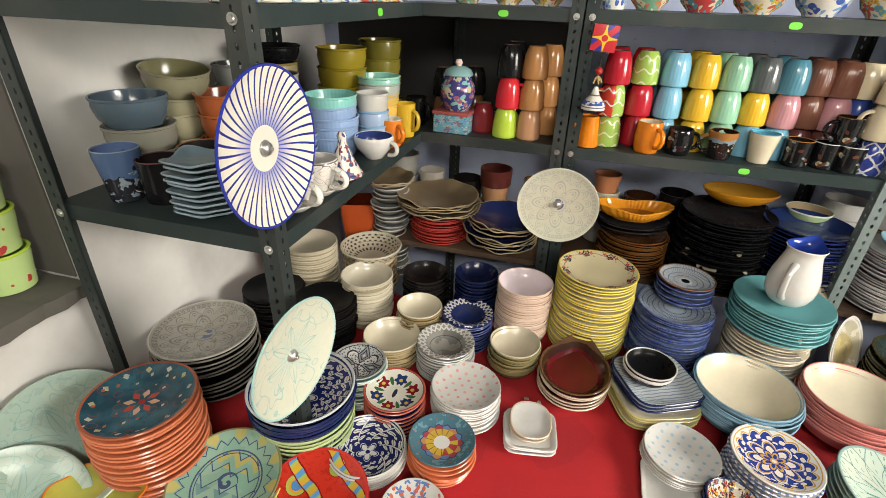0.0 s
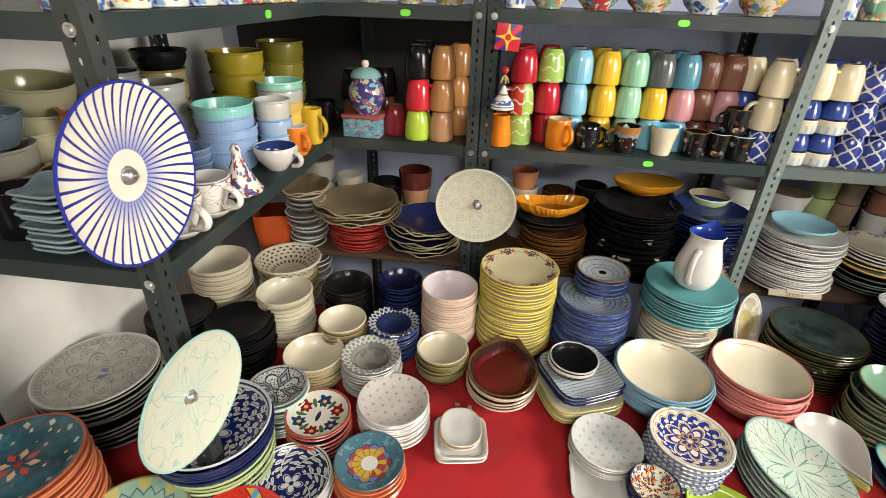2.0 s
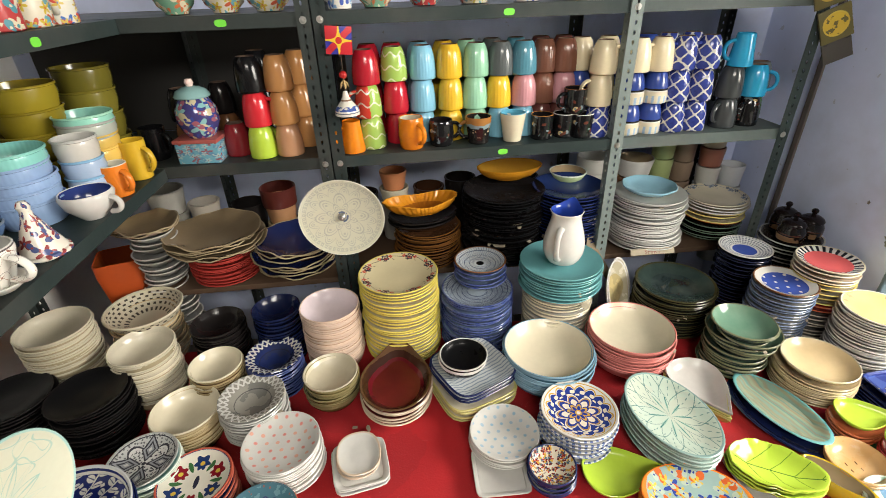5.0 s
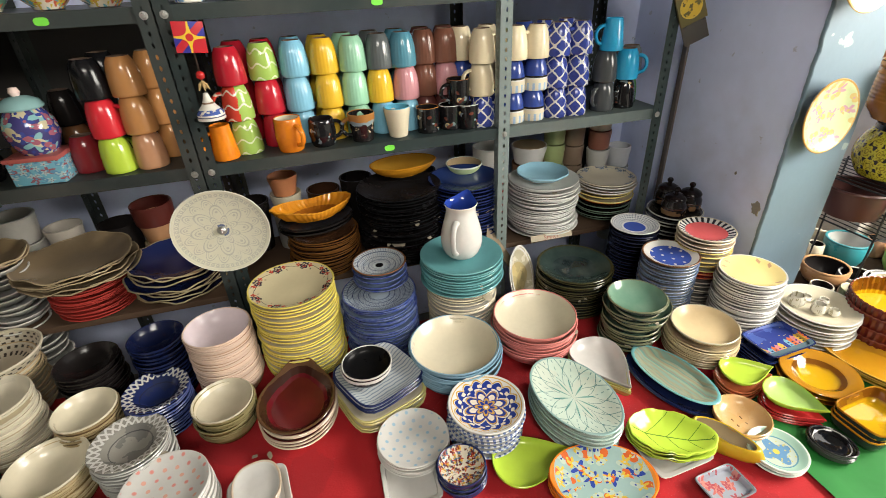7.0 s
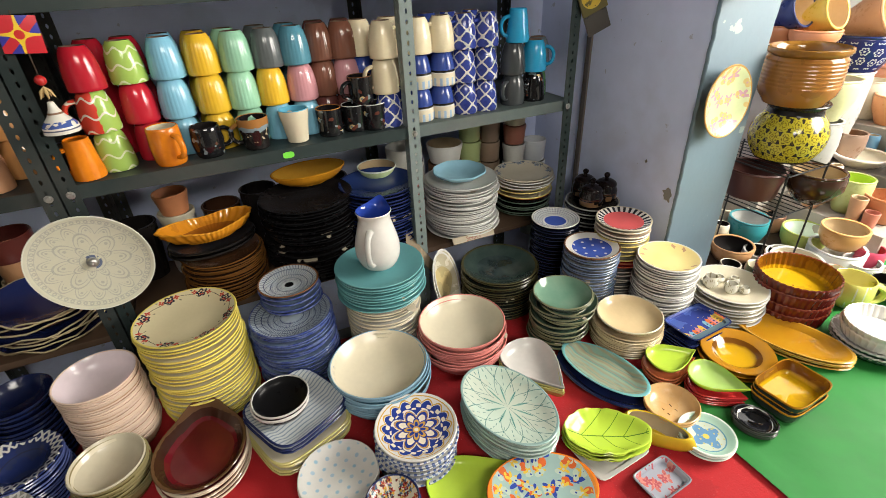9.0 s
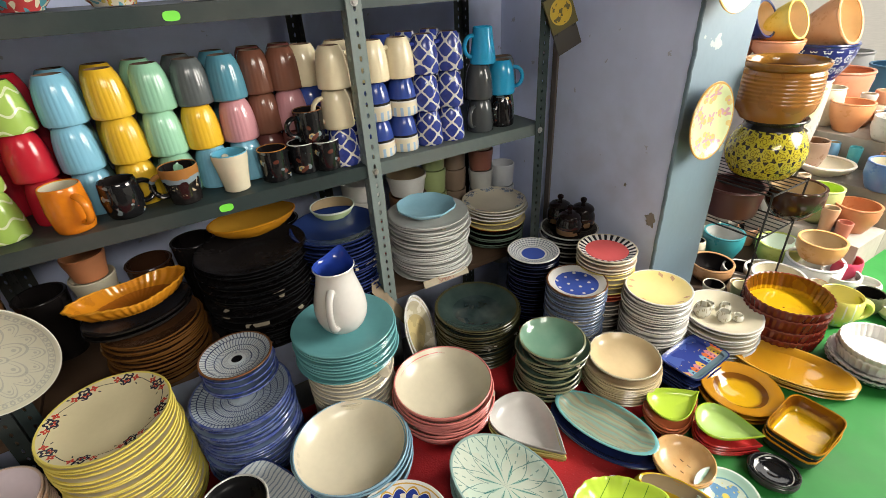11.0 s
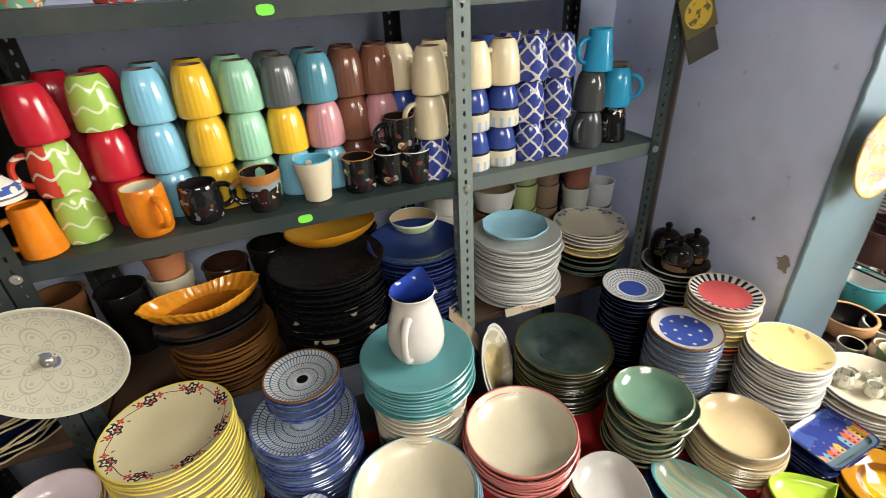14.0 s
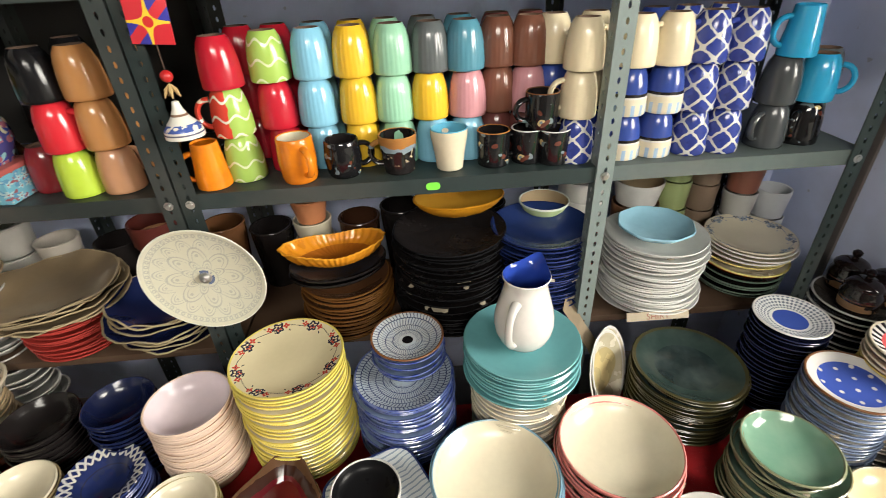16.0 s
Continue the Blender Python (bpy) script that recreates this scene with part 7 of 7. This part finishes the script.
for k in (-0.03, 0.03):
    part("ring", tube(bmesh.new(), [(k + 0.006 * math.cos(a), 0, 0.072 + 0.007 * math.sin(a)) for a in [i * math.pi / 5 for i in range(11)]], 0.0012, 6), M_WIRE, sign)
    part("ring", tube(bmesh.new(), [(k + 0.005 * math.cos(a), 0.003, -0.031 + 0.006 * math.sin(a)) for a in [i * math.pi / 5 for i in range(11)]], 0.0012, 6), M_WIRE, sign)
batten = part("wall_batten", boxes((1.694, 1.7035, 1.765, 1.79, 0, 2.6), bevel=0.002), material("dark_batten", (0.10, 0.085, 0.08), 0.7))
tagged(batten, "thin dark wooden batten on the wall", "batten", kind="structure")

m_wp = painted("pink_spots", (0.54, 0.60, 0.34), blotches(0.115, [(0.52, 0.30, 0.36), (0.58, 0.44, 0.18)], 24.0, (0.50, 0.26, 0.08)), rough=0.12)
for (px, pz) in ((1.768, 1.10), (1.742, 1.487)):
    w = new("wall_plate", finish("wall_plate", turned(plate_profile(0.105, 0.022, 0.62), 72, oval(0.96, 1.04)), [m_wp, glaze((0.5, 0.28, 0.08)), glaze(BROWN)]))
    w.matrix_world = pose(px, 1.232, pz, 86, 0, 0)
    tagged(w, "yellow-green plate with pink spots hung on the pillar", "plate", "plates on the pillar")

# ---- niche at the side ----
M_LEAFPOT = painted("lime_flowerpot", (0.42, 0.56, 0.22), lambda x, y, z, r, th, noise_at, cells: [((noise_at(34, 1.0) > 0.66), (0.40, 0.05, 0.04))])
for i in range(3):
    pot(-1.255, 0.655, 0.846 + 0.1 * i, 0.052, 0.062, 0.099, LIME, "pale lime pot with red flowers in a column", mats=[glaze(LIME), glaze(LIME), M_LEAFPOT], group="lime pots on the sill")
m_pp = painted("pale_jade", (0.33, 0.44, 0.37), lambda x, y, z, r, th, noise_at, cells: [((noise_at(9.0, 4.0) > 0.53) * 0.4, (0.42, 0.48, 0.38)), ((noise_at(26.0, 4.0) > 0.60) * 0.35, (0.20, 0.30, 0.26))] + star_drawing(0.166, (0.16, 0.34, 0.31))(x, y, z, r, th, noise_at, cells), rough=0.3)
for (px, py, pz, r, rx, ry) in ((-1.055, 0.53, 0.520, 0.166, 4, 56), (-1.02, 0.36, 0.500, 0.135, -4, 42)):
    me = finish("serving_platter", turned(plate_profile(r, 0.035, 0.6), 64), [m_pp, glaze((0.36, 0.45, 0.38)), glaze((0.36, 0.45, 0.38))])
    place(me, "serving_platter", px, py, pz, "large pale jade platter leaning on the wall", "platter", "jade platters", random.uniform(-4, 4), rx, ry)
stack("platter", "pale jade platter under the leaning ones", -1.0, 0.47, T, 0.49, 4, P(0.12, 0.03), g3(PALE, PALE, PALE))

# scraps of paper and dust on the cloth
M_PAPER = material("brown_paper", (0.36, 0.31, 0.23), 0.9, var=0.2, bump=0.4)
for i, (sx, sy) in enumerate(((-0.02, 1.14), (0.70, 0.93), (0.02, 1.13), (0.45, 0.95))):
    bm = bmesh.new()
    n = [bm.verts.new((0.012 * math.cos(k * 1.05) * random.uniform(0.6, 1.4), 0.008 * math.sin(k * 1.05) * random.uniform(0.6, 1.4), random.uniform(0, 0.004))) for k in range(6)]
    c = bm.verts.new((0, 0, 0.004))
    for k in range(6):
        bm.faces.new((n[k], n[(k + 1) % 6], c))
    ob = part("paper_scrap", bm, M_PAPER)
    ob.matrix_world = pose(sx, sy, T + 0.001, 0, 0, 50 * i)
    tagged(ob, "small torn scrap of brown packing paper", "paper", "paper scraps")
# slips of packing paper between stacked dishes
MORE = tuple((px, py, random.uniform(lo, hi), r - random.uniform(0.002, 0.007), random.uniform(-150, -25)) for px, py, lo, hi, r, n in ((0.552, 1.745, 0.64, 0.85, 0.150, 9), (1.118, 1.735, 0.64, 0.80, 0.134, 9), (0.795, 1.735, 0.64, 0.84, 0.134, 6), (1.412, 1.758, 0.64, 0.75, 0.118, 4), (1.21, 1.22, 0.42, 0.55, 0.093, 5), (1.139, 1.49, 0.42, 0.54, 0.138, 4), (0.884, 1.294, 0.42, 0.52, 0.132, 3), (0.695, 1.482, 0.58, 0.68, 0.137, 3), (1.398, 1.313, 0.45, 0.62, 0.093, 3), (-0.715, 1.54, 0.45, 0.56, 0.100, 4)) for _ in range(n))
for i, (sx, sy, sz, r, a) in enumerate(((0.887, 1.30, 0.50, 0.14, -40), (0.60, 1.275, 0.49, 0.145, -30), (1.13, 1.755, 0.80, 0.135, -100), (1.13, 1.755, 0.75, 0.135, -60), (1.13, 1.755, 0.655, 0.135, -80), (0.552, 1.745, 0.78, 0.148, -80), (0.552, 1.745, 0.70, 0.148, -110),
                                         (1.395, 1.77, 0.74, 0.12, -90), (1.21, 1.22, 0.46, 0.092, -50), (-0.655, 1.37, 0.52, 0.09, -20), (-0.913, 1.41, 0.5, 0.096, -60), (0.697, 1.475, 0.60, 0.14, -70), (1.139, 1.49, 0.50, 0.136, -60), (-0.295, 1.14, 0.50, 0.088, -10), (0.795, 1.735, 0.76, 0.13, -60)) + MORE):
    bm = bmesh.new()
    rows = []
    wide, droop = random.uniform(0.35, 1.2) if i > 14 else 1.1, random.uniform(0.0001, 0.0005)
    for u in range(6):
        rows.append([bm.verts.new((r - 0.017 + 0.0042 * u + random.uniform(-0.002, 0.002), (-0.014 + 0.009 * v) * wide * (1.1 - 0.12 * u) + random.uniform(-0.003, 0.003), 0.001 - droop * u * u + random.uniform(-0.0016, 0.0016))) for v in range(4)])
    for p, q in zip(rows, rows[1:]):
        for v in range(3):
            bm.faces.new((p[v], p[v + 1], q[v + 1], q[v]))
    ob = part("paper_slip", bm, M_PAPER)
    ob.matrix_world = pose(sx, sy, sz, 0, 0, a)
    tagged(ob, "crumpled slip of brown packing paper between dishes", "paper", "paper slips")

# torn printed card under the grey plates
card = part("packing_card", boxes((-0.085, 0.085, -0.012, 0.012, -0.0015, 0.0015), bevel=0.0006), M_PAPER)
card.matrix_world = pose(1.098, 1.604, 0.628, 62, 0, -1)
tagged(card, "torn strip of printed packing card under plates", "card")
letters = bpy.data.curves.new("lettering", "FONT")
letters.body, letters.size, letters.extrude, letters.align_x = "SHIRT", 0.024, 0.0002, "CENTER"
word = new("lettering", letters)
word.parent = card
word.matrix_local = pose(0.0, -0.009, 0.0019)
letters.materials.append(material("red_print", (0.30, 0.10, 0.08), 0.8))

# ---- pots beyond the pillar ----
def wire_stand(x0, x1, y0, y1, levels, top_z):
    st = new("wire_stand")
    tagged(st, "black wire stand holding garden pots", "stand")
    for x in (x0, x1):
        for y in (y0, y1):
            part("leg", tube(bmesh.new(), [(x, y, 0.375), (x, y, top_z)], 0.0035, 8), M_WIRE, st)
    for z in levels:
        part("rim", tube(bmesh.new(), [(x0, y0, z), (x1, y0, z), (x1, y1, z), (x0, y1, z), (x0, y0, z)], 0.003, 6), M_WIRE, st)
        n = int((x1 - x0) / 0.03)
        for k in range(1, n):
            x = x0 + (x1 - x0) * k / n
            part("wire", tube(bmesh.new(), [(x, y0, z), (x, y1, z)], 0.0018, 6), M_WIRE, st)


wire_stand(1.985, 2.20, 1.09, 1.40, (0.70, 0.852), 0.862)
def yellow_flowers(x, y, z, r, th, noise_at, cells):
    row = (z * 25).op("FLOOR")
    u, v = (th * (18 / 6.28318) + row * 0.5).fract() - 0.5, (z * 25).fract() - 0.5
    a, d = v.op("ARCTAN2", u), (u * u + v * v).power(0.5) + (noise_at(75, 2.0) - 0.5) * 0.30
    zone = z.band(0.012, 0.172)
    return [((d < 0.53 + (a * 6).cos() * 0.05) * zone, (0.50, 0.43, 0.03)), (((d - 0.34).abs() < 0.03) * ((a * 6).sin() > -0.3) * zone, (0.16, 0.12, 0.01)), (((d - 0.17).abs() < 0.03) * zone, (0.20, 0.15, 0.01)), ((noise_at(160, 1.0) > 0.62) * zone * 0.7, (0.09, 0.07, 0.01))]


YEL_FLOWERS = painted("yellow_flowers", (0.03, 0.025, 0.02), yellow_flowers, rough=0.15)
def white_blossoms(x, y, z, r, th, noise_at, cells):
    dx, dy, pick, turn = cells(24.0, "cells", 0.25)
    d, a = (dx * dx + dy * dy).power(0.5) * 24.0, dy.op("ARCTAN2", dx)
    ring = ((a * 3).cos().abs() * 0.14 + 0.22 - d).abs() < 0.05
    return [(ring.op("MAXIMUM", d < 0.10) * y.band(0.015, 0.125), (0.52, 0.55, 0.58))]


BLUEFL = painted("blue_white_flowers", (0.015, 0.022, 0.12), white_blossoms, wrap=0.115)
BIGG = painted("ridged_brown", (0.34, 0.14, 0.025), lambda x, y, z, r, th, noise_at, cells: [((noise_at(14.0, 3.0) > 0.55) * 0.5, (0.22, 0.09, 0.018)), (z > 0.152, (0.20, 0.085, 0.018))], rough=0.2)


def ringed(r0, r1, h, n=7):
    """A barrel-shaped planter with soft throwing ridges over its upper half."""
    prof = [(0, 0.004, 2), (r0 * 0.9, 0, 2), (r0, 0.003, 2), (r0 * 1.10, h * 0.10, 2), (r1 * 0.95, h * 0.20, 2), (r1 * 0.995, h * 0.32, 2)]
    for k in range(n * 6 + 1):
        f = k / (n * 6)
        prof.append((r1 * (1.0 + 0.012 * math.sin(f * 2.6) - 0.035 * f) + 0.0008 * math.cos(k * math.pi / 3), h * (0.36 + 0.46 * f), 2))
    return prof + [(r1 * 0.93, h * 0.86, 2), (r1 * 0.90, h * 0.90, 2), (r1 * 0.86, h * 0.90, 0), (r1 * 0.9, h * 0.5, 0), (0, h * 0.2, 0)]


big = new("planter", finish("planter", turned(ringed(0.088, 0.116, 0.172), 72), [glaze(BROWN), BIGG, BIGG]))
big.matrix_world = pose(2.095, 1.213, 1.054)
part("rim", turned([(0.098, 0.150), (0.107, 0.152), (0.115, 0.160), (0.118, 0.168), (0.116, 0.175), (0.110, 0.177), (0.104, 0.173), (0.100, 0.163)], 72, closed=True), painted("amber_rim", (0.20, 0.085, 0.014), stained((0.32, 0.16, 0.02), 30.0, 0.5), rough=0.12), big, "darker amber rolled rim")
tagged(big, "large glossy brown ridged planter atop a yellow one", "planter")
GP = "garden pots beyond the pillar"
BALL = [(0, 0.004, 2), (0.070, 0.0, 2), (0.076, 0.004, 2)] + [(0.078 + 0.041 * math.sin(math.pi * (0.04 + 0.92 * k / 14)) ** 0.8, 0.006 + 0.158 * k / 14, 2) for k in range(15)] + [(0.084, 0.170, 1), (0.083, 0.180, 1), (0.090, 0.190, 1), (0.092, 0.196, 1), (0.086, 0.197, 1), (0.080, 0.185, 0), (0.10, 0.09, 0), (0, 0.03, 0)]
pot(2.130, 1.214, 0.856, 0.078, 0.092, 0.197, YELLOW, "black planter covered with yellow flowers", mats=[glaze(BROWN), glaze(DARK), YEL_FLOWERS], name="planter", prof=BALL)
pot(2.105, 1.265, 0.704, 0.085, 0.098, 0.105, (0.075, 0.026, 0.022), "dark red-brown textured trough under the planters", name="planter")
pot(2.235, 1.125, 0.704, 0.055, 0.085, 0.11, (0.045, 0.020, 0.012), "dark brown pot with cut-away rim", inside=SAND, belly=0.02, rough=0.1, name="planter")


# steps added to carry the pots, colour lightened for the washed-out yard
M_STEP = material("light_cement", (0.40, 0.36, 0.31), 0.85, var=0.2, grain=30, bump=0.5, dirt=0.4)


def step(x0, x1, y0, y1, z):
    setting("yard_step", boxes((x0, x1, y0, y1, 0.376, z), bevel=0.004), M_STEP, "added cement step carrying crowded pots")


step(2.56, 2.80, 0.98, 1.9, 0.52)
step(2.80, 3.02, 0.98, 1.9, 0.66)
step(3.02, 3.40, 0.98, 1.9, 0.79)
step(2.46, 2.70, 1.42, 1.70, 1.155)
POTS = [
    (2.352, 1.372, 0.377, 0.055, 0.078, 0.115, (0.03, 0.22, 0.25), "teal glazed flowerpot", GREY), (2.48, 1.205, 0.377, 0.06, 0.085, 0.10, (0.42, 0.48, 0.12), "lime bird-shaped planter", PALE),
    (2.24, 1.09, 0.377, 0.06, 0.088, 0.09, WHITE, "white round planter", CREAM), (2.44, 1.06, 0.377, 0.075, 0.095, 0.10, (0.62, 0.64, 0.66), "white jar under a mug planter", WHITE), (2.44, 1.06, 0.478, 0.055, 0.078, 0.085, (0.62, 0.33, 0.12), "tan ribbed mug planter", SAND),
    (2.70, 1.07, 0.521, 0.05, 0.076, 0.11, TERRA, "terracotta pot with wavy rim", TERRA), (2.68, 1.19, 0.521, 0.045, 0.066, 0.15, (0.48, 0.54, 0.22), "pale green square planter", LIME), (2.84, 1.06, 0.661, 0.055, 0.074, 0.115, (0.08, 0.17, 0.42), "blue pot with green flowers", CREAM),
    (2.86, 1.28, 0.661, 0.06, 0.105, 0.05, (0.66, 0.58, 0.52), "pale pink trough", CREAM), (2.90, 1.36, 0.661, 0.04, 0.055, 0.12, (0.26, 0.17, 0.12), "brown ringed jar", BROWN), (2.81, 1.42, 0.661, 0.038, 0.052, 0.13, WHITE, "white ribbed cup", WHITE),
    (3.10, 1.34, 0.791, 0.045, 0.08, 0.13, (0.64, 0.28, 0.12), "terracotta flowerpot", TERRA), (3.07, 1.17, 0.791, 0.05, 0.066, 0.10, (0.66, 0.64, 0.6), "white bowl planter", WHITE), (3.14, 1.46, 0.791, 0.055, 0.062, 0.17, (0.64, 0.55, 0.42), "cream lidded jar", CREAM),
    (3.32, 1.50, 0.791, 0.09, 0.125, 0.22, (0.62, 0.27, 0.16), "large pink terracotta pot", TERRA), (2.70, 1.40, 0.661, 0.07, 0.075, 0.20, GREY, "grey pot under a cream one", GREY), (2.70, 1.40, 0.862, 0.05, 0.088, 0.17, (0.60, 0.60, 0.34), "round cream pot with lime rim", CREAM), (2.90, 1.50, 0.661, 0.10, 0.12, 0.37, (0.42, 0.42, 0.38), "pale urn under a blue one", CREAM),
    (2.56, 1.47, 1.156, 0.06, 0.088, 0.065, TERRA, "wide terracotta bowl", TERRA), (2.52, 1.60, 1.156, 0.05, 0.068, 0.075, (0.42, 0.16, 0.07), "brown ringed pot", BROWN), (2.36, 0.85, 0.397, 0.034, 0.046, 0.075, (0.09, 0.10, 0.05), "dark green mug planter", DARK),
    (2.45, 0.97, 0.39, 0.04, 0.062, 0.065, WHITE, "white cup planter with grey rim", GREY), (2.50, 0.90, 0.39, 0.03, 0.042, 0.045, WHITE, "small white cup", WHITE), (2.53, 0.99, 0.39, 0.035, 0.05, 0.09, (0.55, 0.06, 0.12), "pink-red glazed cup", RED), (2.39, 0.77, 0.397, 0.04, 0.054, 0.05, CREAM, "small cream pot with pattern", CREAM),
    (2.165, 1.30, 0.377, 0.06, 0.08, 0.07, (0.40, 0.22, 0.10), "tan pot lying behind the stand", DARK), (2.245, 1.225, 0.377, 0.05, 0.064, 0.05, GREY, "grey cup among the pots", DARK), (2.31, 1.155, 0.377, 0.055, 0.08, 0.05, WHITE, "white shallow planter", CREAM), (2.42, 1.52, 0.377, 0.06, 0.08, 0.10, CREAM, "cream pot by the stand", CREAM),
]
for (px, py, pz, r0, r1, h, c, lab, ins) in POTS:
    pot(px, py, pz, r0, r1, h, c, lab + " among garden pots", inside=ins, belly=0.012, group=GP, rough=0.3)
pot(2.905, 1.46, 1.033, 0.085, 0.128, 0.145, NAVY, "navy urn with white flowers", belly=0.015, mats=[glaze(CREAM), glaze(NAVY), BLUEFL], name="planter", group=GP)
for (px, py, pz, r, c) in ((2.515, 1.53, 1.235, 0.068, NAVY), (2.615, 1.47, 1.225, 0.072, (0.62, 0.46, 0.08)), (2.90, 1.45, 1.19, 0.10, (0.64, 0.33, 0.16))):
    pot(px, py + 0.08, pz + 0.02, r * 0.6, r, r * 1.6, c, "garden pot lying with its mouth outward", inside=(0.62, 0.46, 0.26), belly=0.008, group=GP, rx=68, name="planter", rough=0.3)
# filler pots, palette lightened toward the strong daylight here
FILL = [(0.66, 0.34, 0.20), (0.66, 0.38, 0.22), CREAM, CREAM, WHITE, WHITE, (0.16, 0.34, 0.52), (0.56, 0.20, 0.14), (0.52, 0.56, 0.28), (0.06, 0.30, 0.34), (0.30, 0.16, 0.09), (0.64, 0.50, 0.36), (0.66, 0.56, 0.46)]
taken = [(row[0], row[1], max(row[3], row[4]) + 0.004) for row in POTS if row[2] < 0.85] + [(2.905, 1.46, 0.12)]
for k in range(7000):
    px, py = random.uniform(2.59, 3.36), random.uniform(1.01, 1.86)
    r = random.uniform(0.045, 0.075) if k < 1500 else random.uniform(0.024, 0.05)
    if any(math.hypot(px - a, py - b) < r + c for a, b, c in taken) or (px < 2.76 and 1.38 < py < 1.76) or min(abs(px - 2.80), abs(px - 3.02)) < r * 0.7:
        continue
    taken.append((px, py, r))
    base = 0.521 if px < 2.80 else 0.661 if px < 3.02 else 0.791
    h = random.uniform(0.06, 0.13)
    c = random.choice(FILL)
    pot(px, py, base, r * random.uniform(0.65, 0.9), r, h, c, "small garden pot crowded on the step", belly=random.choice([0.0, 0.006, 0.014]), group=GP, rough=0.35, inside=random.choice([SAND, c]))
    if random.random() < 0.6:
        pot(px, py, base + h + 0.001, r * 0.6, r * 0.92, random.uniform(0.05, 0.09), random.choice(FILL), "small garden pot stacked on another", belly=0.004, group=GP, rough=0.35, inside=SAND)
near = [(row[0], row[1], max(row[3], row[4]) + 0.004) for row in POTS if row[2] < 0.40] + [(2.215, 0.885, 0.09), (1.99, 0.96, 0.135), (2.04, 0.715, 0.13)]
for k in range(1500):
    px, py, r = random.uniform(2.03, 2.54), random.uniform(0.98, 1.80), random.uniform(0.03, 0.055)
    if any(math.hypot(px - a, py - b) < r + c for a, b, c in near) or any(math.hypot(px - a, py - b) < r + 0.012 for a in (1.985, 2.20) for b in (1.09, 1.40)):
        continue
    near.append((px, py, r))
    h = random.uniform(0.05, 0.10)
    pot(px, py, 0.377, r * 0.75, r, h, random.choice(FILL), "small garden pot crowded by the stand", belly=random.choice([0.0, 0.008]), group=GP, rough=0.35, inside=random.choice([SAND, CREAM, DARK]))
for k in range(26):
    px, py = 3.1 + 0.32 * (k % 7) + random.uniform(-0.06, 0.06), 1.75 + 0.42 * (k // 7) + random.uniform(-0.08, 0.08)
    c = random.choice([TERRA, (0.62, 0.30, 0.15), CREAM, WHITE, (0.10, 0.25, 0.4), (0.5, 0.16, 0.1)])
    h = random.uniform(0.25, 0.5)
    pot(px, py, 0.001, 0.09, 0.15, h + 0.35, c, "large garden pot standing in the yard", belly=0.03, group="yard pots", rough=0.5)
em = part("animal_mug", turned(cup_profile(0.045, 0.062, 0.11, belly=0.014), 40), [glaze((0.6, 0.55, 0.2)), glaze((0.6, 0.58, 0.12)), painted("pale_yellow", (0.62, 0.60, 0.14), blotches(9.0, [(0.66, 0.66, 0.5)], 40))])
em.matrix_world = pose(2.215, 0.885, 0.396, 0, 0, -40)
tagged(em, "pale yellow mug planter with curled handle", "mug")
part("handle", handle(bmesh.new(), 0.055, 0.015, 0.085, 0.05, 0.011), glaze((0.62, 0.60, 0.14)), em)
